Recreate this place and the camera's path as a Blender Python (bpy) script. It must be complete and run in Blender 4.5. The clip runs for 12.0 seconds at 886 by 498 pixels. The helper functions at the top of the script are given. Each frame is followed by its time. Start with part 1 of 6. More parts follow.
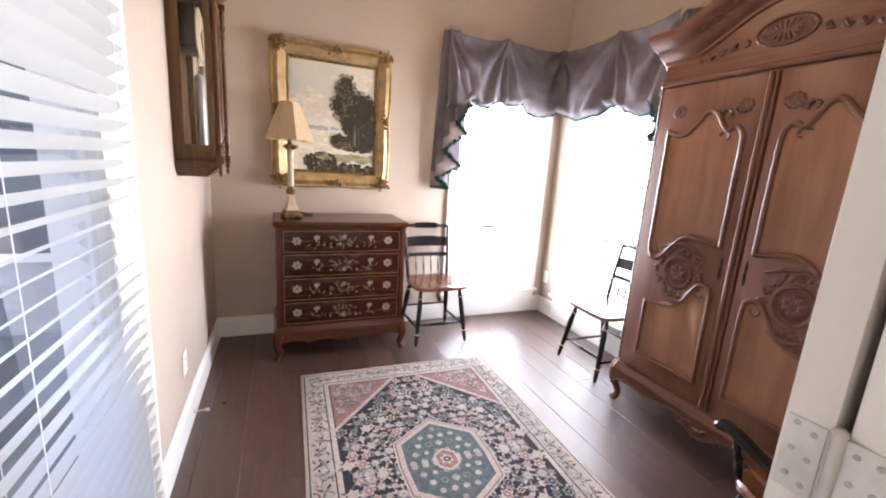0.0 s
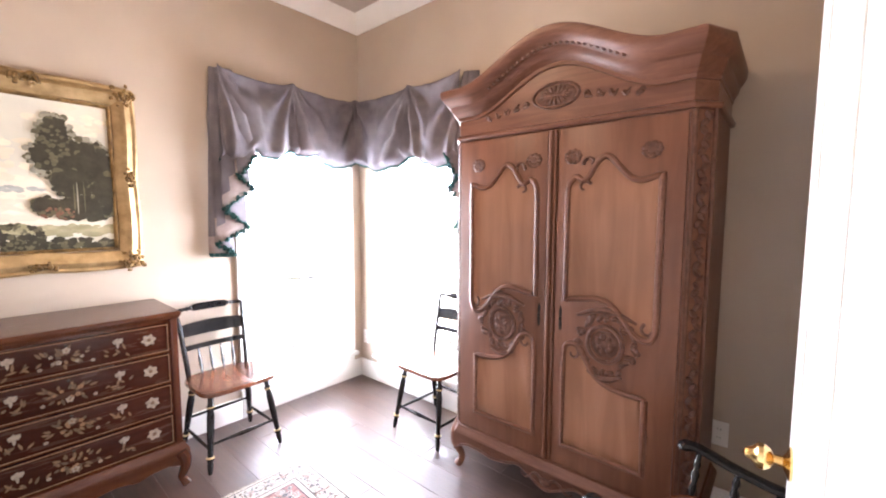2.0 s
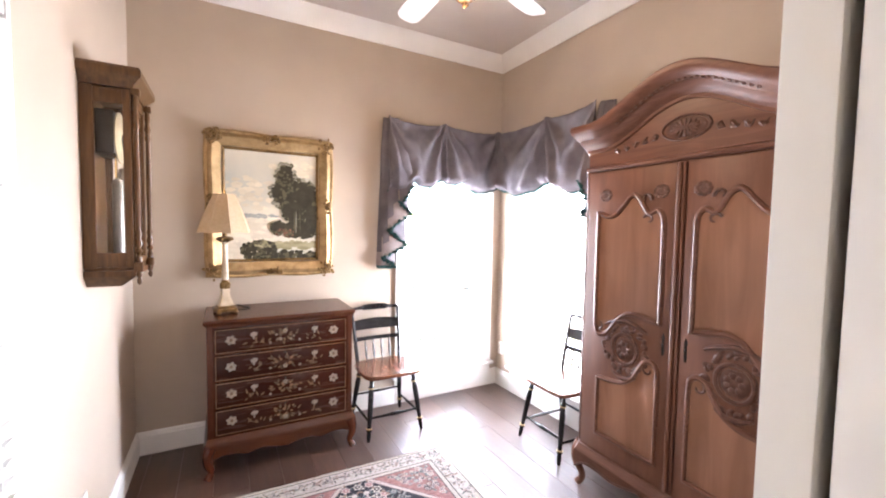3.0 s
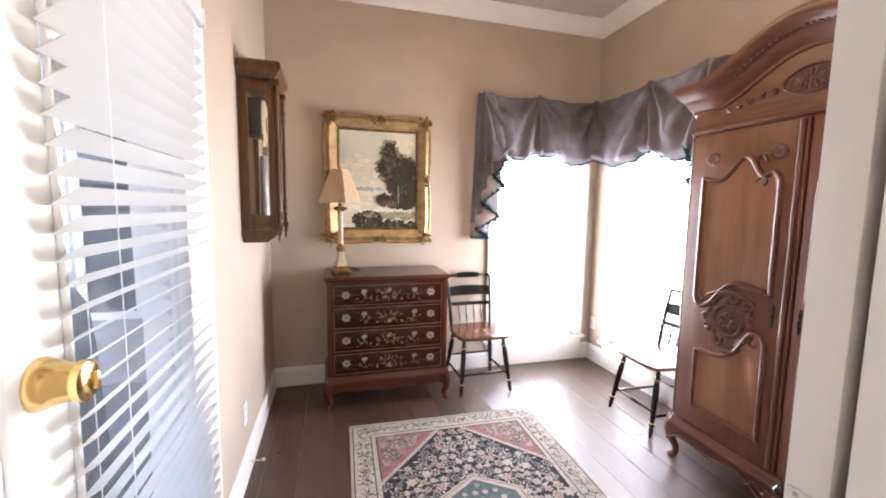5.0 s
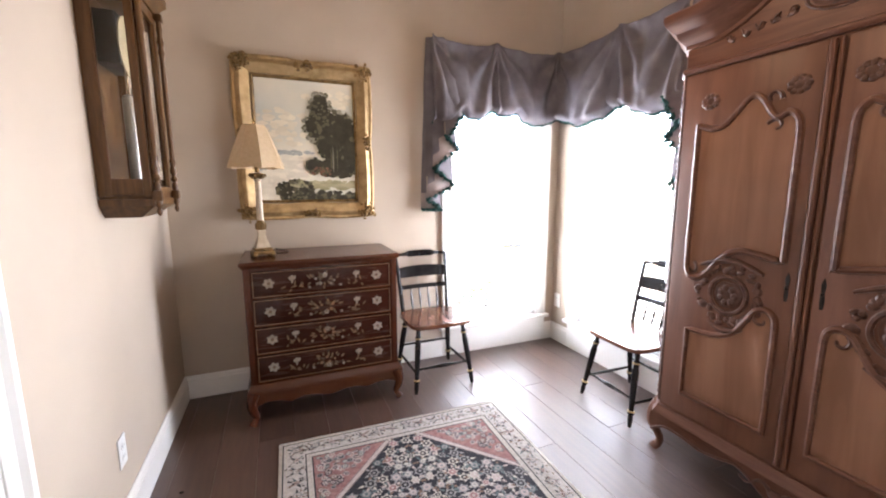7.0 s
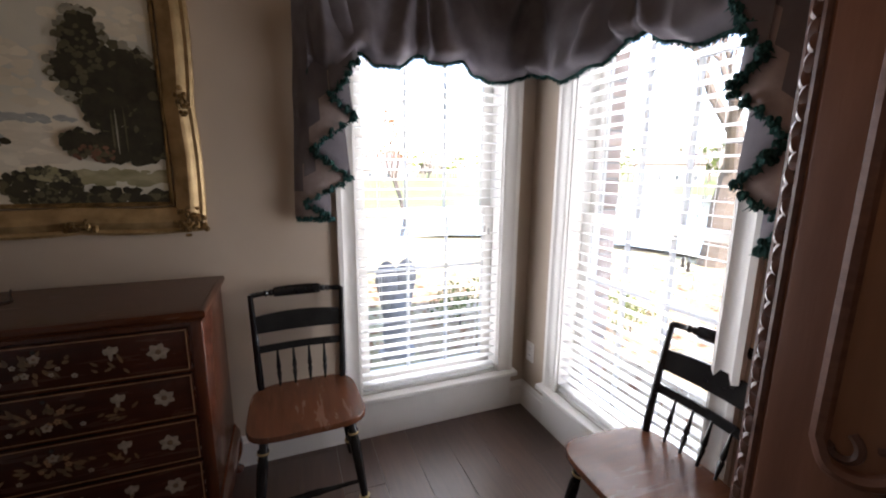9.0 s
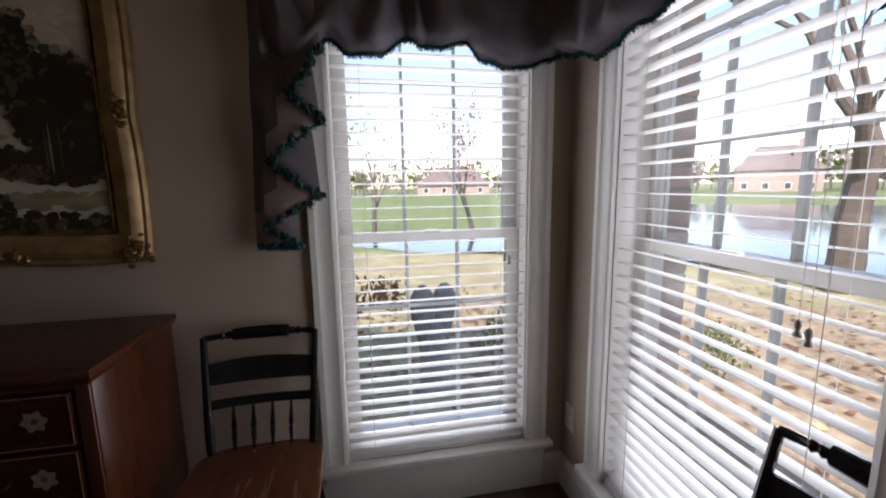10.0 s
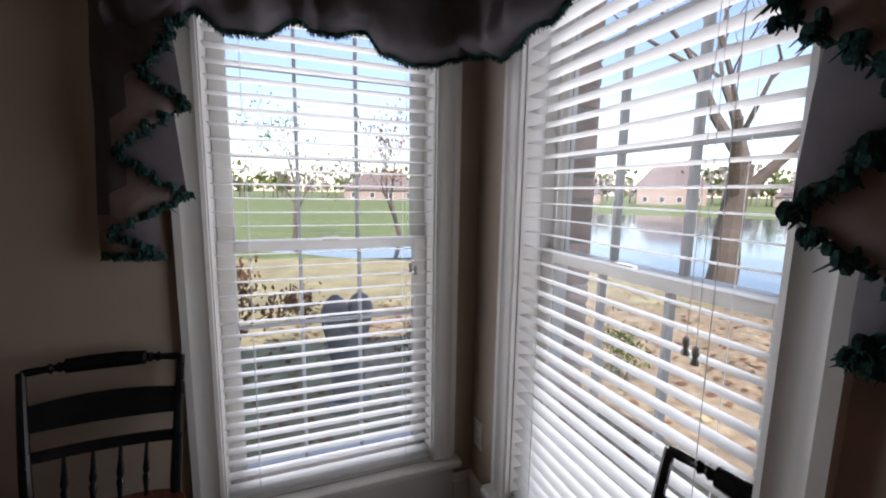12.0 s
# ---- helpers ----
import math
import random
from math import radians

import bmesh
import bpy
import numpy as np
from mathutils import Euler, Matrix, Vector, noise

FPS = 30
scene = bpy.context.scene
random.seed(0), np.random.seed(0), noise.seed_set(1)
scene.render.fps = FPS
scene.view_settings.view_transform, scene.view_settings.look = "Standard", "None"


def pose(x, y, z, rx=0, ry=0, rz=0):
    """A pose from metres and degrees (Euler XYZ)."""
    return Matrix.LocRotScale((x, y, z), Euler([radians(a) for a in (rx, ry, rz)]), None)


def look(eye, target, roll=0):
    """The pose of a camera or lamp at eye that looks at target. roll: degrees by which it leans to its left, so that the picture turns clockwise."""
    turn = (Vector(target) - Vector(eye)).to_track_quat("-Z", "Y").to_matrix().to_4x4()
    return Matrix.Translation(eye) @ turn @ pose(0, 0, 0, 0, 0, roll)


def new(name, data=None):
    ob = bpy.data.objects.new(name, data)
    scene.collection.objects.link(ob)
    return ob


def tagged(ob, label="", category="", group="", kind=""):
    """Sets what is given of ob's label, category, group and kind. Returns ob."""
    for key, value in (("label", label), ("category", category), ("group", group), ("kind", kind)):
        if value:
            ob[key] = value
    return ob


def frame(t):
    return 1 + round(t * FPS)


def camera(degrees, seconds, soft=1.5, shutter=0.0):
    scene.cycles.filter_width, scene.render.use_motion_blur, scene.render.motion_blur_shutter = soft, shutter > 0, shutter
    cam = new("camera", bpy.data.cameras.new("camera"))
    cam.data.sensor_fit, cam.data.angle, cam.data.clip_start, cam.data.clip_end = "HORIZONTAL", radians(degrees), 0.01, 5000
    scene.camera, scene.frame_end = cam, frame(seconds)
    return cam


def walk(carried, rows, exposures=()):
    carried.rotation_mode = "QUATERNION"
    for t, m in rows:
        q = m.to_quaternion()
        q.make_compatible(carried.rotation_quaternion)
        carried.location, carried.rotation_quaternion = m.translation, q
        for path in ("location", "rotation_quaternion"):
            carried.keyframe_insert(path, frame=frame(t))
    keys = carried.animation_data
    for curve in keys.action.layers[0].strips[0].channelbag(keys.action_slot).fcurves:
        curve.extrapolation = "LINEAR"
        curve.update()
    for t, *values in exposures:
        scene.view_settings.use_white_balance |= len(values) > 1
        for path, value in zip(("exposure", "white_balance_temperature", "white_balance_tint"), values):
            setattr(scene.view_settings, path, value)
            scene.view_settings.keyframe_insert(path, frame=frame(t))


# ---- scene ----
cam = camera(95.6, 12.0, 2.0)
PATH = [
    (0, (0.704, 0.484, 1.325), (1.456, 2.292, 0.918), 3.8),
    (0.5, (0.706, 0.655, 1.325), (1.797, 2.287, 0.94), 4.4),
    (1, (0.812, 0.751, 1.328), (2.216, 2.14, 1.015), 3.8),
    (1.5, (0.885, 0.784, 1.353), (2.453, 2.003, 1.125), 1.8),
    (2, (0.871, 0.789, 1.41), (2.385, 2.085, 1.241), 0.1),
    (2.5, (0.848, 0.673, 1.446), (2.085, 2.239, 1.312), 0.3),
    (3, (0.778, 0.525, 1.474), (1.732, 2.279, 1.366), 1.0),
    (3.5, (0.659, 0.429, 1.502), (1.391, 2.289, 1.413), 1.4),
    (5.5, (0.753, 0.389, 1.367), (1.282, 2.302, 1.122), 1.0),
    (6, (0.792, 0.456, 1.358), (1.375, 2.35, 1.088), 0.5),
    (6.5, (0.829, 0.627, 1.36), (1.488, 2.494, 1.075), 0.1),
    (7, (0.871, 0.809, 1.313), (1.622, 2.637, 1.008), -0.1),
    (7.5, (1.05, 1.067, 1.351), (1.85, 2.874, 1.038), -0.3),
    (9.3, (1.923, 1.817, 1.357), (2.609, 3.656, 0.975), 0.2),
    (9.5, (1.999, 1.894, 1.352), (2.63, 3.759, 0.998), -0.6),
    (9.6, (2.029, 1.943, 1.348), (2.626, 3.821, 1.002), -0.2),
    (10, (2.212, 2.042, 1.351), (2.584, 3.984, 1.047), -0.9),
    (10.5, (2.32, 2.106, 1.363), (2.45, 4.085, 1.1), -1.2),
    (11, (2.276, 2.134, 1.34), (2.427, 4.115, 1.112), -0.9),
    (11.5, (2.383, 2.13, 1.363), (2.746, 4.077, 1.085), 0.3),
    (12, (2.338, 2.136, 1.349), (3.051, 3.984, 1.072), 0.9),
]
EXPOSURES = [(0.0, 5.2, 6450, 22), (0.5, 5.55, 6350, 23), (1.0, 5.7, 6250, 22), (2.5, 5.85, 6300, 24), (3.5, 5.3, 6300, 22), (5.3, 5.15, 6600, 23), (6.0, 4.85, 6650, 22), (7.5, 5.1, 6300, 20), (9.3, 2.05, 6750, 22), (10.5, 1.05, 6600, 22), (12.0, 1.0, 6600, 22)]
walk(cam, [(t, look(eye, target, roll)) for t, eye, target, roll in PATH], EXPOSURES)

# ---- world and sun ----
SUN_UP, SUN_TURN = 48.0, 205.0   # elevation; compass turn of the sun from +y, clockwise
world = bpy.data.worlds.new("sky_world")
scene.world = world
world.use_nodes = True
wn = world.node_tree.nodes
sky = wn.new("ShaderNodeTexSky")
sky.sky_type = 'NISHITA'
sky.sun_disc = False
sky.dust_density = 0.4
sky.sun_elevation, sky.sun_rotation = radians(SUN_UP), radians(SUN_TURN)
wn["Background"].inputs[1].default_value = 0.15
world.node_tree.links.new(sky.outputs[0], wn["Background"].inputs[0])
sun = new("sun", bpy.data.lights.new("sun", 'SUN'))
sun.data.energy, sun.data.angle, sun.data.color = 3.1, radians(0.6), (1.0, 0.95, 0.87)
sd = Vector((math.sin(radians(SUN_TURN)) * math.cos(radians(SUN_UP)), math.cos(radians(SUN_TURN)) * math.cos(radians(SUN_UP)), math.sin(radians(SUN_UP))))
sun.matrix_world = look(sd * 30, (0, 0, 0))


WINDOW_FILL, HALL_FILL = 4.6, 2.4   # watts of the fill lamps added in the openings

# ---- materials ----
def mat(name, c1, c2, rough=0.6, scale=8.0, stretch=(1, 1, 1), bump=0.1, metal=0.0, large=0.12, per=0.0, fine=60.0, translucent=0.0, coat=0.0, coat_rough=0.15, detail=4.0, dist=0.0, rvar=0.08, island=0.0, spec=0.5):
    m = bpy.data.materials.new(name)
    m.use_nodes = True
    nt = m.node_tree
    n, l = nt.nodes, nt.links
    b = n["Principled BSDF"]
    tc = n.new("ShaderNodeTexCoord")
    mp = n.new("ShaderNodeMapping")
    mp.inputs["Scale"].default_value = stretch
    l.new(tc.outputs["Object"], mp.inputs["Vector"])
    oi = n.new("ShaderNodeObjectInfo")
    if per:
        sh = n.new("ShaderNodeVectorMath"); sh.operation = 'SCALE'
        cx = n.new("ShaderNodeCombineXYZ")
        for i in range(3):
            l.new(oi.outputs["Random"], cx.inputs[i])
        l.new(cx.outputs[0], sh.inputs[0]); sh.inputs["Scale"].default_value = 37.0
        l.new(sh.outputs[0], mp.inputs["Location"])
    n1 = n.new("ShaderNodeTexNoise"); n1.inputs["Scale"].default_value = scale; n1.inputs["Detail"].default_value = detail; n1.inputs["Distortion"].default_value = dist
    n2 = n.new("ShaderNodeTexNoise"); n2.inputs["Scale"].default_value = 1.3; n2.inputs["Detail"].default_value = 3
    n3 = n.new("ShaderNodeTexNoise"); n3.inputs["Scale"].default_value = fine; n3.inputs["Detail"].default_value = 3
    l.new(mp.outputs[0], n1.inputs["Vector"]); l.new(tc.outputs["Object"], n2.inputs["Vector"]); l.new(mp.outputs[0], n3.inputs["Vector"])
    r = n.new("ShaderNodeValToRGB")
    r.color_ramp.elements[0].position, r.color_ramp.elements[1].position = 0.32, 0.68
    r.color_ramp.elements[0].color, r.color_ramp.elements[1].color = (*c1, 1), (*c2, 1)
    l.new(n1.outputs[0], r.inputs[0])
    mr = n.new("ShaderNodeMapRange")
    mr.inputs[1].default_value, mr.inputs[2].default_value = 0.3, 0.7
    mr.inputs[3].default_value, mr.inputs[4].default_value = 1 - large, 1 + large
    l.new(n2.outputs[0], mr.inputs[0])
    val = mr.outputs[0]
    if per:
        m2 = n.new("ShaderNodeMapRange"); m2.inputs[3].default_value, m2.inputs[4].default_value = 1 - per, 1 + per
        l.new(oi.outputs["Random"], m2.inputs[0])
        mm = n.new("ShaderNodeMath"); mm.operation = 'MULTIPLY'
        l.new(val, mm.inputs[0]); l.new(m2.outputs[0], mm.inputs[1]); val = mm.outputs[0]
    if island:
        gi = n.new("ShaderNodeNewGeometry")
        m3 = n.new("ShaderNodeMapRange"); m3.inputs[3].default_value, m3.inputs[4].default_value = 1 - island, 1 + island
        l.new(gi.outputs["Random Per Island"], m3.inputs[0])
        mi_ = n.new("ShaderNodeMath"); mi_.operation = 'MULTIPLY'
        l.new(val, mi_.inputs[0]); l.new(m3.outputs[0], mi_.inputs[1]); val = mi_.outputs[0]
    b.inputs["Specular IOR Level"].default_value = spec
    hs = n.new("ShaderNodeHueSaturation")
    l.new(r.outputs[0], hs.inputs["Color"]); l.new(val, hs.inputs["Value"])
    l.new(hs.outputs[0], b.inputs["Base Color"])
    rr = n.new("ShaderNodeMapRange"); rr.inputs[3].default_value, rr.inputs[4].default_value = max(0.02, rough - rvar), min(1, rough + rvar)
    l.new(n1.outputs[0], rr.inputs[0]); l.new(rr.outputs[0], b.inputs["Roughness"])
    b.inputs["Metallic"].default_value = metal
    if coat:
        b.inputs["Coat Weight"].default_value = coat; b.inputs["Coat Roughness"].default_value = coat_rough
    if bump:
        ad = n.new("ShaderNodeMath"); ad.operation = 'ADD'
        l.new(n1.outputs[0], ad.inputs[0]); l.new(n3.outputs[0], ad.inputs[1])
        bp = n.new("ShaderNodeBump"); bp.inputs["Strength"].default_value = bump; bp.inputs["Distance"].default_value = 0.004
        l.new(ad.outputs[0], bp.inputs["Height"]); l.new(bp.outputs[0], b.inputs["Normal"])
    if translucent:
        tr = n.new("ShaderNodeBsdfTranslucent"); l.new(hs.outputs[0], tr.inputs[0])
        mx = n.new("ShaderNodeMixShader"); mx.inputs[0].default_value = translucent
        l.new(b.outputs[0], mx.inputs[1]); l.new(tr.outputs[0], mx.inputs[2])
        l.new(mx.outputs[0], n["Material Output"].inputs[0])
    return m


def glow(name, colour, strength):
    m = bpy.data.materials.new(name)
    m.use_nodes = True
    b = m.node_tree.nodes["Principled BSDF"]
    b.inputs["Base Color"].default_value = (*colour, 1)
    b.inputs["Emission Color"].default_value = (*colour, 1)
    b.inputs["Emission Strength"].default_value = strength
    return m


def glass(name, rough=0.0, tint=(1, 1, 1)):
    m = bpy.data.materials.new(name)
    m.use_nodes = True
    b = m.node_tree.nodes["Principled BSDF"]
    b.inputs["Base Color"].default_value = (*tint, 1)
    b.inputs["Roughness"].default_value = rough
    b.inputs["Transmission Weight"].default_value = 1.0
    b.inputs["IOR"].default_value = 1.3
    return m


WALL = mat("wall_paint", (0.41, 0.335, 0.262), (0.44, 0.36, 0.283), 0.75, 3, bump=0.06, large=0.04, fine=220)
CEIL = mat("ceiling_paint", (0.50, 0.44, 0.385), (0.53, 0.465, 0.405), 0.85, 4, bump=0.08, large=0.04, fine=160)
TRIM = mat("white_trim_paint", (0.7020, 0.6840, 0.6480), (0.7470, 0.7290, 0.6930), 0.35, 5, bump=0.03, large=0.04)
DOORW = mat("white_door_paint", (0.66, 0.64, 0.595), (0.71, 0.69, 0.64), 0.38, 5, bump=0.03, large=0.04)
SLAT = mat("white_blind_slat", (0.78, 0.78, 0.77), (0.86, 0.86, 0.85), 0.4, 4, (0.3, 3, 3), bump=0.02, large=0.03, translucent=0.5)
# translucent so the muntins glow pale, standing in for window glare
MUNTIN = mat("white_glare_muntin", (0.80, 0.80, 0.79), (0.85, 0.85, 0.84), 0.4, 6, bump=0.02, large=0.03, translucent=0.7)
# opaque slat, its white darkened to offset the strong light on the door's blind
SLATO = mat("white_opaque_slat_dimmed", (0.50, 0.49, 0.46), (0.56, 0.55, 0.515), 0.4, 4, (0.3, 3, 3), bump=0.02, large=0.03)
CORD = mat("white_cord", (0.7, 0.7, 0.68), (0.8, 0.8, 0.78), 0.7, 80)
FLOORW = mat("dark_stained_floor_wood", (0.0546, 0.0254, 0.0168), (0.0880, 0.0435, 0.0288), 0.50, 7, (7, 0.6, 7), coat=1.0, coat_rough=0.40, rvar=0.03, bump=0.02, large=0.12, per=0.2, fine=40, dist=0.6)
SUBFLOOR = mat("floor_gap", (0.018, 0.010, 0.007), (0.025, 0.014, 0.010), 0.8, 10)
GLASS = glass("window_glass")
CHERRY = mat("cherry_wood", (0.0568, 0.0147, 0.0053), (0.0833, 0.0238, 0.0081), 0.24, 6, (0.8, 7, 7), bump=0.02, large=0.18, coat=0.10, dist=0.5, spec=0.35)
CHERRYV = mat("cherry_wood_upright", (0.0567, 0.0132, 0.0052), (0.0832, 0.0214, 0.0079), 0.24, 6, (7, 7, 0.8), bump=0.02, large=0.18, coat=0.10, dist=0.5, spec=0.35)
DRAWER = mat("dark_drawer_wood", (0.0257, 0.0059, 0.0027), (0.0395, 0.0097, 0.0040), 0.26, 6, (0.8, 7, 7), bump=0.02, large=0.15, coat=0.06, dist=0.5, spec=0.25)
PEARL = mat("pale_inlay", (0.1968, 0.1600, 0.1248), (0.3280, 0.2720, 0.2184), 0.35, 60, bump=0.02)
GILT = mat("gilt_inlay", (0.0800, 0.0429, 0.0180), (0.1440, 0.0819, 0.0360), 0.4, 70, bump=0.03, island=0.35)
STRINGING = mat("light_stringing", (0.22, 0.11, 0.05), (0.28, 0.15, 0.07), 0.4, 30, bump=0)
OAK = mat("aged_oak", (0.1171, 0.0471, 0.0270), (0.1681, 0.0719, 0.0412), 0.42, 4, (5, 5, 0.6), bump=0.06, large=0.2, fine=30, dist=0.8, spec=0.3)
OAKH = mat("aged_oak_crosswise", (0.1009, 0.0395, 0.0235), (0.1547, 0.0668, 0.0399), 0.40, 6, (0.7, 8, 8), bump=0.10, large=0.2, fine=30, dist=0.8, spec=0.3)
OAKP = mat("pale_oak_panel", (0.2019, 0.0922, 0.0504), (0.2601, 0.1268, 0.0729), 0.42, 4, (5, 5, 0.5), bump=0.04, large=0.25, fine=30, dist=0.8, spec=0.3)
CARVE = mat("carved_oak", (0.0645, 0.0280, 0.0178), (0.1218, 0.0537, 0.0345), 0.42, 40, bump=0.25, large=0.15, spec=0.3)
IRON = mat("dark_iron", (0.02, 0.018, 0.016), (0.04, 0.035, 0.03), 0.5, 40, metal=0.8)
BLACK = mat("black_chair_paint", (0.007, 0.007, 0.008), (0.014, 0.014, 0.014), 0.22, 14, bump=0.03, large=0.3, spec=0.3)
BAND = mat("gold_band_paint", (0.35, 0.24, 0.10), (0.5, 0.36, 0.16), 0.4, 60)
SEATW = mat("maple_seat_wood", (0.105, 0.036, 0.017), (0.160, 0.058, 0.027), 0.25, 6, (7, 0.8, 7), bump=0.04, large=0.15, coat=0.4, dist=0.4)
GOLD = mat("gilded_wood", (0.2760, 0.1804, 0.0779), (0.4600, 0.3168, 0.1558), 0.48, 18, bump=0.15, metal=0.55, large=0.2)
GOLDD = mat("tarnished_gilding", (0.10, 0.06, 0.022), (0.30, 0.185, 0.07), 0.42, 30, bump=0.3, metal=0.65, large=0.25)
BRASS = mat("polished_brass", (0.75, 0.52, 0.20), (0.85, 0.62, 0.28), 0.16, 20, bump=0.02, metal=1.0, large=0.05)
STEEL = mat("painted_hinge_steel", (0.55, 0.54, 0.51), (0.66, 0.65, 0.62), 0.42, 30, bump=0.08, metal=0.25)
SCREW = mat("dull_screw", (0.36, 0.35, 0.32), (0.46, 0.45, 0.42), 0.45, 60, metal=0.4)
SHADE = mat("cream_lamp_shade", (0.64, 0.49, 0.31), (0.70, 0.55, 0.36), 0.75, 60, bump=0.12, large=0.05, translucent=0.35)
CREAM = mat("cream_crackle_finish", (0.42, 0.33, 0.22), (0.56, 0.46, 0.33), 0.4, 30, bump=0.1, large=0.2)
VAL = mat("taupe_satin_curtain", (0.1290, 0.1170, 0.1305), (0.1763, 0.1600, 0.1740), 0.8, 10, (1, 1, 1), bump=0.15, large=0.2, fine=300, translucent=0.03, spec=0.15)
VALIN = mat("rose_curtain_lining", (0.32, 0.26, 0.245), (0.42, 0.345, 0.32), 0.8, 20, bump=0.1, large=0.15, translucent=0.25, spec=0.15)
FRINGE = mat("teal_fringe", (0.010, 0.036, 0.036), (0.040, 0.115, 0.105), 0.85, 90, bump=0.8, large=0.3, fine=240, translucent=0.15, island=0.5, spec=0.1)
CLOCKW = mat("clock_walnut", (0.0640, 0.0286, 0.0099), (0.1250, 0.0590, 0.0190), 0.35, 7, (8, 8, 0.8), bump=0.06, large=0.2, coat=0.08, dist=0.6, spec=0.35)
DIAL = mat("clock_dial", (0.20, 0.155, 0.085), (0.28, 0.22, 0.13), 0.45, 30)
PEWTER = mat("dull_pewter", (0.16, 0.15, 0.13), (0.24, 0.225, 0.20), 0.4, 20, metal=0.6)
PLATE = mat("white_plastic_plate", (0.70, 0.69, 0.66), (0.75, 0.74, 0.71), 0.35, 10, bump=0)
FANW = mat("pale_fan_blade", (0.60, 0.60, 0.62), (0.70, 0.70, 0.72), 0.45, 6, (1, 6, 6), bump=0.03)
BRONZE = mat("bronze_metal", (0.045, 0.026, 0.014), (0.11, 0.065, 0.032), 0.4, 30, bump=0.15, metal=0.85)
AMBER = glow("amber_glass_lit", (1.0, 0.45, 0.10), 0.03)
BULB = glow("lit_bulb", (1.0, 0.82, 0.50), 0.2)
# rug wools
RUG_EDGE = mat("rug_cream_edge", (0.36, 0.32, 0.27), (0.50, 0.46, 0.39), 0.95, 90, bump=0.5, fine=400)
RUG_BORDER = mat("rug_beige_border", (0.36, 0.325, 0.30), (0.52, 0.48, 0.45), 0.95, 55, bump=0.5, fine=400)
RUG_NAVY = mat("rug_navy_field", (0.0080, 0.0088, 0.0153), (0.0208, 0.0208, 0.0306), 0.95, 60, bump=0.5, fine=400)
RUG_ROSE = mat("rug_rose", (0.2000, 0.0893, 0.0893), (0.3300, 0.1733, 0.1628), 0.95, 50, bump=0.5, fine=400)
RUG_PINK = mat("rug_pale_pink", (0.36, 0.28, 0.265), (0.48, 0.39, 0.37), 0.95, 60, bump=0.5, fine=400)
RUG_TEAL = mat("rug_grey_teal", (0.055, 0.080, 0.088), (0.105, 0.140, 0.145), 0.95, 50, bump=0.5, fine=400)
RUG_GREY = mat("rug_grey_flower", (0.17, 0.165, 0.17), (0.30, 0.285, 0.28), 0.95, 80, bump=0.5, fine=400)
RUG_CREAM = mat("rug_cream_flower", (0.36, 0.32, 0.285), (0.52, 0.47, 0.42), 0.95, 80, bump=0.5, fine=400)
RUG_BROWN = mat("rug_brown_leaf", (0.12, 0.075, 0.055), (0.20, 0.13, 0.10), 0.95, 80, bump=0.5, fine=400)


# ---- mesh helpers ----
def box(bm, x0, x1, y0, y1, z0, z1, bev=0.0, mi=0):
    v = [bm.verts.new(c) for c in ((x0, y0, z0), (x1, y0, z0), (x1, y1, z0), (x0, y1, z0), (x0, y0, z1), (x1, y0, z1), (x1, y1, z1), (x0, y1, z1))]
    fs = [bm.faces.new([v[i] for i in q]) for q in ((3, 2, 1, 0), (4, 5, 6, 7), (0, 1, 5, 4), (1, 2, 6, 5), (2, 3, 7, 6), (3, 0, 4, 7))]
    for f in fs:
        f.material_index = mi
    if bev:
        es = list({e for f in fs for e in f.edges})
        out = bmesh.ops.bevel(bm, geom=es, offset=bev, segments=2, affect='EDGES', profile=0.5)
        for f in out["faces"]:
            f.material_index = mi
        for f in {f for w in out["verts"] for f in w.link_faces}:
            f.normal_update()
            if max(abs(c) for c in f.normal) > 0.9999:
                f.select = True     # flat side of the box, kept flat when shaded
    return v


def loft(bm, rings, closed=True, caps=True, mi=0):
    vs = [[bm.verts.new(p) for p in r] for r in rings]
    k = len(vs[0])
    for a, b in zip(vs, vs[1:]):
        for i in range(k if closed else k - 1):
            j = (i + 1) % k
            f = bm.faces.new((a[i], a[j], b[j], b[i])); f.material_index = mi
    if caps and closed:
        bm.faces.new(vs[0][::-1]).material_index = mi
        bm.faces.new(vs[-1]).material_index = mi
    return vs


def lathe(bm, prof, c=(0, 0, 0), seg=14, m=None, mi=0, sq=1.0):
    rings = []
    for r, z in prof:
        ring = [Vector((r * math.cos(2 * math.pi * i / seg), sq * r * math.sin(2 * math.pi * i / seg), z)) for i in range(seg)]
        rings.append([(m @ p if m else p) + Vector(c) for p in ring])
    loft(bm, rings, mi=mi)


def tube(bm, pts, r, seg=8, mi=0, flat=None):
    pts = [Vector(p) for p in pts]
    rs = r if isinstance(r, (list, tuple)) else [r] * len(pts)
    d0 = (pts[1] - pts[0]).normalized()
    up = Vector((0, 0, 1)) if abs(d0.z) < 0.9 else Vector((1, 0, 0))
    n = d0.cross(up).normalized()
    rings = []
    for i, p in enumerate(pts):
        d = (pts[min(i + 1, len(pts) - 1)] - pts[max(i - 1, 0)]).normalized()
        n = (n - d * n.dot(d)).normalized()
        b = d.cross(n)
        ring = []
        for k in range(seg):
            a = 2 * math.pi * k / seg
            o = n * math.cos(a) * rs[i] + b * math.sin(a) * rs[i]
            if flat:
                ax = Vector(flat[0]); o = o - ax * o.dot(ax) * (1 - flat[1])
            ring.append(p + o)
        rings.append(ring)
    loft(bm, rings, mi=mi)


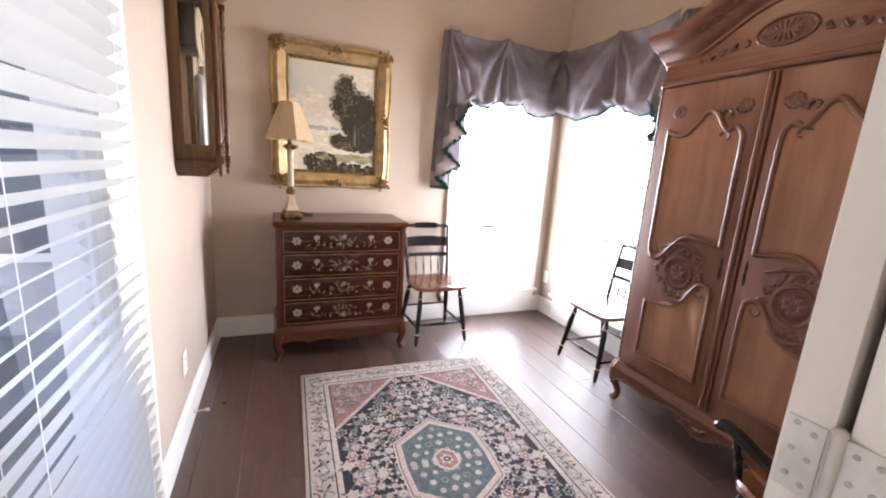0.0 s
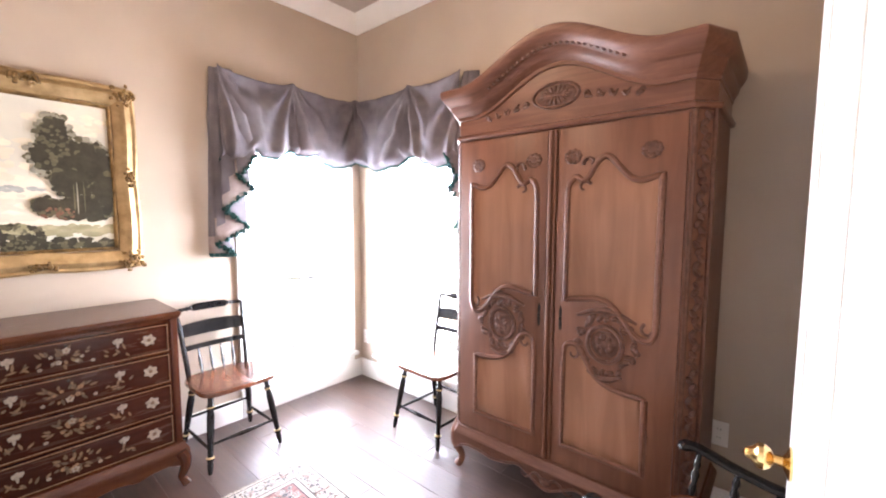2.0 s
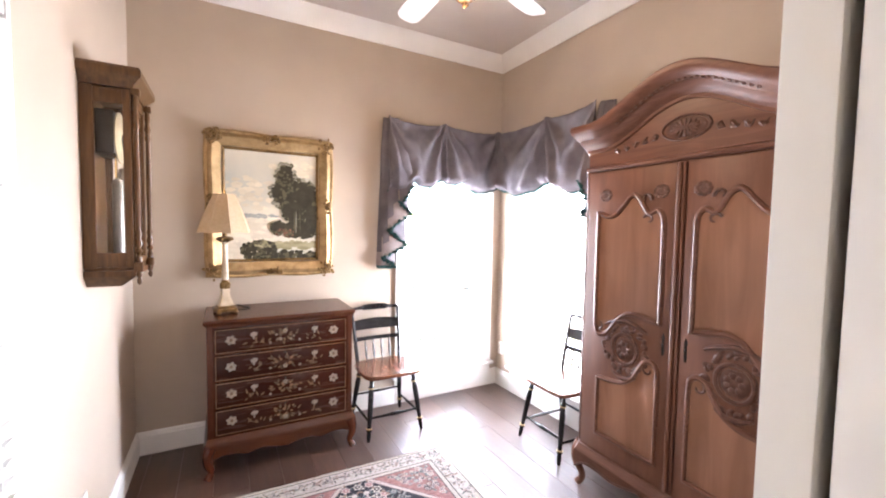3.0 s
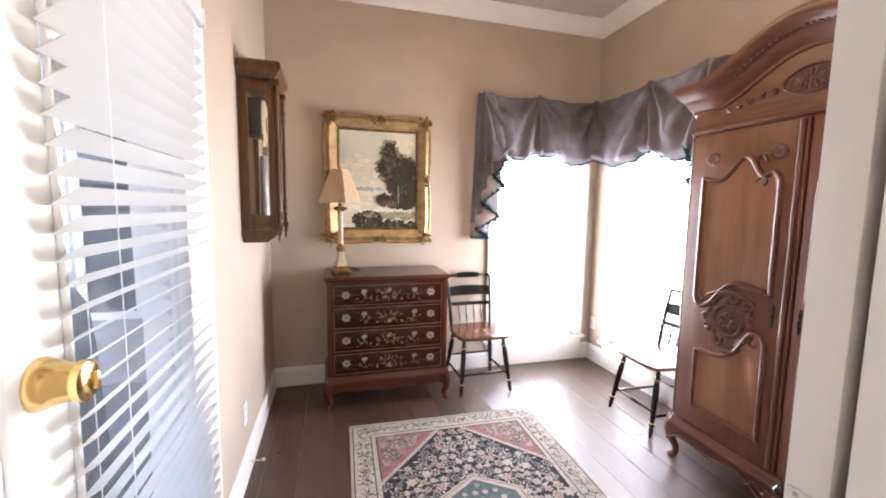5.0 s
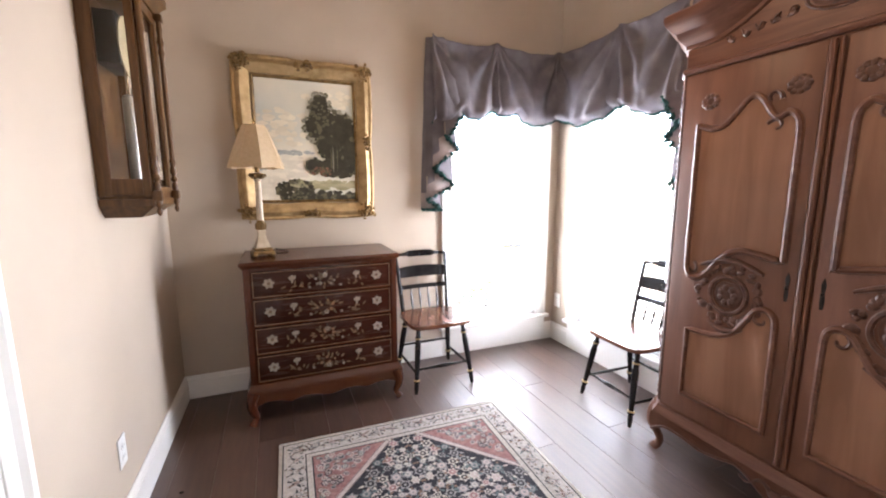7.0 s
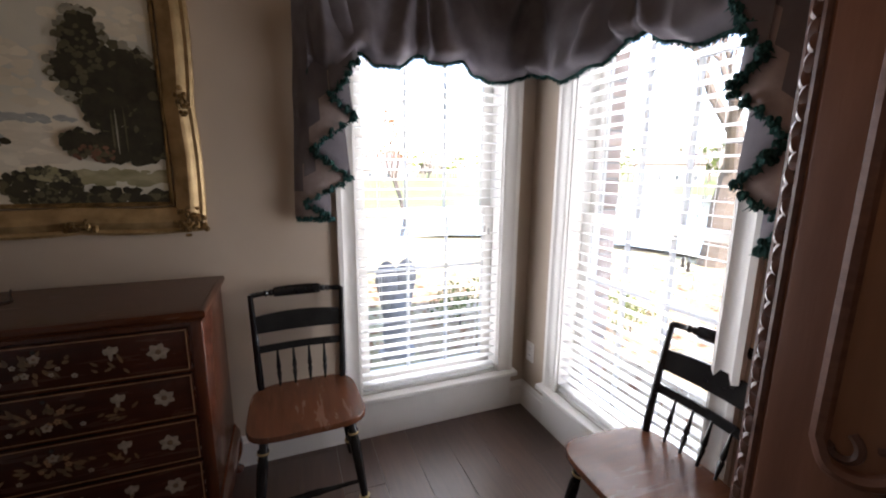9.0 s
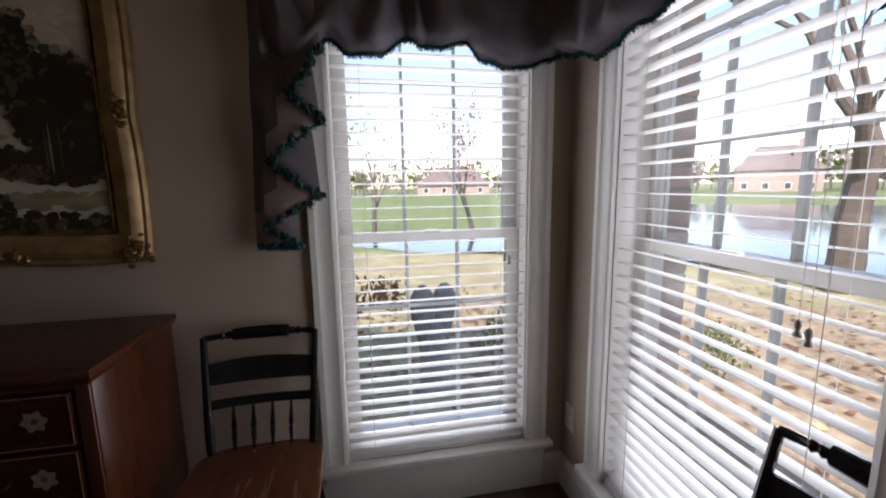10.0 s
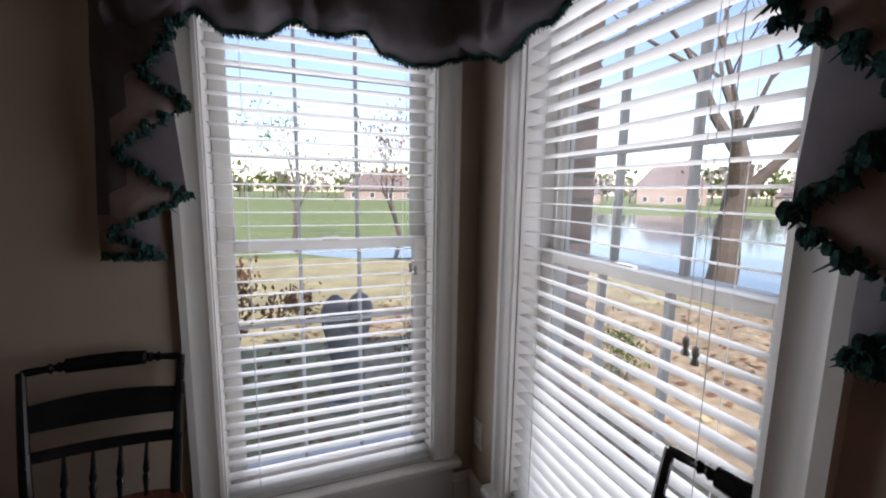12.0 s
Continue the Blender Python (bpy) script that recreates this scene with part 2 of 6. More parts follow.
def spindle(bm, a, b, prof, seg=10, mi=0):
    """A turned piece from a to b; prof holds (share of the length, radius)."""
    a, b = Vector(a), Vector(b)
    d = b - a
    q = Vector((0, 0, 1)).rotation_difference(d.normalized()).to_matrix().to_4x4()
    lathe(bm, [(r, f * d.length) for f, r in prof], a, seg, q, mi)


def sweep(bm, path, prof, e1=(1, 0, 0), e2=(0, 1, 0), e3=(0, 0, 1), closed=False, mi=0, pclosed=True):
    """A moulding: prof (out, up) along path (in e1, e2); out is to the path's right."""
    e1, e2, e3 = Vector(e1), Vector(e2), Vector(e3)
    P = [Vector(p) for p in path]
    k = len(P)
    rings = []
    for i in range(k):
        if closed:
            a, c = P[i - 1], P[(i + 1) % k]
        else:
            a, c = P[max(i - 1, 0)], P[min(i + 1, k - 1)]
        d1 = (P[i] - a).normalized() if (P[i] - a).length > 1e-9 else (c - P[i]).normalized()
        d2 = (c - P[i]).normalized() if (c - P[i]).length > 1e-9 else d1
        n1, n2 = Vector((d1.y, -d1.x)), Vector((d2.y, -d2.x))
        n = n1 + n2
        n = n / max(0.3, n.length_squared / 2)
        rings.append([e1 * (P[i].x + n.x * o) + e2 * (P[i].y + n.y * o) + e3 * u for o, u in prof])
    if closed:
        rings.append(rings[0])
    loft(bm, rings, closed=pclosed, caps=not closed, mi=mi)


def prism(bm, poly, y0, y1, mi=0):
    """A polygon in x, z, from y0 to y1."""
    a = [bm.verts.new((x, y0, z)) for x, z in poly]
    b = [bm.verts.new((x, y1, z)) for x, z in poly]
    bm.faces.new(a).material_index = mi
    bm.faces.new(b[::-1]).material_index = mi
    for i in range(len(poly)):
        j = (i + 1) % len(poly)
        bm.faces.new((a[j], a[i], b[i], b[j])).material_index = mi


def blob(bm, c, r, seg=8, mi=0, m=None):
    rx, ry, rz = r
    rings = []
    for j in range(1, 6):
        t = math.pi * j / 6 - math.pi / 2
        ring = [Vector((rx * math.cos(t) * math.cos(2 * math.pi * i / seg), ry * math.cos(t) * math.sin(2 * math.pi * i / seg), rz * math.sin(t))) for i in range(seg)]
        rings.append([(m @ p if m else p) + Vector(c) for p in ring])
    loft(bm, rings, mi=mi)


def polyface(bm, pts, mi=0):
    f = bm.faces.new([bm.verts.new(p) for p in pts]); f.material_index = mi
    return f


def finish(bm, name, mats, sharp=35, fix=True):
    if fix:
        bmesh.ops.recalc_face_normals(bm, faces=bm.faces)
    me = bpy.data.meshes.new(name)
    for f in bm.faces:
        f.smooth = not f.select
        f.select = False
    bm.to_mesh(me); bm.free()
    me.set_sharp_from_angle(angle=radians(sharp))
    for m in (mats if isinstance(mats, (list, tuple)) else [mats]):
        me.materials.append(m)
    return me


def part(name, bm, material, parent, label="", sharp=35, fix=True):
    ob = new(name, finish(bm, name, material, sharp, fix))
    ob.parent = parent
    if label:
        tagged(ob, label)
    return ob


def thing(name, label, category, m=None, bm=None, material=None, group="", kind="", sharp=35):
    ob = new(name, finish(bm, name, material, sharp) if bm else None)
    if m is not None:
        ob.matrix_basis = m
    return tagged(ob, label, category, group, kind)


def B():
    return bmesh.new()


def bez(p0, p1, p2, p3, n=10):
    out = []
    for i in range(n + 1):
        t = i / n
        out.append(tuple((1 - t) ** 3 * a + 3 * (1 - t) ** 2 * t * b + 3 * (1 - t) * t * t * c + t ** 3 * d for a, b, c, d in zip(p0, p1, p2, p3)))
    return out


def smooth_path(pts, n=6):
    """Catmull-Rom through pts."""
    P = [Vector(p) for p in pts]
    P = [P[0] * 2 - P[1]] + P + [P[-1] * 2 - P[-2]]
    out = []
    for i in range(1, len(P) - 2):
        for k in range(n):
            t = k / n
            a, b, c, d = P[i - 1:i + 3]
            out.append(0.5 * (2 * b + (c - a) * t + (2 * a - 5 * b + 4 * c - d) * t * t + (3 * b - a - 3 * c + d) * t ** 3))
    out.append(P[-2])
    return out

# ---- structure ----
XL, XR, YB, YF, ZC = 0.275, 3.05, 3.60, 0.66, 3.02   # inner faces of the room's walls, ceiling
WIN_Z0, WIN_Z1, WIN_H = 0.235, 2.12, 0.385          # window opening: sill, head, half width
W1X, W2Y = 2.4825, 2.895
DOOR_Y0, DOOR_Y1, DOOR_Z = 1.00, 1.88, 2.06         # garden door's opening in the left wall
HX0, HX1, HZ = 0.43, 1.248, 2.07                    # doorway into the hall
HALL_Y = -2.6

bm = B()
box(bm, XL - 0.15, W1X - WIN_H, YB, YB + 0.2, -0.4, 3.2)
box(bm, W1X + WIN_H, XR + 0.2, YB, YB + 0.2, -0.4, 3.2)
box(bm, W1X - WIN_H, W1X + WIN_H, YB, YB + 0.2, -0.4, WIN_Z0)
box(bm, W1X - WIN_H, W1X + WIN_H, YB, YB + 0.2, WIN_Z1, 3.2)
thing("wall_north", "beige painted wall with a tall window", "wall", None, bm, WALL, kind="structure")
bm = B()
box(bm, XR, XR + 0.2, HALL_Y, -2.2, -0.4, 3.2)
box(bm, XR, XR + 0.2, -1.2, W2Y - WIN_H, -0.4, 3.2)
box(bm, XR, XR + 0.2, -2.2, -1.2, -0.4, 0.8)
box(bm, XR, XR + 0.2, -2.2, -1.2, 2.1, 3.2)     # unseen opening, added to let light into the hall
box(bm, XR, XR + 0.2, W2Y + WIN_H, YB, -0.4, 3.2)
box(bm, XR, XR + 0.2, W2Y - WIN_H, W2Y + WIN_H, -0.4, WIN_Z0)
box(bm, XR, XR + 0.2, W2Y - WIN_H, W2Y + WIN_H, WIN_Z1, 3.2)
thing("wall_east", "beige painted wall with a tall window", "wall", None, bm, WALL, kind="structure")
bm = B()
box(bm, XL - 0.15, XL, HALL_Y, DOOR_Y0, -0.4, 3.2)
box(bm, XL - 0.15, XL, DOOR_Y1, YB, -0.4, 3.2)
box(bm, XL - 0.15, XL, DOOR_Y0, DOOR_Y1, DOOR_Z, 3.2)
thing("wall_west", "beige painted wall around the garden door", "wall", None, bm, WALL, kind="structure")
bm = B()
box(bm, XL, HX0 - 0.02, YF - 0.12, YF, 0, ZC)
box(bm, HX1 + 0.02, XR, YF - 0.12, YF, 0, ZC)
box(bm, HX0 - 0.02, HX1 + 0.02, YF - 0.12, YF, HZ + 0.02, ZC)
thing("wall_south", "beige painted wall around the doorway", "wall", None, bm, WALL, kind="structure")
# hall behind
bm = B()
box(bm, XL - 0.15, XR + 0.2, HALL_Y - 0.2, HALL_Y, -0.4, 3.2)
thing("wall_hall", "beige painted hall wall", "wall", None, bm, WALL, kind="structure")
bm = B()
box(bm, XL - 0.15, XR + 0.2, HALL_Y - 0.2, YB + 0.2, ZC, ZC + 0.1)
thing("ceiling", "warm grey painted ceiling", "ceiling", None, bm, CEIL, kind="structure")
bm = B()
box(bm, XL - 0.4, XR + 0.5, HALL_Y - 0.5, YB + 0.5, 3.21, 3.3)
thing("roof_slab", "plain eaves of the house", "roof", None, bm, TRIM, kind="structure")

# crown moulding and baseboards run round the room
CROWN = [(0, -0.125), (0.012, -0.125), (0.018, -0.105), (0.05, -0.06), (0.078, -0.022), (0.085, 0), (0, 0)]
bm = B()
sweep(bm, [(XL, YF), (XL, YB), (XR, YB), (XR, YF)], [(o, ZC + u) for o, u in CROWN], closed=True)
thing("crown_moulding", "white painted crown moulding under the ceiling", "moulding", None, bm, TRIM, kind="structure", sharp=25)
BASE = [(0, 0), (0.018, 0), (0.018, 0.118), (0.013, 0.124), (0.012, 0.135), (0.005, 0.146), (0, 0.146)]
bm = B()
sweep(bm, [(XL, YF), (XL, DOOR_Y0 - 0.08)], BASE)
sweep(bm, [(XL, DOOR_Y1 + 0.09), (XL, YB), (W1X - WIN_H - 0.092, YB)], BASE)
sweep(bm, [(W1X + WIN_H + 0.092, YB), (XR, YB), (XR, W2Y + WIN_H + 0.092)], BASE)
sweep(bm, [(XR, W2Y - WIN_H - 0.092), (XR, YF), (HX1 + 0.09, YF)], BASE)
thing("baseboard", "white painted baseboard", "baseboard", None, bm, TRIM, kind="structure", sharp=25)

bm = B()
box(bm, XL - 0.15, XR + 0.2, HALL_Y - 0.2, YB + 0.2, -0.4, -0.012)
floor = thing("floor", "dark stained hardwood plank floor, semi-gloss", "floor", None, bm, SUBFLOOR, kind="structure")

# doorway casing and jambs to the hall
bm = B()
box(bm, HX0 - 0.02, HX0, YF - 0.125, YF + 0.003, 0, HZ, 0.003)
box(bm, HX1, HX1 + 0.02, YF - 0.125, YF + 0.003, 0, HZ, 0.003)
box(bm, HX0 - 0.02, HX1 + 0.02, YF - 0.125, YF + 0.003, HZ, HZ + 0.02, 0.003)
box(bm, HX1 - 0.012, HX1, YF - 0.085, YF - 0.05, 0, HZ, 0.002)
box(bm, HX0, HX0 + 0.012, YF - 0.085, YF - 0.05, 0, HZ, 0.002)
door_frame = thing("door_frame", "white painted door jamb of the hall doorway", "door frame", None, bm, TRIM, kind="structure")

# ---- windows ----
CAS = [(0, 0), (0, 0.016), (0.012, 0.020), (0.03, 0.014), (0.055, 0.016), (0.070, 0.024), (0.092, 0.024), (0.092, 0)]


def window(name, m, label):
    """Local x across, -y into the room, z up."""
    w = thing(name, label, "window", m, kind="structure")
    h = WIN_H
    bm = B()   # casing: mitred on three sides
    sweep(bm, [(-h, WIN_Z0), (-h, WIN_Z1), (h, WIN_Z1), (h, WIN_Z0)], [(-o, u) for o, u in CAS], (1, 0, 0), (0, 0, 1), (0, -1, 0))
    part("casing", bm, TRIM, w, sharp=25)
    bm = B()
    box(bm, -h - 0.115, h + 0.115, -0.055, 0.0, WIN_Z0 - 0.028, WIN_Z0, 0.006)
    box(bm, -h, h, 0.0, 0.10, WIN_Z0 - 0.028, WIN_Z0 + 0.002)
    part("window_sill", bm, TRIM, w)
    bm = B()
    box(bm, -h - 0.09, h + 0.09, -0.020, 0, 0.0, WIN_Z0 - 0.029, 0.003)
    part("apron", bm, TRIM, w)
    bm = B()
    box(bm, -h - 0.010, -h + 0.004, 0.001, 0.2, WIN_Z0, WIN_Z1)
    box(bm, h - 0.004, h + 0.010, 0.001, 0.2, WIN_Z0, WIN_Z1)
    box(bm, -h + 0.004, h - 0.004, 0.001, 0.2, WIN_Z1 - 0.015, WIN_Z1)
    box(bm, -h - 0.02, h + 0.02, 0.2, 0.25, WIN_Z0 - 0.06, WIN_Z0, 0.004)
    part("window_frame", bm, TRIM, w)
    a, b = -h + 0.005, h - 0.005
    rail = 1.15
    for sash, z0, z1, y in (("lower_sash", WIN_Z0 + 0.003, rail + 0.018, 0.085), ("upper_sash", rail - 0.018, WIN_Z1 - 0.016, 0.122)):
        bm = B()
        t = 0.038
        st = 0.055
        box(bm, a, a + st, y, y + t - 0.002, z0, z1, 0.003)
        box(bm, b - st, b, y, y + t - 0.002, z0, z1, 0.003)
        box(bm, a + st, b - st, y, y + t - 0.002, z0, z0 + (0.06 if sash == "lower_sash" else 0.036), 0.003)
        box(bm, a + st, b - st, y, y + t - 0.002, z1 - 0.036, z1, 0.003)
        s = part(sash, bm, TRIM, w)
        ga, gb = a + st, b - st
        g0, g1 = z0 + (0.06 if sash == "lower_sash" else 0.036), z1 - 0.036
        pw, ph = (gb - ga) / 3, (g1 - g0) / 3
        for i in (1, 2):
            bm = B(); box(bm, ga + pw * i - 0.0065, ga + pw * i + 0.0065, y + 0.004, y + t - 0.008, g0, g1, 0.003)
            part("muntin", bm, MUNTIN, s)
            bm = B(); box(bm, ga, gb, y + 0.005, y + t - 0.009, g0 + ph * i - 0.0065, g0 + ph * i + 0.0065, 0.003)
            part("muntin", bm, MUNTIN, s)
        bm = B(); box(bm, -pw / 2, pw / 2, -0.0015, 0.0015, -ph / 2, ph / 2)
        me = finish(bm, "pane", GLASS)
        for i in range(3):
            for j in range(3):
                p = new("pane", me); p.parent = s; p.visible_shadow = False
                p.location = (ga + pw * (i + 0.5), y + 0.016, g0 + ph * (j + 0.5))
    bm = B()
    box(bm, -0.03, 0.03, 0.062, 0.084, rail + 0.018, rail + 0.03, 0.003)
    part("sash_lock", bm, STEEL, w)


window("window_1", pose(W1X, YB, 0), "tall white double-hung window with divided panes")
window("window_2", pose(XR, W2Y, 0, 0, 0, -90), "tall white double-hung window with divided panes")


def daylight_fill(m, w, hh, watts):
    """Area lamp added in an opening to boost its sky light, shining along local -y."""
    ob = new("daylight_fill", bpy.data.lights.new("daylight_fill", 'AREA'))
    ob.data.shape, ob.data.size, ob.data.size_y = 'RECTANGLE', w, hh
    ob.data.energy, ob.data.color = watts, (0.90, 0.965, 1.0)
    ob.matrix_basis = m @ pose(0, 0, 0, -90, 0, 0)


# fill lamps behind both blinds, lifting the room against the bright outdoors
for m in (pose(W1X, YB + 0.078, (WIN_Z0 + WIN_Z1) / 2), pose(XR + 0.078, W2Y, (WIN_Z0 + WIN_Z1) / 2, 0, 0, -90)):
    daylight_fill(m, 2 * WIN_H - 0.12, WIN_Z1 - WIN_Z0 - 0.10, WINDOW_FILL)
# unseen fill lamp in the added hall opening, brightens jamb and doorway
daylight_fill(pose(XR + 0.1, -1.7, 1.45, 0, 0, -90), 0.96, 1.26, HALL_FILL)


def slat_mesh(half, depth, name="slat", material=None):
    bm = B()
    prof = [(-depth / 2, -0.0012), (-depth / 4, 0.0008), (0, 0.0016), (depth / 4, 0.0008), (depth / 2, -0.0012), (depth / 4, -0.0022), (0, -0.0014), (-depth / 4, -0.0022)]
    loft(bm, [[(x, p, q) for p, q in prof] for x in (-half, half)])
    return finish(bm, name, material or SLAT)


def blind(m, half, z0, z1, pitch, tilt, y, label, tassel_x=None, material=None):
    """A horizontal blind with its bottom rail at z0 and its head rail at z1."""
    b = thing("window_blind", label, "blind", m)
    bm = B(); box(bm, -half, half, y - 0.028, y + 0.028, z1 - 0.045, z1, 0.003)
    part("head_rail", bm, SLAT, b)
    bm = B(); box(bm, -half + 0.002, half - 0.002, y - 0.027, y + 0.027, z0, z0 + 0.016, 0.004)
    part("bottom_rail", bm, SLAT, b)
    me = slat_mesh(half - 0.002, 0.050, "slat", material)
    n = int((z1 - 0.06 - z0 - 0.02) / pitch)
    for i in range(n + 1):
        s = new("slat", me); s.parent = b
        s.matrix_basis = pose(random.uniform(-0.001, 0.001), y, z0 + 0.034 + i * pitch, tilt + random.uniform(-1.2, 1.2), random.uniform(-0.12, 0.12), 0)
    for cx in (-half * 0.72, half * 0.72):
        for yy in (-0.0262, 0.0262):
            bm = B(); tube(bm, [(cx, y + yy, z0 + 0.01), (cx, y + yy, z1 - 0.02)], 0.0009, 5)
            part("ladder_cord", bm, CORD, b)
    if tassel_x is not None:
        for k, (dx, dz) in enumerate(((0.0, 0.0), (0.021, -0.012))):
            bm = B(); tube(bm, [(tassel_x + dx * 0.4, y - 0.034, z1 - 0.03), (tassel_x + dx, y - 0.036, 1.08 + dz)], 0.0006, 5)
            c = part("pull_cord", bm, CORD, b)
            bm = B(); lathe(bm, [(0.002, 0.036), (0.006, 0.032), (0.0075, 0.022), (0.0045, 0.014), (0.0085, 0.004), (0.0085, 0), (0.002, -0.001)], (tassel_x + dx, y - 0.036, 1.046 + dz), 10)
            part("tassel", bm, SCREW, c, "grey plastic cord tassel")
    return b


blind(pose(W1X, YB, 0), WIN_H - 0.007, WIN_Z0 + 0.012, WIN_Z1 - 0.016, 0.0473, -5, 0.032, "white horizontal slatted blind lowered with slats open", 0.285)
blind(pose(XR, W2Y, 0, 0, 0, -90), WIN_H - 0.007, WIN_Z0 + 0.012, WIN_Z1 - 0.016, 0.0473, -5, 0.032, "white horizontal slatted blind lowered with slats open", 0.235)

# ---- garden door in the left wall: local x along the wall (away from the hall), -y into the room ----
GD = pose(XL, (DOOR_Y0 + DOOR_Y1) / 2, 0, 0, 0, 90)
gh = (DOOR_Y1 - DOOR_Y0) / 2
gd = thing("door_1", "white half-glazed garden door, closed, with a slatted blind", "door", GD, kind="structure")
bm = B()
sweep(bm, [(-gh, 0), (-gh, DOOR_Z), (gh, DOOR_Z), (gh, 0)], [(-o * 0.86, u * 1.5) for o, u in CAS], (1, 0, 0), (0, 0, 1), (0, -1, 0))
part("casing", bm, TRIM, gd, sharp=25)
bm = B()
box(bm, -gh, -gh + 0.02, -0.02, 0.15, 0, DOOR_Z); box(bm, gh - 0.02, gh, -0.02, 0.15, 0, DOOR_Z); box(bm, -gh + 0.02, gh - 0.02, -0.02, 0.15, DOOR_Z - 0.02, DOOR_Z)
part("door_jamb", bm, TRIM, gd)
bm = B()
d0, d1 = -0.030, 0.014
a, b = -gh + 0.023, gh - 0.023
box(bm, a, a + 0.125, d0, d1, 0.01, DOOR_Z - 0.024, 0.003)
box(bm, b - 0.125, b, d0, d1, 0.01, DOOR_Z - 0.024, 0.003)
box(bm, a + 0.125, b - 0.125, d0, d1, 0.01, 0.24, 0.003)
box(bm, a + 0.125, b - 0.125, d0, d1, DOOR_Z - 0.154, DOOR_Z - 0.024, 0.003)
leaf = part("door_leaf", bm, DOORW, gd)
bm = B()
sweep(bm, [(a + 0.125, 0.24), (a + 0.125, DOOR_Z - 0.154), (b - 0.125, DOOR_Z - 0.154), (b - 0.125, 0.24)], [(0, 0.031), (0, 0.039), (0.012, 0.036), (0.022, 0.0)], (1, 0, 0), (0, 0, 1), (0, -1, 0), closed=True)
part("glazing_bead", bm, DOORW, leaf)
bm = B(); box(bm, a + 0.12, b - 0.12, -0.011, -0.006, 0.235, DOOR_Z - 0.15)
pg = part("pane", bm, GLASS, leaf); pg.visible_shadow = False
bm = B()
lathe(bm, [(0.040, 0), (0.040, 0.005), (0.034, 0.016), (0.030, 0.032), (0.026, 0.046), (0.031, 0.050), (0.031, 0.060), (0.024, 0.064), (0.004, 0.065)], (0, 0, 0), 24, pose(0, 0, 0, 90))
kb = part("deadbolt", bm, BRASS, leaf, "polished brass thumb-turn deadbolt")
kb.location = (a + 0.062, d0, 1.135)
bm = B(); box(bm, -0.004, 0.004, -0.074, -0.060, -0.014, 0.014, 0.003)
tt = part("thumb_turn", bm, BRASS, kb)
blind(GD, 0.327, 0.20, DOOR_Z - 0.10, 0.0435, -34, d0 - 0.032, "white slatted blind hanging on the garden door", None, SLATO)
bl = bpy.data.objects["window_blind.002"]
for sx in (-1, 1):
    bm = B(); box(bm, sx * 0.331 - 0.003, sx * 0.331 + 0.003, d0 - 0.062, d0 - 0.001, DOOR_Z - 0.15, DOOR_Z - 0.095, 0.001)
    part("bracket", bm, PLATE, bl)
    bm = B(); box(bm, sx * 0.331 - 0.004, sx * 0.331 + 0.004, d0 - 0.04, d0 - 0.001, 0.196, 0.222, 0.001)
    part("bracket", bm, PLATE, bl)

# ---- white panel door folded back against the wall ----
DL, DT = 0.72, 0.044
PD = pose(HX1 - 0.004, YF + 0.058, 0, 0, 0, 3.3)
pd = thing("door_2", "white painted panel door folded back, brass knob", "door", PD, kind="structure")
bm = B()   # local x along the leaf, room face at y = 0, back at y = -DT
st = 0.11
zs = [0.012, 0.22, 0.86, 1.0, 1.86, HZ - 0.004]
box(bm, 0, st, -DT, 0, zs[0], zs[5], 0.002); box(bm, DL - st, DL, -DT, 0, zs[0], zs[5], 0.002)
box(bm, DL / 2 - 0.05, DL / 2 + 0.05, -DT, 0, zs[1], zs[4], 0.002)
for z0, z1 in ((zs[0], zs[1]), (zs[2], zs[3]), (zs[4], zs[5])):
    box(bm, st, DL - st, -DT, -0.0005, z0, z1, 0.002)
dleaf = part("door_leaf", bm, DOORW, pd)
for x0, x1 in ((st, DL / 2 - 0.05), (DL / 2 + 0.05, DL - st)):
    for z0, z1 in ((zs[1], zs[2]), (zs[3], zs[4])):
        bm = B()
        box(bm, x0, x1, -DT + 0.012, -0.012, z0, z1)
        loft(bm, [[(x0 + o, y, z0 + o), (x1 - o, y, z0 + o), (x1 - o, y, z1 - o), (x0 + o, y, z1 - o)] for o, y in ((0.0, -0.003), (0.012, -0.012))], caps=False)
        loft(bm, [[(x0 + o, y, z0 + o), (x1 - o, y, z0 + o), (x1 - o, y, z1 - o), (x0 + o, y, z1 - o)] for o, y in ((0.025, -0.0125), (0.045, -0.004), (0.046, -0.004))])
        part("panel", bm, DOORW, dleaf)
bm = B()
lathe(bm, [(0.033, 0), (0.033, 0.004), (0.020, 0.009), (0.011, 0.014), (0.010, 0.028), (0.020, 0.034), (0.0265, 0.044), (0.025, 0.054), (0.014, 0.064), (0.010, 0.074), (0.003, 0.078)], (0, 0, 0), 24, pose(0, 0, 0, -90))
k = part("door_knob", bm, BRASS, pd, "polished brass door knob"); k.location = (DL - 0.06, 0, 0.915)
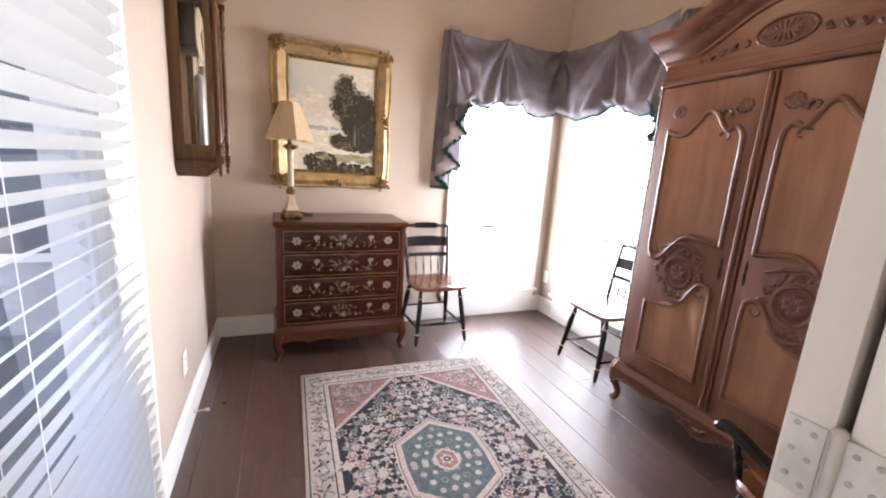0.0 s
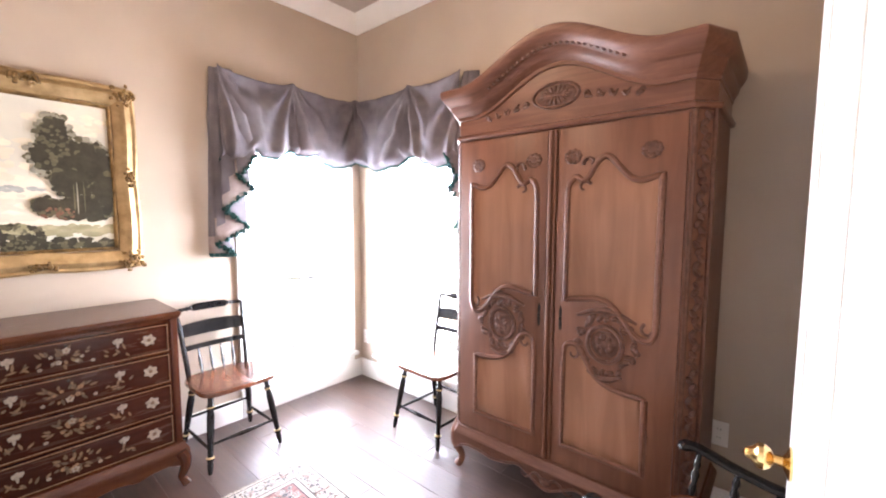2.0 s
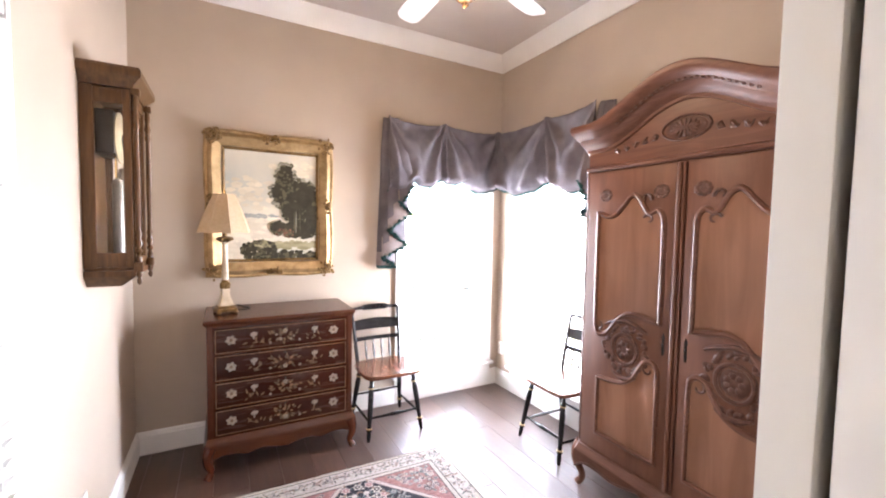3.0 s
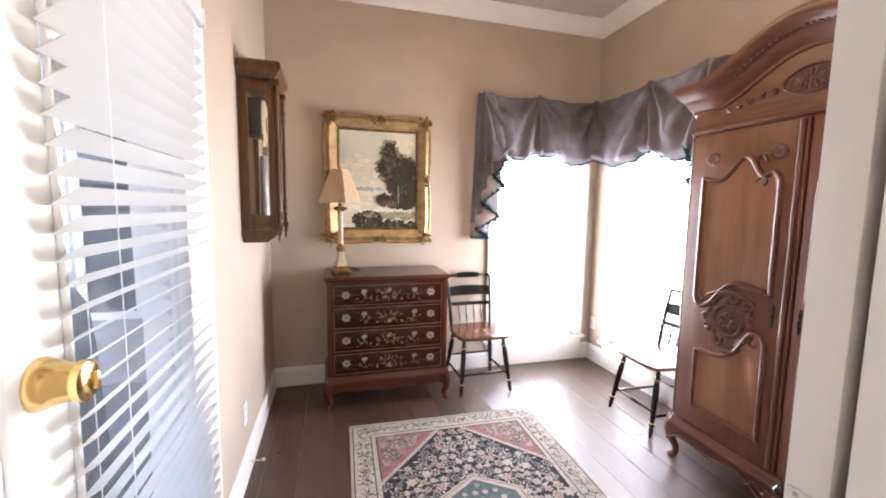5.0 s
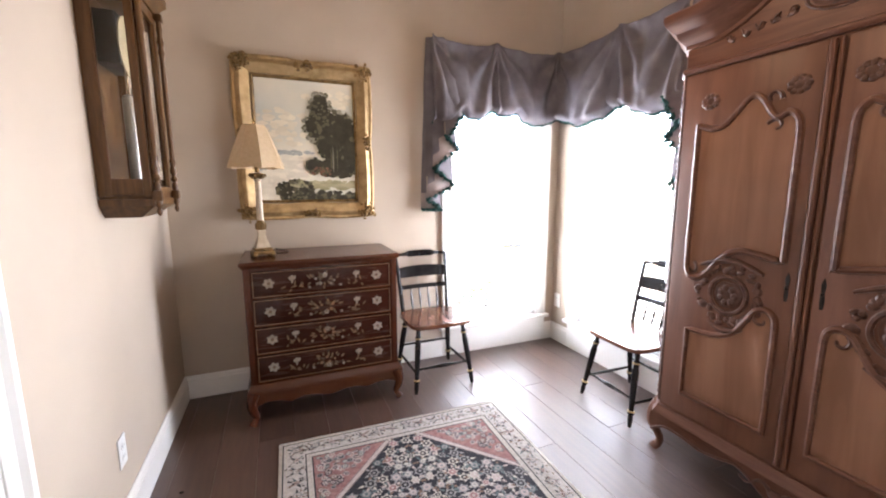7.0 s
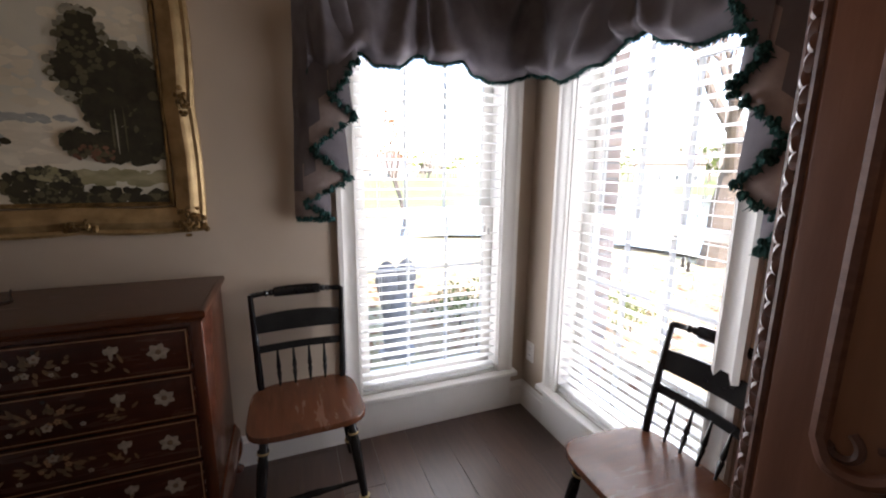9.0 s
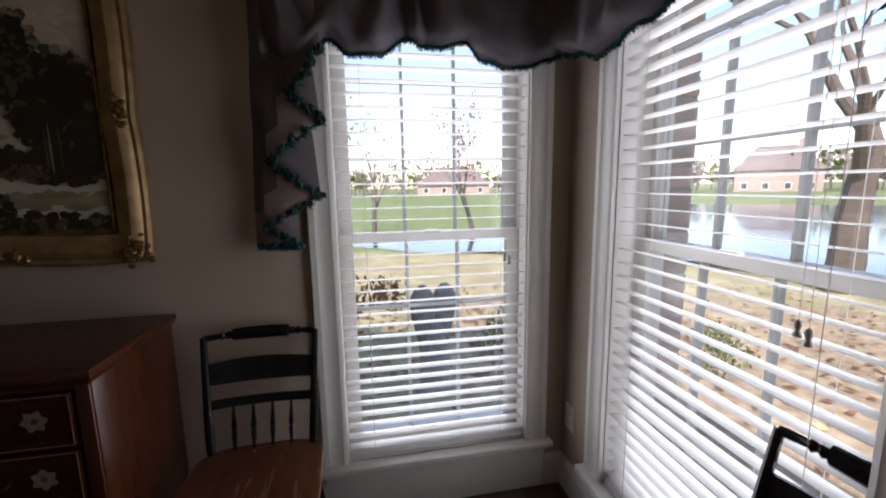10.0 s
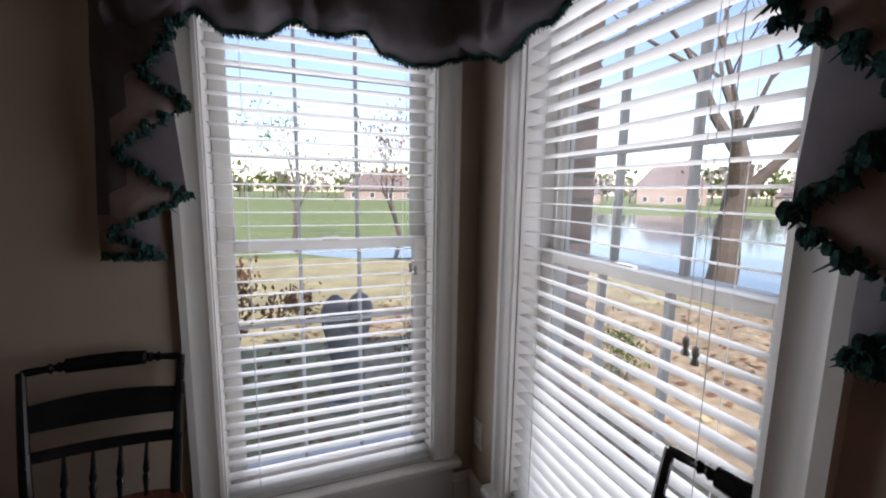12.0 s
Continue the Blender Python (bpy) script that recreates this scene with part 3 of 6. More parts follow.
for hz in (0.22, 1.03, 1.80):
    bm = B()
    box(bm, -0.0025, 0.0003, -DT + 0.004, -0.004, hz - 0.045, hz + 0.045, 0.001)
    hg = part("hinge", bm, STEEL, pd, "painted steel butt hinge")
    bm = B(); tube(bm, [(-0.004, -DT - 0.006, hz - 0.046), (-0.004, -DT - 0.006, hz + 0.046)], 0.0065, 12)
    lathe(bm, [(0.004, 0), (0.0075, 0.001), (0.0075, 0.004), (0.003, 0.008)], (-0.004, -DT - 0.006, hz + 0.046), 12)
    part("knuckle", bm, STEEL, hg)
    bm = B(); box(bm, -0.0042, -0.0015, -DT - 0.052, -DT - 0.012, hz - 0.045, hz + 0.045, 0.001)
    part("jamb_leaf", bm, STEEL, hg)
    for sy in (-0.014, -0.030, -DT - 0.022, -DT - 0.040):
        for sz in (-0.032, 0.0, 0.032):
            bm = B(); lathe(bm, [(0.0035, 0), (0.0035, 0.0008), (0.001, 0.001)], (-0.0026 if sy > -DT else -0.0043, sy, hz + sz + (0.006 if abs(sy) in (0.014,) else 0)), 8, pose(0, 0, 0, 0, -90))
            part("screw", bm, SCREW, hg)

# ---- dresser ----
def flower(bm, x, z, r, y, seed, mi=0, petals=6, ci=1):
    rnd = random.Random(seed)
    a0 = rnd.uniform(0, 1)
    pts = []
    for i in range(petals * 4):
        a = a0 + 2 * math.pi * i / (petals * 4)
        q = r * (0.84 + 0.16 * math.cos(petals * (a - a0)))
        pts.append((x + q * math.cos(a), y, z + q * math.sin(a) * 0.95))
    polyface(bm, pts[::-1], mi)
    polyface(bm, [(x + r * 0.28 * math.cos(-2 * math.pi * i / 8), y - 0.0004, z + r * 0.28 * math.sin(-2 * math.pi * i / 8)) for i in range(8)], ci)


def leaf(bm, x, z, ln, wd, ang, y, mi):
    c, s = math.cos(ang), math.sin(ang)
    pts = [(0, 0), (ln * 0.3, wd), (ln * 0.7, wd * 0.8), (ln, 0), (ln * 0.7, -wd * 0.8), (ln * 0.3, -wd)]
    polyface(bm, [(x + p * c - q * s, y, z + p * s + q * c) for p, q in pts][::-1], mi)


dresser = thing("dresser", "cherry wood four-drawer dresser with floral inlay, against the wall", "dresser", pose(1.098, 3.13, 0))
h = 0.419                # half width of the case; front at y = 0, back at 0.445
bm = B()
box(bm, -h, h, 0.012, 0.445, 0.17, 0.885, 0.003)
part("body", bm, CHERRYV, dresser)
for sx in (-1, 1):
    bm = B(); box(bm, sx * (h - 0.016) - 0.016, sx * (h - 0.016) + 0.016, 0.0, 0.0115, 0.17, 0.885, 0.003)
    part("stile", bm, CHERRYV, dresser)
bm = B()
TOP = [(0.0, 0.882), (0.005, 0.884), (0.007, 0.892), (0.013, 0.897), (0.016, 0.903), (0.016, 0.913), (0.012, 0.921), (0.0, 0.921)]
box(bm, -h + 0.001, h - 0.001, 0.003, 0.449, 0.886, 0.9212)
sweep(bm, [(-h, 0.45), (-h, 0.0), (h, 0.0), (h, 0.45)], TOP)
part("top", bm, CHERRY, dresser, sharp=25)
bm = B()
MOULD = [(0.0, 0.232), (0.006, 0.229), (0.009, 0.216), (0.018, 0.203), (0.022, 0.188), (0.022, 0.172), (0.0, 0.172)]
sweep(bm, [(-h, 0.445), (-h, 0.0), (h, 0.0), (h, 0.445)], MOULD)
part("base_moulding", bm, CHERRY, dresser, sharp=25)
bm = B()     # scalloped apron
top = [(-h - 0.012, 0.175), (h + 0.012, 0.175)]
low = []
for i in range(41):
    u = -1 + 2 * i / 40
    z = 0.128 - 0.022 * math.exp(-(u / 0.16) ** 2) - 0.018 * math.exp(-((abs(u) - 0.5) / 0.10) ** 2) - 0.03 * max(0, (abs(u) - 0.8) / 0.2)
    low.append((u * (h + 0.012), z))
prism(bm, [top[0]] + low + [top[1]], -0.018, -0.002)
part("apron", bm, CHERRY, dresser)
for sx in (-1, 1):
    bm = B()
    low = [(0.02 + 0.42 * i / 10, 0.128 - 0.02 * math.exp(-((i - 5) / 1.5) ** 2) - (0.03 if i in (0, 10) else 0)) for i in range(11)]
    a = [bm.verts.new((sx * (h + 0.004), y, z)) for y, z in [(0.02, 0.175)] + low + [(0.44, 0.175)]]
    b = [bm.verts.new((sx * (h + 0.016), v.co.y, v.co.z)) for v in a]
    bm.faces.new(a); bm.faces.new(b[::-1])
    for i in range(len(a)):
        j = (i + 1) % len(a)
        bm.faces.new((a[i], a[j], b[j], b[i]))
    part("side_apron", bm, CHERRY, dresser)
    for fy in (0.0, 0.42):
        bm = B()
        o = sx * (h - 0.022)
        sy = -1 if fy == 0 else 1
        pts = [(o + sx * 0.006, fy + sy * 0.004, 0.185), (o + sx * 0.022, fy + sy * 0.010, 0.14), (o + sx * 0.020, fy + sy * 0.010, 0.09), (o + sx * 0.006, fy + sy * 0.004, 0.045), (o + sx * 0.016, fy + sy * 0.012, 0.018), (o + sx * 0.026, fy + sy * 0.02, 0.0)]
        tube(bm, smooth_path(pts, 4), [0.034 - 0.0012 * i if i < 14 else 0.018 + 0.0010 * (i - 14) for i in range(21)], 10)
        part("foot", bm, CHERRYV, dresser)
DZ = [(0.722, 0.866), (0.563, 0.711), (0.402, 0.552), (0.241, 0.391)]
for k, (z0, z1) in enumerate(DZ):
    bm = B()
    box(bm, -h + 0.040, h - 0.040, -0.004, 0.02, z0, z1, 0.004)
    d = part("drawer", bm, DRAWER, dresser)
    bm = B()
    x0, x1 = -h + 0.040, h - 0.040
    sweep(bm, [(x0 + 0.004, z0 + 0.004), (x0 + 0.004, z1 - 0.004), (x1 - 0.004, z1 - 0.004), (x1 - 0.004, z0 + 0.004)], [(0, 0.0045), (0, 0.0062), (0.003, 0.0062), (0.003, 0.0045)], (1, 0, 0), (0, 0, 1), (0, -1, 0), closed=True)
    part("stringing", bm, STRINGING, d)
    rnd = random.Random(20 + k)
    zc = (z0 + z1) / 2
    y = -0.0046
    INL = [PEARL, GILT, STRINGING]
    for sx in (-1, 1):
        bm = B()
        flower(bm, sx * 0.295, zc + 0.004, 0.032, y, k * 9 + sx, 0, 6, 1)
        part("inlay_flower", bm, INL, d, "pale inlaid flower", fix=False)
        bm = B()
        for q in range(3):   # a small bell and stems
            leaf(bm, sx * 0.175, zc + 0.016, 0.030 - 0.003 * q, 0.011, math.pi / 2 + (q - 1) * 0.75, y - 0.0002 * q, 0)
        leaf(bm, sx * 0.175, zc + 0.026, 0.034, 0.006, -math.pi / 2, y - 0.0007, 0)
        for q in range(7):
            leaf(bm, sx * (0.175 + rnd.uniform(-0.05, 0.04)), zc - 0.02 + rnd.uniform(-0.02, 0.012), rnd.uniform(0.02, 0.04), 0.005, rnd.uniform(-1, 4), y - 0.0009 - 0.0001 * q, 1)
        tagged(part("inlay_sprig", bm, INL, d, "pale inlaid sprig", fix=False), kind="stuff")
    bm = B()
    for q in range(26):
        a = rnd.uniform(0, 2 * math.pi)
        rr = rnd.uniform(0.2, 1)
        leaf(bm, 0.085 * rr * math.cos(a), zc + 0.030 * rr * math.sin(a), rnd.uniform(0.018, 0.036), 0.006, a + rnd.uniform(-0.7, 0.7), y - 0.0009 - 0.00005 * q, 1)
    for q in range(5):
        flower(bm, rnd.uniform(-0.05, 0.05), zc + rnd.uniform(-0.025, 0.028), rnd.uniform(0.007, 0.013), y - 0.0027, q + k * 7, 2 if k else 0, 5, 1)
    flower(bm, 0.0, zc + 0.03 - 0.06 * (k % 2), 0.016, y - 0.0031, 3, 0, 5, 1)
    for sx in (-1, 1):
        flower(bm, sx * 0.085, zc - 0.034, 0.009, y - 0.0031, 3, 0, 5, 1)
    tagged(part("inlay_bouquet", bm, INL, d, "inlaid bouquet", fix=False), kind="stuff")
    bm = B()
    lathe(bm, [(0.006, 0), (0.006, 0.0015), (0.002, 0.002)], (0, -0.0052, z1 - 0.022), 10, pose(0, 0, 0, 90))
    part("keyhole", bm, IRON, d)

# ---- table lamp on the dresser ----
LZ = 0.9214
lamp = thing("table_lamp", "cream column table lamp with bell shade, on the dresser", "lamp", pose(0.778, 3.33, LZ, 0, 0, 12))
bm = B()
for sx in (-1, 1):
    for sy in (-1, 1):
        blob(bm, (sx * 0.046, sy * 0.046, 0.012), (0.016, 0.016, 0.012), 8)
box(bm, -0.056, 0.056, -0.056, 0.056, 0.012, 0.034, 0.006)
box(bm, -0.048, 0.048, -0.048, 0.048, 0.034, 0.050, 0.006)
part("foot", bm, GOLDD, lamp, "ornate gilded lamp foot")
bm = B()
loft(bm, [[(s * math.cos(a) * k, s * math.sin(a) * k, z) for a, k in [(math.pi / 4 + i * math.pi / 2 + d, 1 if abs(d) < 0.05 else 0.84) for i in range(4) for d in (-0.35, 0, 0.35)]] for s, z in ((0.055, 0.05), (0.050, 0.065), (0.036, 0.095), (0.028, 0.125), (0.030, 0.145), (0.024, 0.155))])
part("base", bm, CREAM, lamp)
bm = B()
for i in range(12):
    a = 2 * math.pi * i / 12
    leaf_r = 0.024
    blob(bm, (leaf_r * math.cos(a), leaf_r * math.sin(a), 0.172), (0.007, 0.007, 0.022), 6)
lathe(bm, [(0.020, 0.15), (0.027, 0.158), (0.024, 0.170), (0.021, 0.19), (0.0225, 0.20), (0.019, 0.206)], seg=16)
part("collar", bm, GOLDD, lamp)
bm = B()
lathe(bm, [(0.0185, 0.20), (0.0185, 0.25), (0.0165, 0.38), (0.0160, 0.425), (0.021, 0.432), (0.021, 0.438), (0.014, 0.445)], seg=18)
part("column", bm, CREAM, lamp)
bm = B()
for i in range(6):
    a = 2 * math.pi * i / 6
    tube(bm, [(0.016 * math.cos(a), 0.016 * math.sin(a), 0.44), (0.034 * math.cos(a), 0.034 * math.sin(a), 0.452), (0.044 * math.cos(a), 0.044 * math.sin(a), 0.462), (0.047 * math.cos(a), 0.047 * math.sin(a), 0.452)], [0.006, 0.008, 0.006, 0.004], 6)
lathe(bm, [(0.014, 0.44), (0.040, 0.462), (0.042, 0.468), (0.012, 0.474), (0.012, 0.55)], seg=16)
part("capital", bm, GOLDD, lamp)
bm = B()
seg = 8
prof = [(0.148, 0.500), (0.140, 0.525), (0.121, 0.58), (0.098, 0.64), (0.077, 0.69), (0.062, 0.722), (0.058, 0.730)]
rings = []
for r, z in prof:
    ring = []
    for i in range(seg):
        for f in (0.0, 0.5):
            a = 2 * math.pi * (i + f) / seg
            ring.append((r * math.cos(a) * (1.0 if f == 0 else 0.93), r * math.sin(a) * (1.0 if f == 0 else 0.93), z - (0.006 if f == 0 and z < 0.51 else 0)))
    rings.append(ring)
inner = [[(x * 0.975, y * 0.975, z) for x, y, z in r] for r in rings]
loft(bm, rings + inner[::-1] + [rings[0]], caps=False)
shade = part("shade", bm, SHADE, lamp, "cream fabric bell shade", sharp=20)
bm = B()
for i in range(seg):
    a = 2 * math.pi * i / seg
    tube(bm, [(r * math.cos(a) * 1.004, r * math.sin(a) * 1.004, z) for r, z in prof], 0.0016, 5)
part("piping", bm, SHADE, shade)
bm = B(); lathe(bm, [(0.003, 0.722), (0.008, 0.735), (0.009, 0.745), (0.004, 0.756), (0.001, 0.758)], seg=10)
part("finial", bm, BRASS, lamp)
bm = B()
tube(bm, smooth_path([(0.05, 0.03, 0.008), (0.09, 0.05, 0.003), (0.13, 0.045, 0.003), (0.16, 0.07, 0.003), (0.14, 0.15, 0.003), (0.12, 0.235, 0.003)], 5), 0.0028, 6)
part("cord", bm, IRON, lamp, "dark brown lamp cord")

# ---- framed landscape painting ----
PX0, PX1, PZ0, PZ1 = 0.655, 1.497, 1.105, 2.098
pic = thing("framed_painting", "landscape oil painting in a carved gold frame on the wall", "painting", pose((PX0 + PX1) / 2, YB - 0.002, (PZ0 + PZ1) / 2, 0, 0, 0))
pw, ph = (PX1 - PX0) / 2, (PZ1 - PZ0) / 2
FR = [(0.0, 0.0), (0.0, 0.022), (0.010, 0.030), (0.022, 0.026), (0.034, 0.040), (0.050, 0.046), (0.064, 0.040), (0.078, 0.030), (0.096, 0.026), (0.104, 0.018), (0.104, 0.0)]
bm = B()   # wavy outer edge, path set inside so that profile runs inwards
path = []
N = 26
def edge(a, b, amp_axis):
    out = []
    for i in range(N):
        f = i / N
        w = 0.010 * abs(math.sin(f * math.pi * 2)) ** 0.8
        p = [a[0] + (b[0] - a[0]) * f, a[1] + (b[1] - a[1]) * f]
        p[amp_axis[0]] += amp_axis[1] * w
        out.append(tuple(p))
    return out
C = [(-pw + 0.012, -ph + 0.012), (-pw + 0.012, ph - 0.012), (pw - 0.012, ph - 0.012), (pw - 0.012, -ph + 0.012)]
for i, ax in enumerate(((0, -1), (1, 1), (0, 1), (1, -1))):
    path += edge(C[i], C[(i + 1) % 4], ax)
sweep(bm, path, FR, (1, 0, 0), (0, 0, 1), (0, -1, 0), closed=True)
frame_ob = part("frame", bm, GOLD, pic, "carved gilded frame")
iw, ih = pw - 0.118, ph - 0.118
bm = B()
sweep(bm, [(-iw - 0.006, -ih - 0.006), (-iw - 0.006, ih + 0.006), (iw + 0.006, ih + 0.006), (iw + 0.006, -ih - 0.006)], [(0, 0.006), (0, 0.022), (0.006, 0.022), (0.016, 0.012), (0.016, 0.006)], (1, 0, 0), (0, 0, 1), (0, -1, 0), closed=True)
part("inner_liner", bm, GOLDD, pic)


def ornament(cx, cz, w, hh, seed, n=22):
    rnd = random.Random(seed)
    bm = B()
    for i in range(n):
        a = rnd.uniform(0, 2 * math.pi); r = rnd.uniform(0.1, 1)
        blob(bm, (cx + w * r * math.cos(a), -0.040 - 0.012 * (1 - r) + rnd.uniform(-0.003, 0.003), cz + hh * r * math.sin(a)), (rnd.uniform(0.006, 0.013), 0.010, rnd.uniform(0.006, 0.013)), 6)
    for i in range(5):
        a = rnd.uniform(0, 6.28)
        c0 = Vector((cx + w * 0.4 * math.cos(a), -0.048, cz + hh * 0.4 * math.sin(a)))
        pts = [c0 + Vector((0.5 * w * (t / 6) * math.cos(a + t * 0.6), -0.004 + 0.002 * t, 0.5 * hh * (t / 6) * math.sin(a + t * 0.6))) for t in range(7)]
        tube(bm, pts, [0.008, 0.008, 0.007, 0.006, 0.005, 0.004, 0.003], 6)
    part("ornament", bm, GOLDD, frame_ob, "carved gilded corner ornament")


for i, (sx, sz) in enumerate(((-1, -1), (-1, 1), (1, 1), (1, -1))):
    ornament(sx * (pw - 0.055), sz * (ph - 0.055), 0.062, 0.062, 40 + i, 34)
for i, sz in enumerate((-1, 1)):
    ornament(0.0, sz * (ph - 0.045), 0.062, 0.030, 50 + i, 18)
for i, sx in enumerate((-1, 1)):
    ornament(sx * (pw - 0.045), 0.0, 0.028, 0.06, 60 + i, 18)

PAINT = dict(bump=0.12, fine=90, island=0.10, spec=0.3)
PSKY = mat("painted_sky", (0.40, 0.41, 0.37), (0.64, 0.56, 0.42), 0.5, 2.0, (1, 1, 1), bump=0.12, large=0.15, fine=90)
PCLOUD = mat("painted_cloud", (0.55, 0.48, 0.36), (0.62, 0.55, 0.42), 0.5, 9, **PAINT)
PWATER = mat("painted_water", (0.52, 0.46, 0.36), (0.60, 0.54, 0.43), 0.5, 6, (1, 1, 5), **PAINT)
PHILL = mat("painted_hills", (0.24, 0.25, 0.24), (0.33, 0.33, 0.30), 0.5, 8, **PAINT)
PHAZE = mat("painted_leaf_haze", (0.20, 0.185, 0.14), (0.28, 0.26, 0.20), 0.5, 20, **PAINT)
PDARK = mat("painted_dark_foliage", (0.022, 0.018, 0.010), (0.040, 0.034, 0.018), 0.5, 22, **PAINT)
PMID = mat("painted_mid_foliage", (0.070, 0.062, 0.034), (0.110, 0.096, 0.054), 0.5, 22, **PAINT)
PGROUND = mat("painted_meadow", (0.20, 0.18, 0.095), (0.32, 0.28, 0.17), 0.5, 9, (1, 1, 3), **PAINT)
PRUST = mat("painted_russet", (0.11, 0.05, 0.03), (0.19, 0.09, 0.055), 0.5, 20, **PAINT)
bm = B()
box(bm, -iw - 0.005, iw + 0.005, -0.010, -0.004, -ih - 0.005, ih + 0.005)
canvas = part("canvas", bm, PSKY, pic, "painted landscape with trees by a lake")
bm = B()
lay = [0]


def daub(cx, cz, rx, rz, mi, seed, n=14):
    """One brush patch on the canvas; cx, cz from 0 to 1."""
    rnd = random.Random(seed)
    lay[0] += 1
    y = -0.0102 - 0.000003 * lay[0]
    pts = []
    for i in range(n):
        a = -2 * math.pi * i / n
        k = rnd.uniform(0.7, 1.2)
        x = min(1, max(0, cx + rx * k * math.cos(a))); z = min(1, max(0, cz + rz * k * math.sin(a)))
        pts.append((-iw + 2 * iw * x, y, -ih + 2 * ih * z))
    polyface(bm, pts, mi)


rnd = random.Random(7)


def dabs(n, cx, cz, w, hh, size, kinds, power=0.6, flat=0.75):
    """A soft-edged mass of small brush dabs; the rim is thinner than the heart."""
    for i in range(n):
        a = rnd.uniform(0, 6.28); r = rnd.random() ** power
        k = size * rnd.uniform(0.5, 1.2)
        daub(cx + w * r * math.cos(a), cz + hh * r * math.sin(a), k, k * flat, rnd.choice(kinds), rnd.random(), 8)


WA, HI, DK, MI, GR, RU, HZ_, CL = range(8)
dabs(60, 0.30, 0.60, 0.34, 0.16, 0.06, (CL,), 0.6, 0.4)
dabs(30, 0.75, 0.86, 0.25, 0.10, 0.05, (CL,), 0.6, 0.4)
dabs(70, 0.25, 0.405, 0.34, 0.016, 0.035, (HI,), 0.7, 0.35)
dabs(90, 0.30, 0.29, 0.24, 0.09, 0.06, (WA,), 0.7, 0.4)
dabs(60, 0.13, 0.12, 0.16, 0.12, 0.06, (WA,), 0.7, 0.5)
dabs(50, 0.10, 0.30, 0.14, 0.030, 0.035, (HI, MI, DK), 0.7, 0.5)
dabs(90, 0.72, 0.14, 0.32, 0.035, 0.05, (GR,), 0.8, 0.4)
dabs(140, 0.62, 0.035, 0.42, 0.045, 0.035, (DK, DK, MI), 0.8, 0.6)
dabs(160, 0.36, 0.10, 0.19, 0.075, 0.026, (DK, DK, MI), 0.6)
dabs(40, 0.40, 0.15, 0.10, 0.030, 0.016, (MI, GR), 0.6)
for cx, cz, w, hh, n in ((0.66, 0.64, 0.20, 0.17, 150), (0.64, 0.80, 0.11, 0.11, 70), (0.87, 0.58, 0.14, 0.19, 110)):
    dabs(n, cx, cz, w, hh, 0.028, (HZ_, HZ_, MI), 0.4)
for cx, cz, w, hh, n in ((0.66, 0.63, 0.155, 0.13, 260), (0.64, 0.79, 0.075, 0.09, 110), (0.88, 0.58, 0.115, 0.16, 220), (0.72, 0.46, 0.13, 0.09, 130), (0.80, 0.29, 0.21, 0.085, 260), (0.93, 0.42, 0.09, 0.12, 110), (0.56, 0.30, 0.07, 0.05, 60)):
    dabs(n, cx, cz, w, hh, 0.030, (DK, DK, DK, MI), 0.65)
    dabs(n // 2, cx, cz, w * 0.8, hh * 0.8, 0.034, (DK,), 0.6)
dabs(40, 0.62, 0.70, 0.12, 0.14, 0.018, (MI,), 0.7)
dabs(60, 0.63, 0.25, 0.10, 0.04, 0.016, (RU, MI, RU), 0.7)
for k, cx in enumerate((0.755, 0.80, 0.735)):
    daub(cx, 0.36, 0.005, 0.11, HZ_ if k == 0 else MI, 900 + k, 10)
part("brushwork", bm, [PWATER, PHILL, PDARK, PMID, PGROUND, PRUST, PHAZE, PCLOUD], canvas, fix=False)

# ---- wall clock ----
ck = thing("wall_clock", "walnut pendulum wall clock with glass sides, hung on the wall", "clock", pose(XL, 2.79, 0, 0, 0, 90))
# local x along the wall (+x away from the hall), -y into the room
cw, cd = 0.150, 0.165
bm = B()
box(bm, -cw, cw, -0.02, -0.001, 1.28, 2.03)              # back board
box(bm, -cw, cw, -cd, -0.001, 1.268, 1.292, 0.003)
box(bm, -cw, cw, -cd, -0.001, 2.0, 2.03, 0.003)
for sx in (-1, 1):
    for y0, y1 in ((-cd, -cd + 0.026), (-0.045, -0.001)):
        box(bm, sx * cw - 0.012, sx * cw + 0.012, y0, y1, 1.28, 2.02, 0.003)
    box(bm, sx * cw - 0.010, sx * cw + 0.010, -cd + 0.02, -0.03, 1.285, 1.345, 0.002)
    box(bm, sx * cw - 0.010, sx * cw + 0.010, -cd + 0.02, -0.03, 1.955, 2.01, 0.002)
part("case", bm, CLOCKW, ck)
bm = B()
loft(bm, [[(-a, -0.001, z), (a, -0.001, z), (a, -b, z), (-a, -b, z)] for a, b, z in ((cw - 0.03, cd - 0.05, 1.200), (cw - 0.026, cd - 0.045, 1.203), (cw + 0.012, cd + 0.008, 1.246), (cw + 0.014, cd + 0.010, 1.27))])
part("bottom", bm, CLOCKW, ck)
bm = B()
loft(bm, [[(-a, -0.001, z), (a, -0.001, z), (a, -b, z), (-a, -b, z)] for a, b, z in ((cw + 0.012, cd + 0.008, 2.022), (cw + 0.016, cd + 0.014, 2.036), (cw + 0.034, cd + 0.036, 2.062), (cw + 0.038, cd + 0.042, 2.068), (cw + 0.038, cd + 0.042, 2.094), (cw + 0.030, cd + 0.034, 2.106))])
part("cornice", bm, CLOCKW, ck, sharp=25)
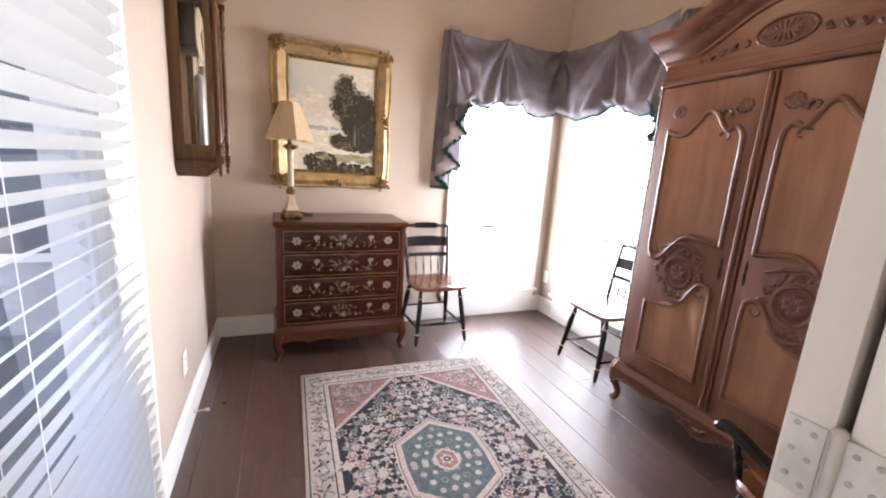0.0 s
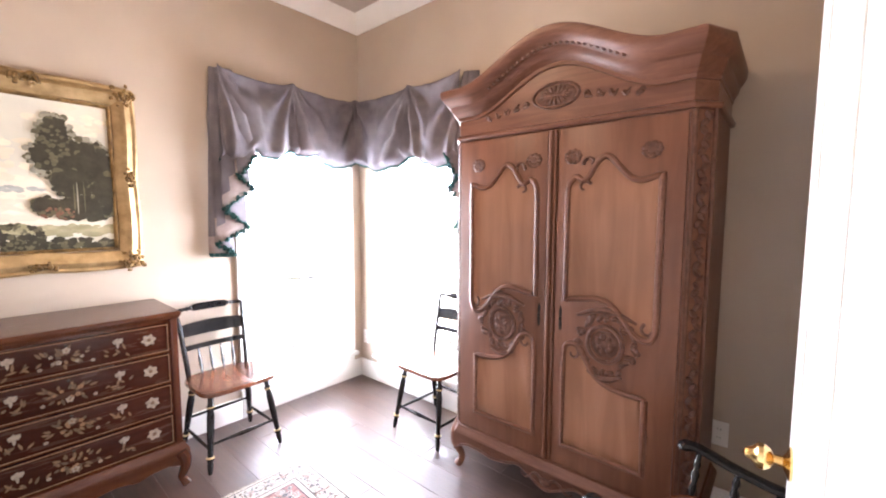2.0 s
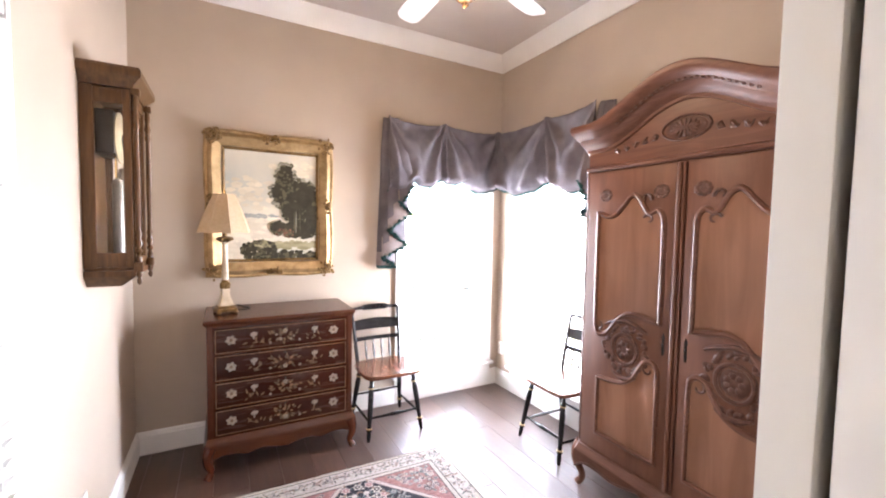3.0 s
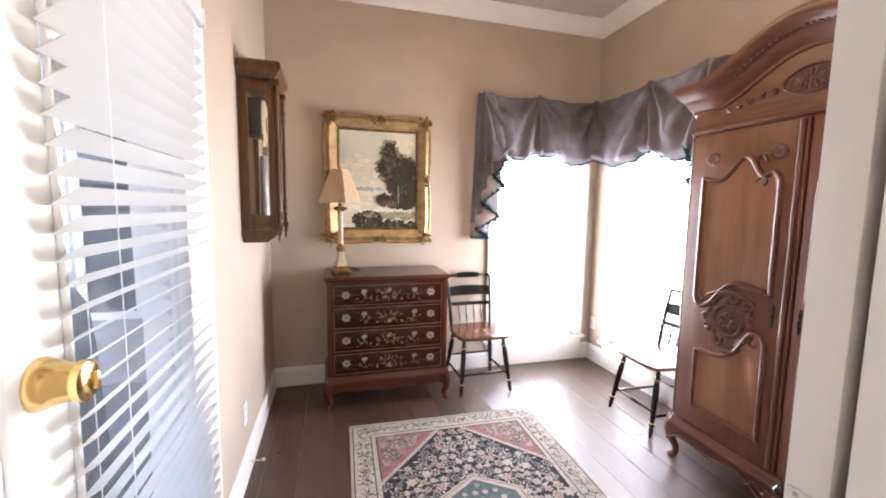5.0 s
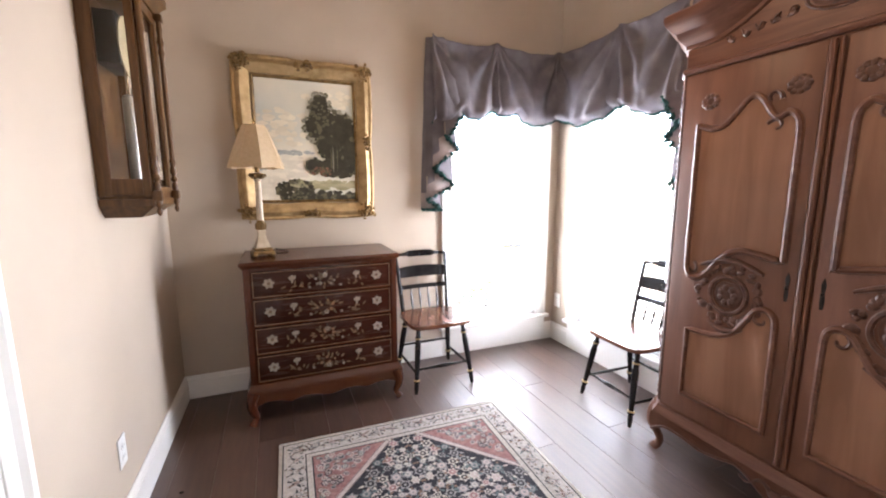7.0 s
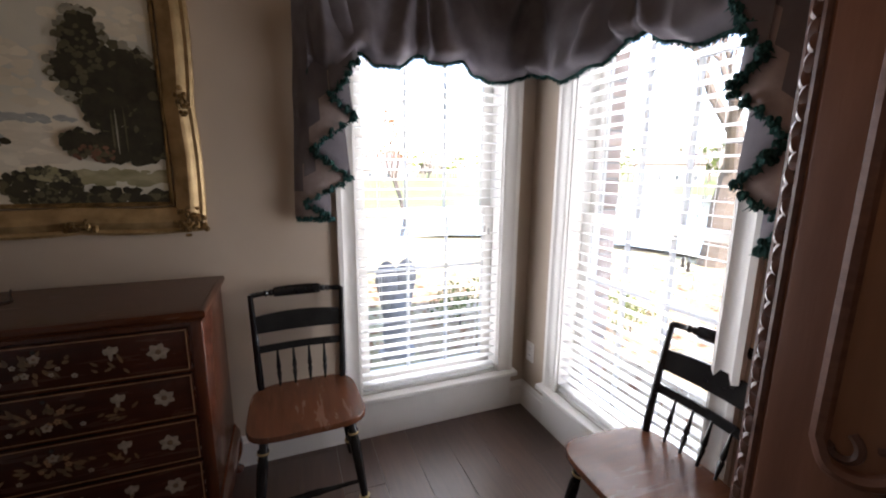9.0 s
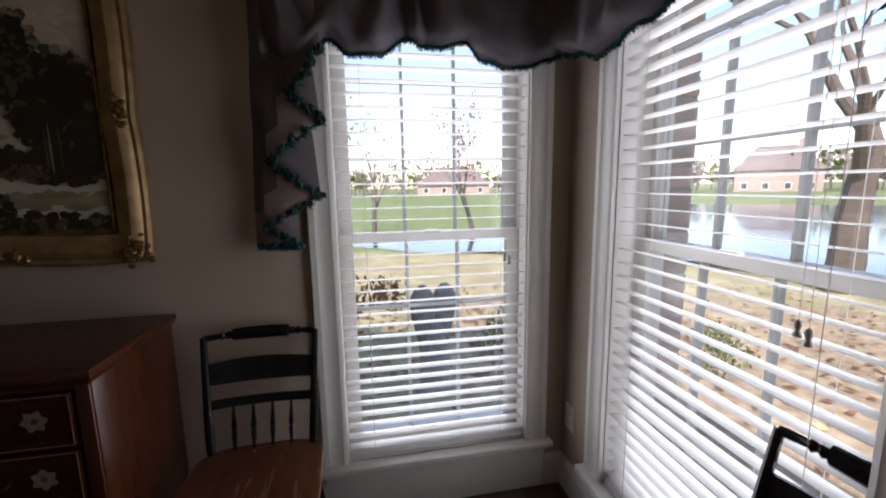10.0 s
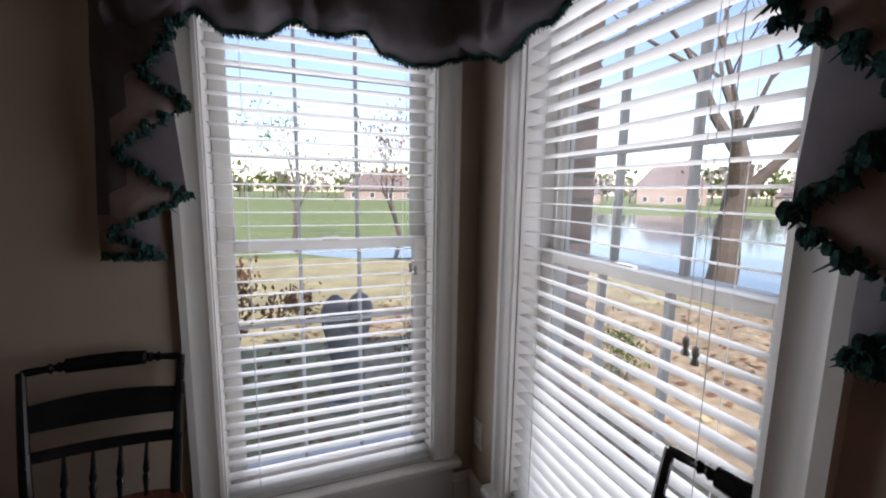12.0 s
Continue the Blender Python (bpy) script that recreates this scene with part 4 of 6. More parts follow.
COLP = [(0, 0.010), (0.03, 0.012), (0.05, 0.007), (0.07, 0.014), (0.09, 0.008), (0.12, 0.015), (0.15, 0.009), (0.18, 0.013), (0.20, 0.009), (0.5, 0.0105), (0.80, 0.009), (0.82, 0.013), (0.85, 0.009), (0.88, 0.014), (0.92, 0.009), (0.95, 0.012), (1, 0.010)]
for sx in (-1, 1):
    bm = B(); spindle(bm, (sx * (cw - 0.004), -cd - 0.016, 1.30), (sx * (cw - 0.004), -cd - 0.016, 2.0), COLP, 12)
    box(bm, sx * (cw - 0.004) - 0.017, sx * (cw - 0.004) + 0.017, -cd - 0.032, -cd, 1.262, 1.302, 0.003)
    box(bm, sx * (cw - 0.004) - 0.017, sx * (cw - 0.004) + 0.017, -cd - 0.032, -cd, 1.998, 2.026, 0.003)
    part("column", bm, CLOCKW, ck)
    bm = B(); box(bm, sx * cw - 0.0012, sx * cw + 0.0012, -cd + 0.02, -0.04, 1.34, 1.96)
    gp = part("pane", bm, GLASS, ck); gp.visible_shadow = False
bm = B(); box(bm, -cw + 0.03, cw - 0.03, -cd + 0.004, -cd + 0.007, 1.30, 1.99)
cdoor = part("pane", bm, GLASS, ck); cdoor.visible_shadow = False
bm = B()
sweep(bm, [(-cw + 0.012, 1.292), (-cw + 0.012, 2.0), (cw - 0.012, 2.0), (cw - 0.012, 1.292)], [(0, cd - 0.01), (0, cd + 0.004), (0.022, cd + 0.002), (0.024, cd - 0.01)], (1, 0, 0), (0, 0, 1), (0, -1, 0), closed=True)
part("door", bm, CLOCKW, ck)
bm = B(); lathe(bm, [(0.112, 0), (0.112, 0.004), (0.104, 0.006), (0.002, 0.006)], (0, -0.10, 1.84), 32, pose(0, 0, 0, 90))
dial = part("dial", bm, DIAL, ck)
bm = B()
for ang, ln in ((0.9, 0.06), (2.6, 0.085)):
    c, s = math.sin(ang), math.cos(ang)
    tube(bm, [(0, -0.108, 1.84), (ln * c, -0.108, 1.84 + ln * s)], [0.0035, 0.0012], 5)
part("clock_hand", bm, IRON, dial)
bm = B()
tube(bm, [(0, -0.085, 1.80), (0, -0.085, 1.44)], 0.0055, 6)
lathe(bm, [(0.050, 0), (0.050, 0.005), (0.030, 0.012), (0.002, 0.013)], (0, -0.080, 1.42), 24, pose(0, 0, 0, 90))
part("pendulum", bm, BRASS, ck, "brass pendulum")
for wx, zt in ((-0.062, 1.66), (0.062, 1.72)):
    bm = B(); lathe(bm, [(0.004, 1.335), (0.019, 1.340), (0.020, 1.350), (0.020, zt - 0.02), (0.017, zt - 0.008), (0.004, zt)], (wx, -0.10, 0), 16)
    tube(bm, [(wx, -0.10, zt - 0.004), (wx, -0.10, 1.90)], 0.0015, 5)
    part("weight", bm, PEWTER, ck, "grey metal clock weight")
bm = B(); box(bm, -0.105, 0.105, -0.10, -0.022, 1.76, 1.94, 0.004)
part("movement", bm, IRON, ck, "dark clock movement")
for sx in (-1, 1):
    bm = B(); lathe(bm, [(0.002, 1.205), (0.007, 1.212), (0.010, 1.224), (0.006, 1.236), (0.013, 1.248), (0.013, 1.262)], (sx * (cw - 0.004), -cd - 0.016, 0), 12)
    part("drop_finial", bm, CLOCKW, ck)

# ---- armoire: local x across the front (+x towards the hall), -y out of the front ----
AY = 1.58
arm = thing("armoire", "tall carved oak armoire with arched cornice and two doors", "armoire", pose(2.545, AY, 0, 0, 0, -90))
PLAN = [(-0.58, 0.485), (-0.58, 0.075), (-0.518, 0.0), (0.518, 0.0), (0.58, 0.075), (0.58, 0.485)]
bm = B()
loft(bm, [[(x, y, z) for x, y in PLAN] for z in (0.235, 1.80)])
part("body", bm, OAK, arm)
bm = B()
BM = [(0.0, 0.270), (0.008, 0.266), (0.014, 0.252), (0.024, 0.240), (0.028, 0.225), (0.0, 0.220)]
sweep(bm, PLAN, BM)
part("base_moulding", bm, OAKH, arm, sharp=25)
bm = B()    # scalloped apron
low = []
for i in range(49):
    u = -1 + 2 * i / 48
    z = 0.165 - 0.045 * math.exp(-(u / 0.13) ** 2) + 0.022 * math.exp(-((abs(u) - 0.27) / 0.09) ** 2) - 0.012 * math.exp(-((abs(u) - 0.55) / 0.10) ** 2) - 0.05 * max(0, (abs(u) - 0.82) / 0.18) ** 2
    low.append((u * 0.545, z))
prism(bm, [(-0.545, 0.225)] + low + [(0.545, 0.225)], -0.012, 0.014)
apron = part("apron", bm, OAKH, arm)
bm = B()
tube(bm, [(x, -0.014, z + 0.008) for x, z in low], 0.006, 6)
for sx in (-1, 1):
    tube(bm, [(sx * (0.02 + 0.11 * t / 10), -0.014, 0.172 + 0.02 * math.sin(t * 0.6)) for t in range(11)], [0.009 - 0.0006 * t for t in range(11)], 6)
blob(bm, (0, -0.014, 0.165), (0.03, 0.010, 0.022), 10)
part("carving", bm, CARVE, apron)
for sx in (-1, 1):
    for y, sy in ((0.05, -1), (0.44, 1)):
        bm = B()
        x = sx * 0.548
        pts = [(x - sx * 0.005, y, 0.235), (x + sx * 0.018, y + sy * 0.018, 0.19), (x + sx * 0.020, y + sy * 0.020, 0.13), (x - sx * 0.004, y - sy * 0.002, 0.065), (x - sx * 0.004, y + sy * 0.000, 0.025), (x + sx * 0.006, y + sy * 0.008, 0.010), (x + sx * 0.010, y + sy * 0.012, 0.0)]
        sp = smooth_path(pts, 4)
        tube(bm, sp, [0.046 - 0.028 * math.sin(min(1, i / 14) * math.pi / 2) + (0.008 * max(0, i - 17) / 7) for i in range(len(sp))], 10)
        blob(bm, (x + sx * 0.006, y + sy * 0.007, 0.016), (0.021, 0.021, 0.016), 10)
        part("foot", bm, OAK, arm)
# canted corners with carved drops
for sx in (-1, 1):
    a, b = Vector((sx * 0.518, 0.0, 0)), Vector((sx * 0.58, 0.075, 0))
    d = (b - a).normalized()
    nrm = Vector((d.y, -d.x, 0)) * (1 if sx > 0 else -1)
    if nrm.y > 0:
        nrm = -nrm
    bm = B()
    for p in (a + d * 0.008, b - d * 0.008):
        tube(bm, [p + nrm * 0.002 + Vector((0, 0, 0.285)), p + nrm * 0.002 + Vector((0, 0, 1.79))], 0.009, 8)
    mid = (a + b) / 2
    rnd = random.Random(3)
    for i in range(58):      # a twisted garland down the middle
        z = 0.31 + i * 0.0255
        o = 0.010 * math.sin(i * 1.9)
        q = Matrix.Rotation(0.6 * (1 if i % 2 else -1), 4, nrm)
        blob(bm, mid + d * o + nrm * 0.004 + Vector((0, 0, z)), (0.013, 0.011, 0.019), 6, m=q)
    part("corner_carving", bm, CARVE, arm, "carved garland on the canted corner")
# frieze and arched cornice
def arch(u):
    """Rise of the arch across the half width, u from -1 to 1."""
    v = min(1.0, abs(u) / 0.80)
    return 0.158 * (0.5 + 0.5 * math.cos(math.pi * v)) ** 0.9


def crown_path(off, z0, n=44):
    """Plan offset off round the front and sides, at height z0 plus the arch."""
    out = []
    k = off * 0.42
    left = [(-0.58 - off * 0.45, 0.485), (-0.58 - off * 0.45, 0.075 - k), (-0.518 - k, -off)]
    for x, y in left:
        out.append((x, y, z0))
    for i in range(1, n):
        u = -1 + 2 * i / n
        out.append((u * (0.518 + k), -off, z0 + arch(u)))
    for x, y in left[::-1]:
        out.append((-x, y, z0))
    return out


bm = B()   # frieze board with an arched top
box(bm, -0.52, 0.52, 0.03, 0.485, 1.79, 1.93)
lowp = [(x, y, 1.80) for x, y, z in crown_path(0.004, 1.90)]
highp = crown_path(0.004, 1.90)
loft(bm, [lowp, highp], closed=False)
part("frieze", bm, OAKH, arm)
CORN = [(0.004, 1.885), (0.014, 1.888), (0.016, 1.902), (0.030, 1.912), (0.050, 1.930), (0.056, 1.944), (0.060, 1.950), (0.084, 1.962), (0.106, 1.984), (0.112, 2.000), (0.112, 2.016), (0.104, 2.024), (0.0, 2.024)]
bm = B()
loft(bm, [crown_path(o, z) for o, z in CORN], closed=False)
top = crown_path(0.0, 2.024)
k = len(top)
vs = [bm.verts.new(p) for p in top]
for i in range(k // 2):
    if k - 2 - i > i + 1:
        bm.faces.new((vs[i], vs[i + 1], vs[k - 2 - i], vs[k - 1 - i]))
corn = part("cornice", bm, OAKH, arm, "arched moulded cornice", sharp=28)
bm = B()
for x, y, z in crown_path(0.070, 1.958)[3:-3]:
    if abs(x) < 0.30:
        blob(bm, (x, y - 0.004, z), (0.010, 0.008, 0.008), 6)
tagged(part("carving", bm, CARVE, corn), kind="stuff")
bm = B()   # waist moulding over the doors
sweep(bm, PLAN, [(o, u) for o, u in [(0.0, 1.785), (0.012, 1.787), (0.018, 1.797), (0.018, 1.806), (0.008, 1.812), (0.0, 1.814)]])
part("waist_moulding", bm, OAKH, arm, sharp=25)
bm = B()   # oval medallion of the frieze
M = 28
tube(bm, [(0.105 * math.cos(2 * math.pi * i / M), -0.006, 1.925 + 0.052 * math.sin(2 * math.pi * i / M)) for i in range(M + 1)], 0.006, 6)
blob(bm, (0, -0.002, 1.925), (0.098, 0.008, 0.047), 20)
rnd = random.Random(5)
for i in range(16):
    a = 2 * math.pi * i / 16
    q = Matrix.Rotation(-a, 4, 'Y')
    blob(bm, (0.045 * math.cos(a), -0.010, 1.925 + 0.022 * math.sin(a)), (0.022, 0.006, 0.007), 6, m=q)
part("medallion", bm, CARVE, arm, "carved oval medallion")
for sx in (-1, 1):
    bm = B()
    for j in range(5):
        pts = [(sx * (0.13 + 0.05 * j + 0.03 * t / 6), -0.005, 1.885 + 0.012 * math.sin(t * 0.9 + j) - 0.006 * j + 0.02) for t in range(7)]
        tube(bm, pts, [0.010, 0.009, 0.008, 0.007, 0.005, 0.004, 0.003], 6)
        blob(bm, (sx * (0.14 + 0.05 * j), -0.005, 1.90 - 0.006 * j), (0.016, 0.007, 0.010), 6)
    tagged(part("leaf_spray", bm, CARVE, arm), kind="stuff")


def scroll(bm, cx, cz, r, turn, start, y, n=18, rad=0.009):
    pts = [(cx + r * (1 - i / n * 0.8) * math.cos(start + turn * i / n * 4.6), y, cz + r * (1 - i / n * 0.8) * math.sin(start + turn * i / n * 4.6)) for i in range(n)]
    tube(bm, pts, [rad * (1 - 0.4 * i / n) for i in range(n)], 6)


def cab_door(x0, x1, s):
    """s = 1: the leaf whose hinges are at x1; -1: at x0. Panels are shaped, raised, with rolled mouldings."""
    z0, z1 = 0.285, 1.775
    d = B()
    box(d, x0 + 0.003, x1 - 0.003, -0.012, 0.004, z0, z1, 0.003)
    door = part("door", d, OAK, arm)
    w = x1 - x0
    mir = lambda f: (x0 + f * w) if s > 0 else (x1 - f * w)
    # f runs from the meeting stile (0) to the hinge (1)
    up_top = [(0.10, 1.46), (0.11, 1.535), (0.17, 1.570), (0.24, 1.555), (0.29, 1.575), (0.36, 1.630), (0.44, 1.645), (0.53, 1.600), (0.62, 1.555), (0.72, 1.545), (0.84, 1.565)]
    up_bot = [(0.84, 0.970), (0.80, 0.930), (0.72, 0.930), (0.65, 0.958), (0.58, 1.005), (0.50, 1.045), (0.40, 1.065), (0.28, 1.060), (0.10, 1.045)]
    lo_top = [(0.10, 0.76), (0.11, 0.830), (0.17, 0.855), (0.24, 0.845), (0.30, 0.800), (0.37, 0.745), (0.47, 0.710), (0.60, 0.695), (0.78, 0.690)]
    Y = -0.0125
    rolls = B()
    for topc, botc, nm in ((up_top, up_bot, "upper"), (lo_top, [(0.78, 0.385), (0.10, 0.385)], "lower")):
        loop = list(smooth_path([(mir(f), 0, z) for f, z in topc], 5)) + (list(smooth_path([(mir(f), 0, z) for f, z in botc], 5)) if len(botc) > 2 else [Vector((mir(f), 0, z)) for f, z in botc])
        cx = sum(p.x for p in loop) / len(loop); cz = sum(p.z for p in loop) / len(loop)
        bm = B()
        rings = []
        for k, yy in ((0.995, Y + 0.002), (0.97, Y - 0.001), (0.90, Y - 0.004), (0.88, Y - 0.0045)):
            rings.append([(cx + (p.x - cx) * k, yy, cz + (p.z - cz) * k) for p in loop])
        loft(bm, rings)
        part("panel", bm, OAKP, door, "pale raised oak panel")
        closed = [(p.x, Y - 0.002, p.z) for p in loop] + [(loop[0].x, Y - 0.002, loop[0].z)]
        tube(rolls, closed, 0.0125, 8)
        out = [(cx + (p.x - cx) * 1.045, Y - 0.001, cz + (p.z - cz) * 1.03) for p in loop]
        tube(rolls, out + out[:1], 0.0048, 6)
    part("panel_moulding", rolls, OAKH, door)
    c = B()
    mx, mz = mir(0.46), 0.880
    oval = [(mx + 0.070 * math.cos(2 * math.pi * i / 26), Y - 0.004, mz + 0.075 * math.sin(2 * math.pi * i / 26)) for i in range(27)]
    tube(c, oval, 0.0095, 7)
    blob(c, (mx, Y, mz), (0.055, 0.010, 0.060), 14)
    rnd = random.Random(11 if s > 0 else 12)
    for i in range(7):
        a = 2 * math.pi * i / 7
        blob(c, (mx + 0.028 * math.cos(a), Y - 0.009, mz + 0.030 * math.sin(a)), (0.014, 0.006, 0.014), 6)
    part("medallion", c, CARVE, door, "carved oval medallion")
    c = B()
    for i in range(40):
        a = 2 * math.pi * i / 40 + rnd.uniform(-0.1, 0.1)
        r = rnd.uniform(1.12, 1.5)
        blob(c, (mx + 0.085 * r * math.cos(a), Y - 0.002, mz + 0.085 * r * math.sin(a)), (rnd.uniform(0.010, 0.022), 0.008, rnd.uniform(0.008, 0.018)), 6, m=Matrix.Rotation(-a + 0.8, 4, 'Y'))
    tube(c, [(mx - 0.12 + 0.24 * t / 14, Y - 0.003, mz + 0.105 + 0.035 * math.sin(math.pi * t / 14)) for t in range(15)], [0.006 + 0.007 * math.sin(math.pi * t / 14) for t in range(15)], 7)
    tube(c, [(mx - 0.07 + 0.14 * t / 12, Y - 0.004, mz - 0.125 - 0.022 * math.sin(math.pi * t / 12)) for t in range(13)], [0.005 + 0.009 * math.sin(math.pi * t / 12) for t in range(13)], 7)
    tagged(part("carved_foliage", c, CARVE, door), kind="stuff")
    for f, z, tn, st_ in ((0.25, 1.525, 1, 0.4), (0.29, 1.625, -1, 3.4), (0.79, 0.965, 1, 2.0), (0.19, 0.815, -1, 1.0)):
        c = B()
        scroll(c, mir(f), z, 0.030, tn * s, st_ if s > 0 else math.pi - st_, Y - 0.004, rad=0.008)
        part("scroll", c, CARVE, door)
    for f, z, n in ((0.14, 1.655, 9), (0.76, 1.655, 9)):
        c = B()
        blob(c, (mir(f), Y, z), (0.024, 0.006, 0.020), 10)
        for i in range(n):
            a = 2 * math.pi * i / n
            blob(c, (mir(f) + 0.026 * math.cos(a), Y - 0.001, z + 0.022 * math.sin(a)), (0.014, 0.006, 0.012), 6)
        tagged(part("rosette", c, CARVE, door), kind="stuff")
    e = B()
    ex = mir(0.06)
    prism(e, [(ex - 0.004, 0.905), (ex + 0.004, 0.905), (ex + 0.007, 0.93), (ex + 0.004, 0.96), (ex + 0.007, 0.99), (ex, 1.012), (ex - 0.007, 0.99), (ex - 0.004, 0.96), (ex - 0.007, 0.93)], -0.0145, -0.0118)
    part("escutcheon", e, IRON, door, "dark iron lock plate")
    e = B(); blob(e, (ex, -0.018, 0.955), (0.005, 0.008, 0.007), 8)
    part("key_stub", e, IRON, door)


cab_door(-0.512, -0.022, -1)
cab_door(0.022, 0.512, 1)
bm = B()
tube(bm, [(-0.012, -0.012, 0.285), (-0.012, -0.012, 1.775)], 0.011, 8)
tube(bm, [(0.010, -0.010, 0.285), (0.010, -0.010, 1.775)], 0.007, 8)
part("meeting_stile", bm, OAK, arm)

# ---- spindle-back side chairs: local -y is the front, origin on the floor under the seat's middle ----
LEG = [(0, 0.009), (0.04, 0.012), (0.10, 0.0145), (0.16, 0.0125), (0.165, 0.017), (0.20, 0.0185), (0.215, 0.013), (0.5, 0.0175), (0.72, 0.0185), (0.80, 0.014), (0.815, 0.019), (0.85, 0.0195), (0.87, 0.014), (1, 0.015)]
RUNG = [(0, 0.007), (0.2, 0.008), (0.42, 0.011), (0.44, 0.014), (0.5, 0.012), (0.56, 0.014), (0.58, 0.011), (0.8, 0.008), (1, 0.007)]


def side_chair(label, m):
    ch = thing("side_chair", label, "chair", m, group="black side chairs by the windows")
    bm = B()
    n = 30
    def outline(k, z):
        pts = []
        for i in range(n):
            a = 2 * math.pi * i / n
            c, s = math.cos(a), math.sin(a)
            e = 0.42
            x = 0.202 * math.copysign(abs(c) ** e, c) * (1 - 0.06 * s) * k
            y = 0.192 * math.copysign(abs(s) ** e, s) * k - 0.008
            pts.append((x, y, z + 0.006 * max(0.0, s) ** 4 + 0.004 * abs(c) ** 3))
        return pts
    loft(bm, [outline(0.94, 0.412), outline(0.99, 0.418), outline(1.0, 0.430), outline(0.985, 0.440), outline(0.90, 0.441), outline(0.5, 0.434)])
    part("seat", bm, SEATW, ch, "reddish-brown wooden plank seat")
    tops, feet = [], []
    for sx, sy in ((-1, -1), (1, -1), (1, 1), (-1, 1)):
        t = Vector((sx * 0.145, sy * 0.125, 0.418)); f = Vector((sx * 0.188, sy * (0.195 if sy < 0 else 0.205), 0.0))
        bm = B(); spindle(bm, f, t, LEG, 12)
        lg = part("leg", bm, BLACK, ch, "black turned wooden leg")
        d = (t - f)
        for fr_ in (0.205, 0.83):
            bm = B(); p = f + d * fr_
            spindle(bm, p - d.normalized() * 0.004, p + d.normalized() * 0.004, [(0, 0.0196), (1, 0.0200)], 12)
            part("gold_band", bm, BAND, lg, "gold painted ring")
        tops.append(t); feet.append(f)
    def at(i, f):
        return feet[i] + (tops[i] - feet[i]) * f
    bm = B(); spindle(bm, at(0, 0.36), at(1, 0.36), RUNG, 10); part("front_stretcher", bm, BLACK, ch)
    bm = B(); spindle(bm, at(3, 0.46), at(2, 0.46), [(0, 0.007), (0.5, 0.010), (1, 0.007)], 8); part("back_stretcher", bm, BLACK, ch)
    for i, j in ((0, 3), (1, 2)):
        bm = B(); spindle(bm, at(i, 0.30), at(j, 0.30), [(0, 0.007), (0.5, 0.010), (1, 0.007)], 8); part("side_stretcher", bm, BLACK, ch)
    # back posts lean
    def post(sx, f):
        return Vector((sx * (0.158 + 0.020 * f), 0.155 + 0.095 * f ** 1.2, 0.43 + 0.405 * f))
    for sx in (-1, 1):
        bm = B()
        tube(bm, [post(sx, i / 8) for i in range(9)], [0.0125, 0.014, 0.0135, 0.013, 0.0125, 0.012, 0.0115, 0.011, 0.0105], 10)
        part("back_post", bm, BLACK, ch)

    def slat_piece(f0, f1, name, thick=0.009, bow=0.016):
        bm = B()
        rings = []
        for i in range(9):
            u = -1 + 2 * i / 8
            lo, hi = post(u, f0), post(u, f1)
            yb = bow * (1 - u * u)
            lo.x = post(1, f0).x * u; hi.x = post(1, f1).x * u
            k = 0.012 * (1 - u * u) if name == "back_slat" else 0
            rings.append([(lo.x, lo.y + yb - thick / 2, lo.z), (hi.x, hi.y + yb - thick / 2, hi.z + k), (hi.x, hi.y + yb + thick / 2, hi.z + k), (lo.x, lo.y + yb + thick / 2, lo.z)])
        loft(bm, rings)
        return part(name, bm, BLACK, ch)
    slat_piece(0.60, 0.77, "back_slat")
    slat_piece(0.40, 0.47, "lower_rail")
    bm = B()   # turned crest with a pillow
    pts, rs = [], []
    for u, r in ((-1, 0.010), (-0.9, 0.012), (-0.72, 0.010), (-0.68, 0.016), (-0.63, 0.009), (-0.58, 0.016), (-0.53, 0.012), (-0.50, 0.022), (-0.2, 0.024), (0.2, 0.024), (0.50, 0.022), (0.53, 0.012), (0.58, 0.016), (0.63, 0.009), (0.68, 0.016), (0.72, 0.010), (0.9, 0.012), (1, 0.010)):
        p = post(1, 0.99); p.x *= u; p.y += 0.016 * (1 - u * u); p.z += 0.006 * (1 - u * u)
        pts.append(p); rs.append(r)
    tube(bm, pts, rs, 12, flat=((0, 1, 0), 0.72))
    part("crest_rail", bm, BLACK, ch, "black turned crest rail")
    for i in range(4):
        u = -0.55 + 1.1 * i / 3
        a = Vector((0.16 * u, 0.158, 0.436)); b = post(1, 0.41); b.x *= u; b.y += 0.014 * (1 - u * u)
        bm = B(); spindle(bm, a, b, [(0, 0.0045), (0.2, 0.006), (0.40, 0.0095), (0.45, 0.006), (0.52, 0.0095), (0.75, 0.006), (1, 0.004)], 8)
        part("spindle", bm, BLACK, ch)
    return ch


side_chair("black spindle-back chair with brown plank seat, beside the dresser", pose(1.822, 3.295, 0, 0, 0, 1) @ Matrix.Diagonal((1.07, 1, 1, 1)))
ch2 = side_chair("black spindle-back chair with brown plank seat, beside the armoire", pose(2.800, 2.500, 0, 0, 0, -92) @ Matrix.Diagonal((1.05, 1, 1, 1)))

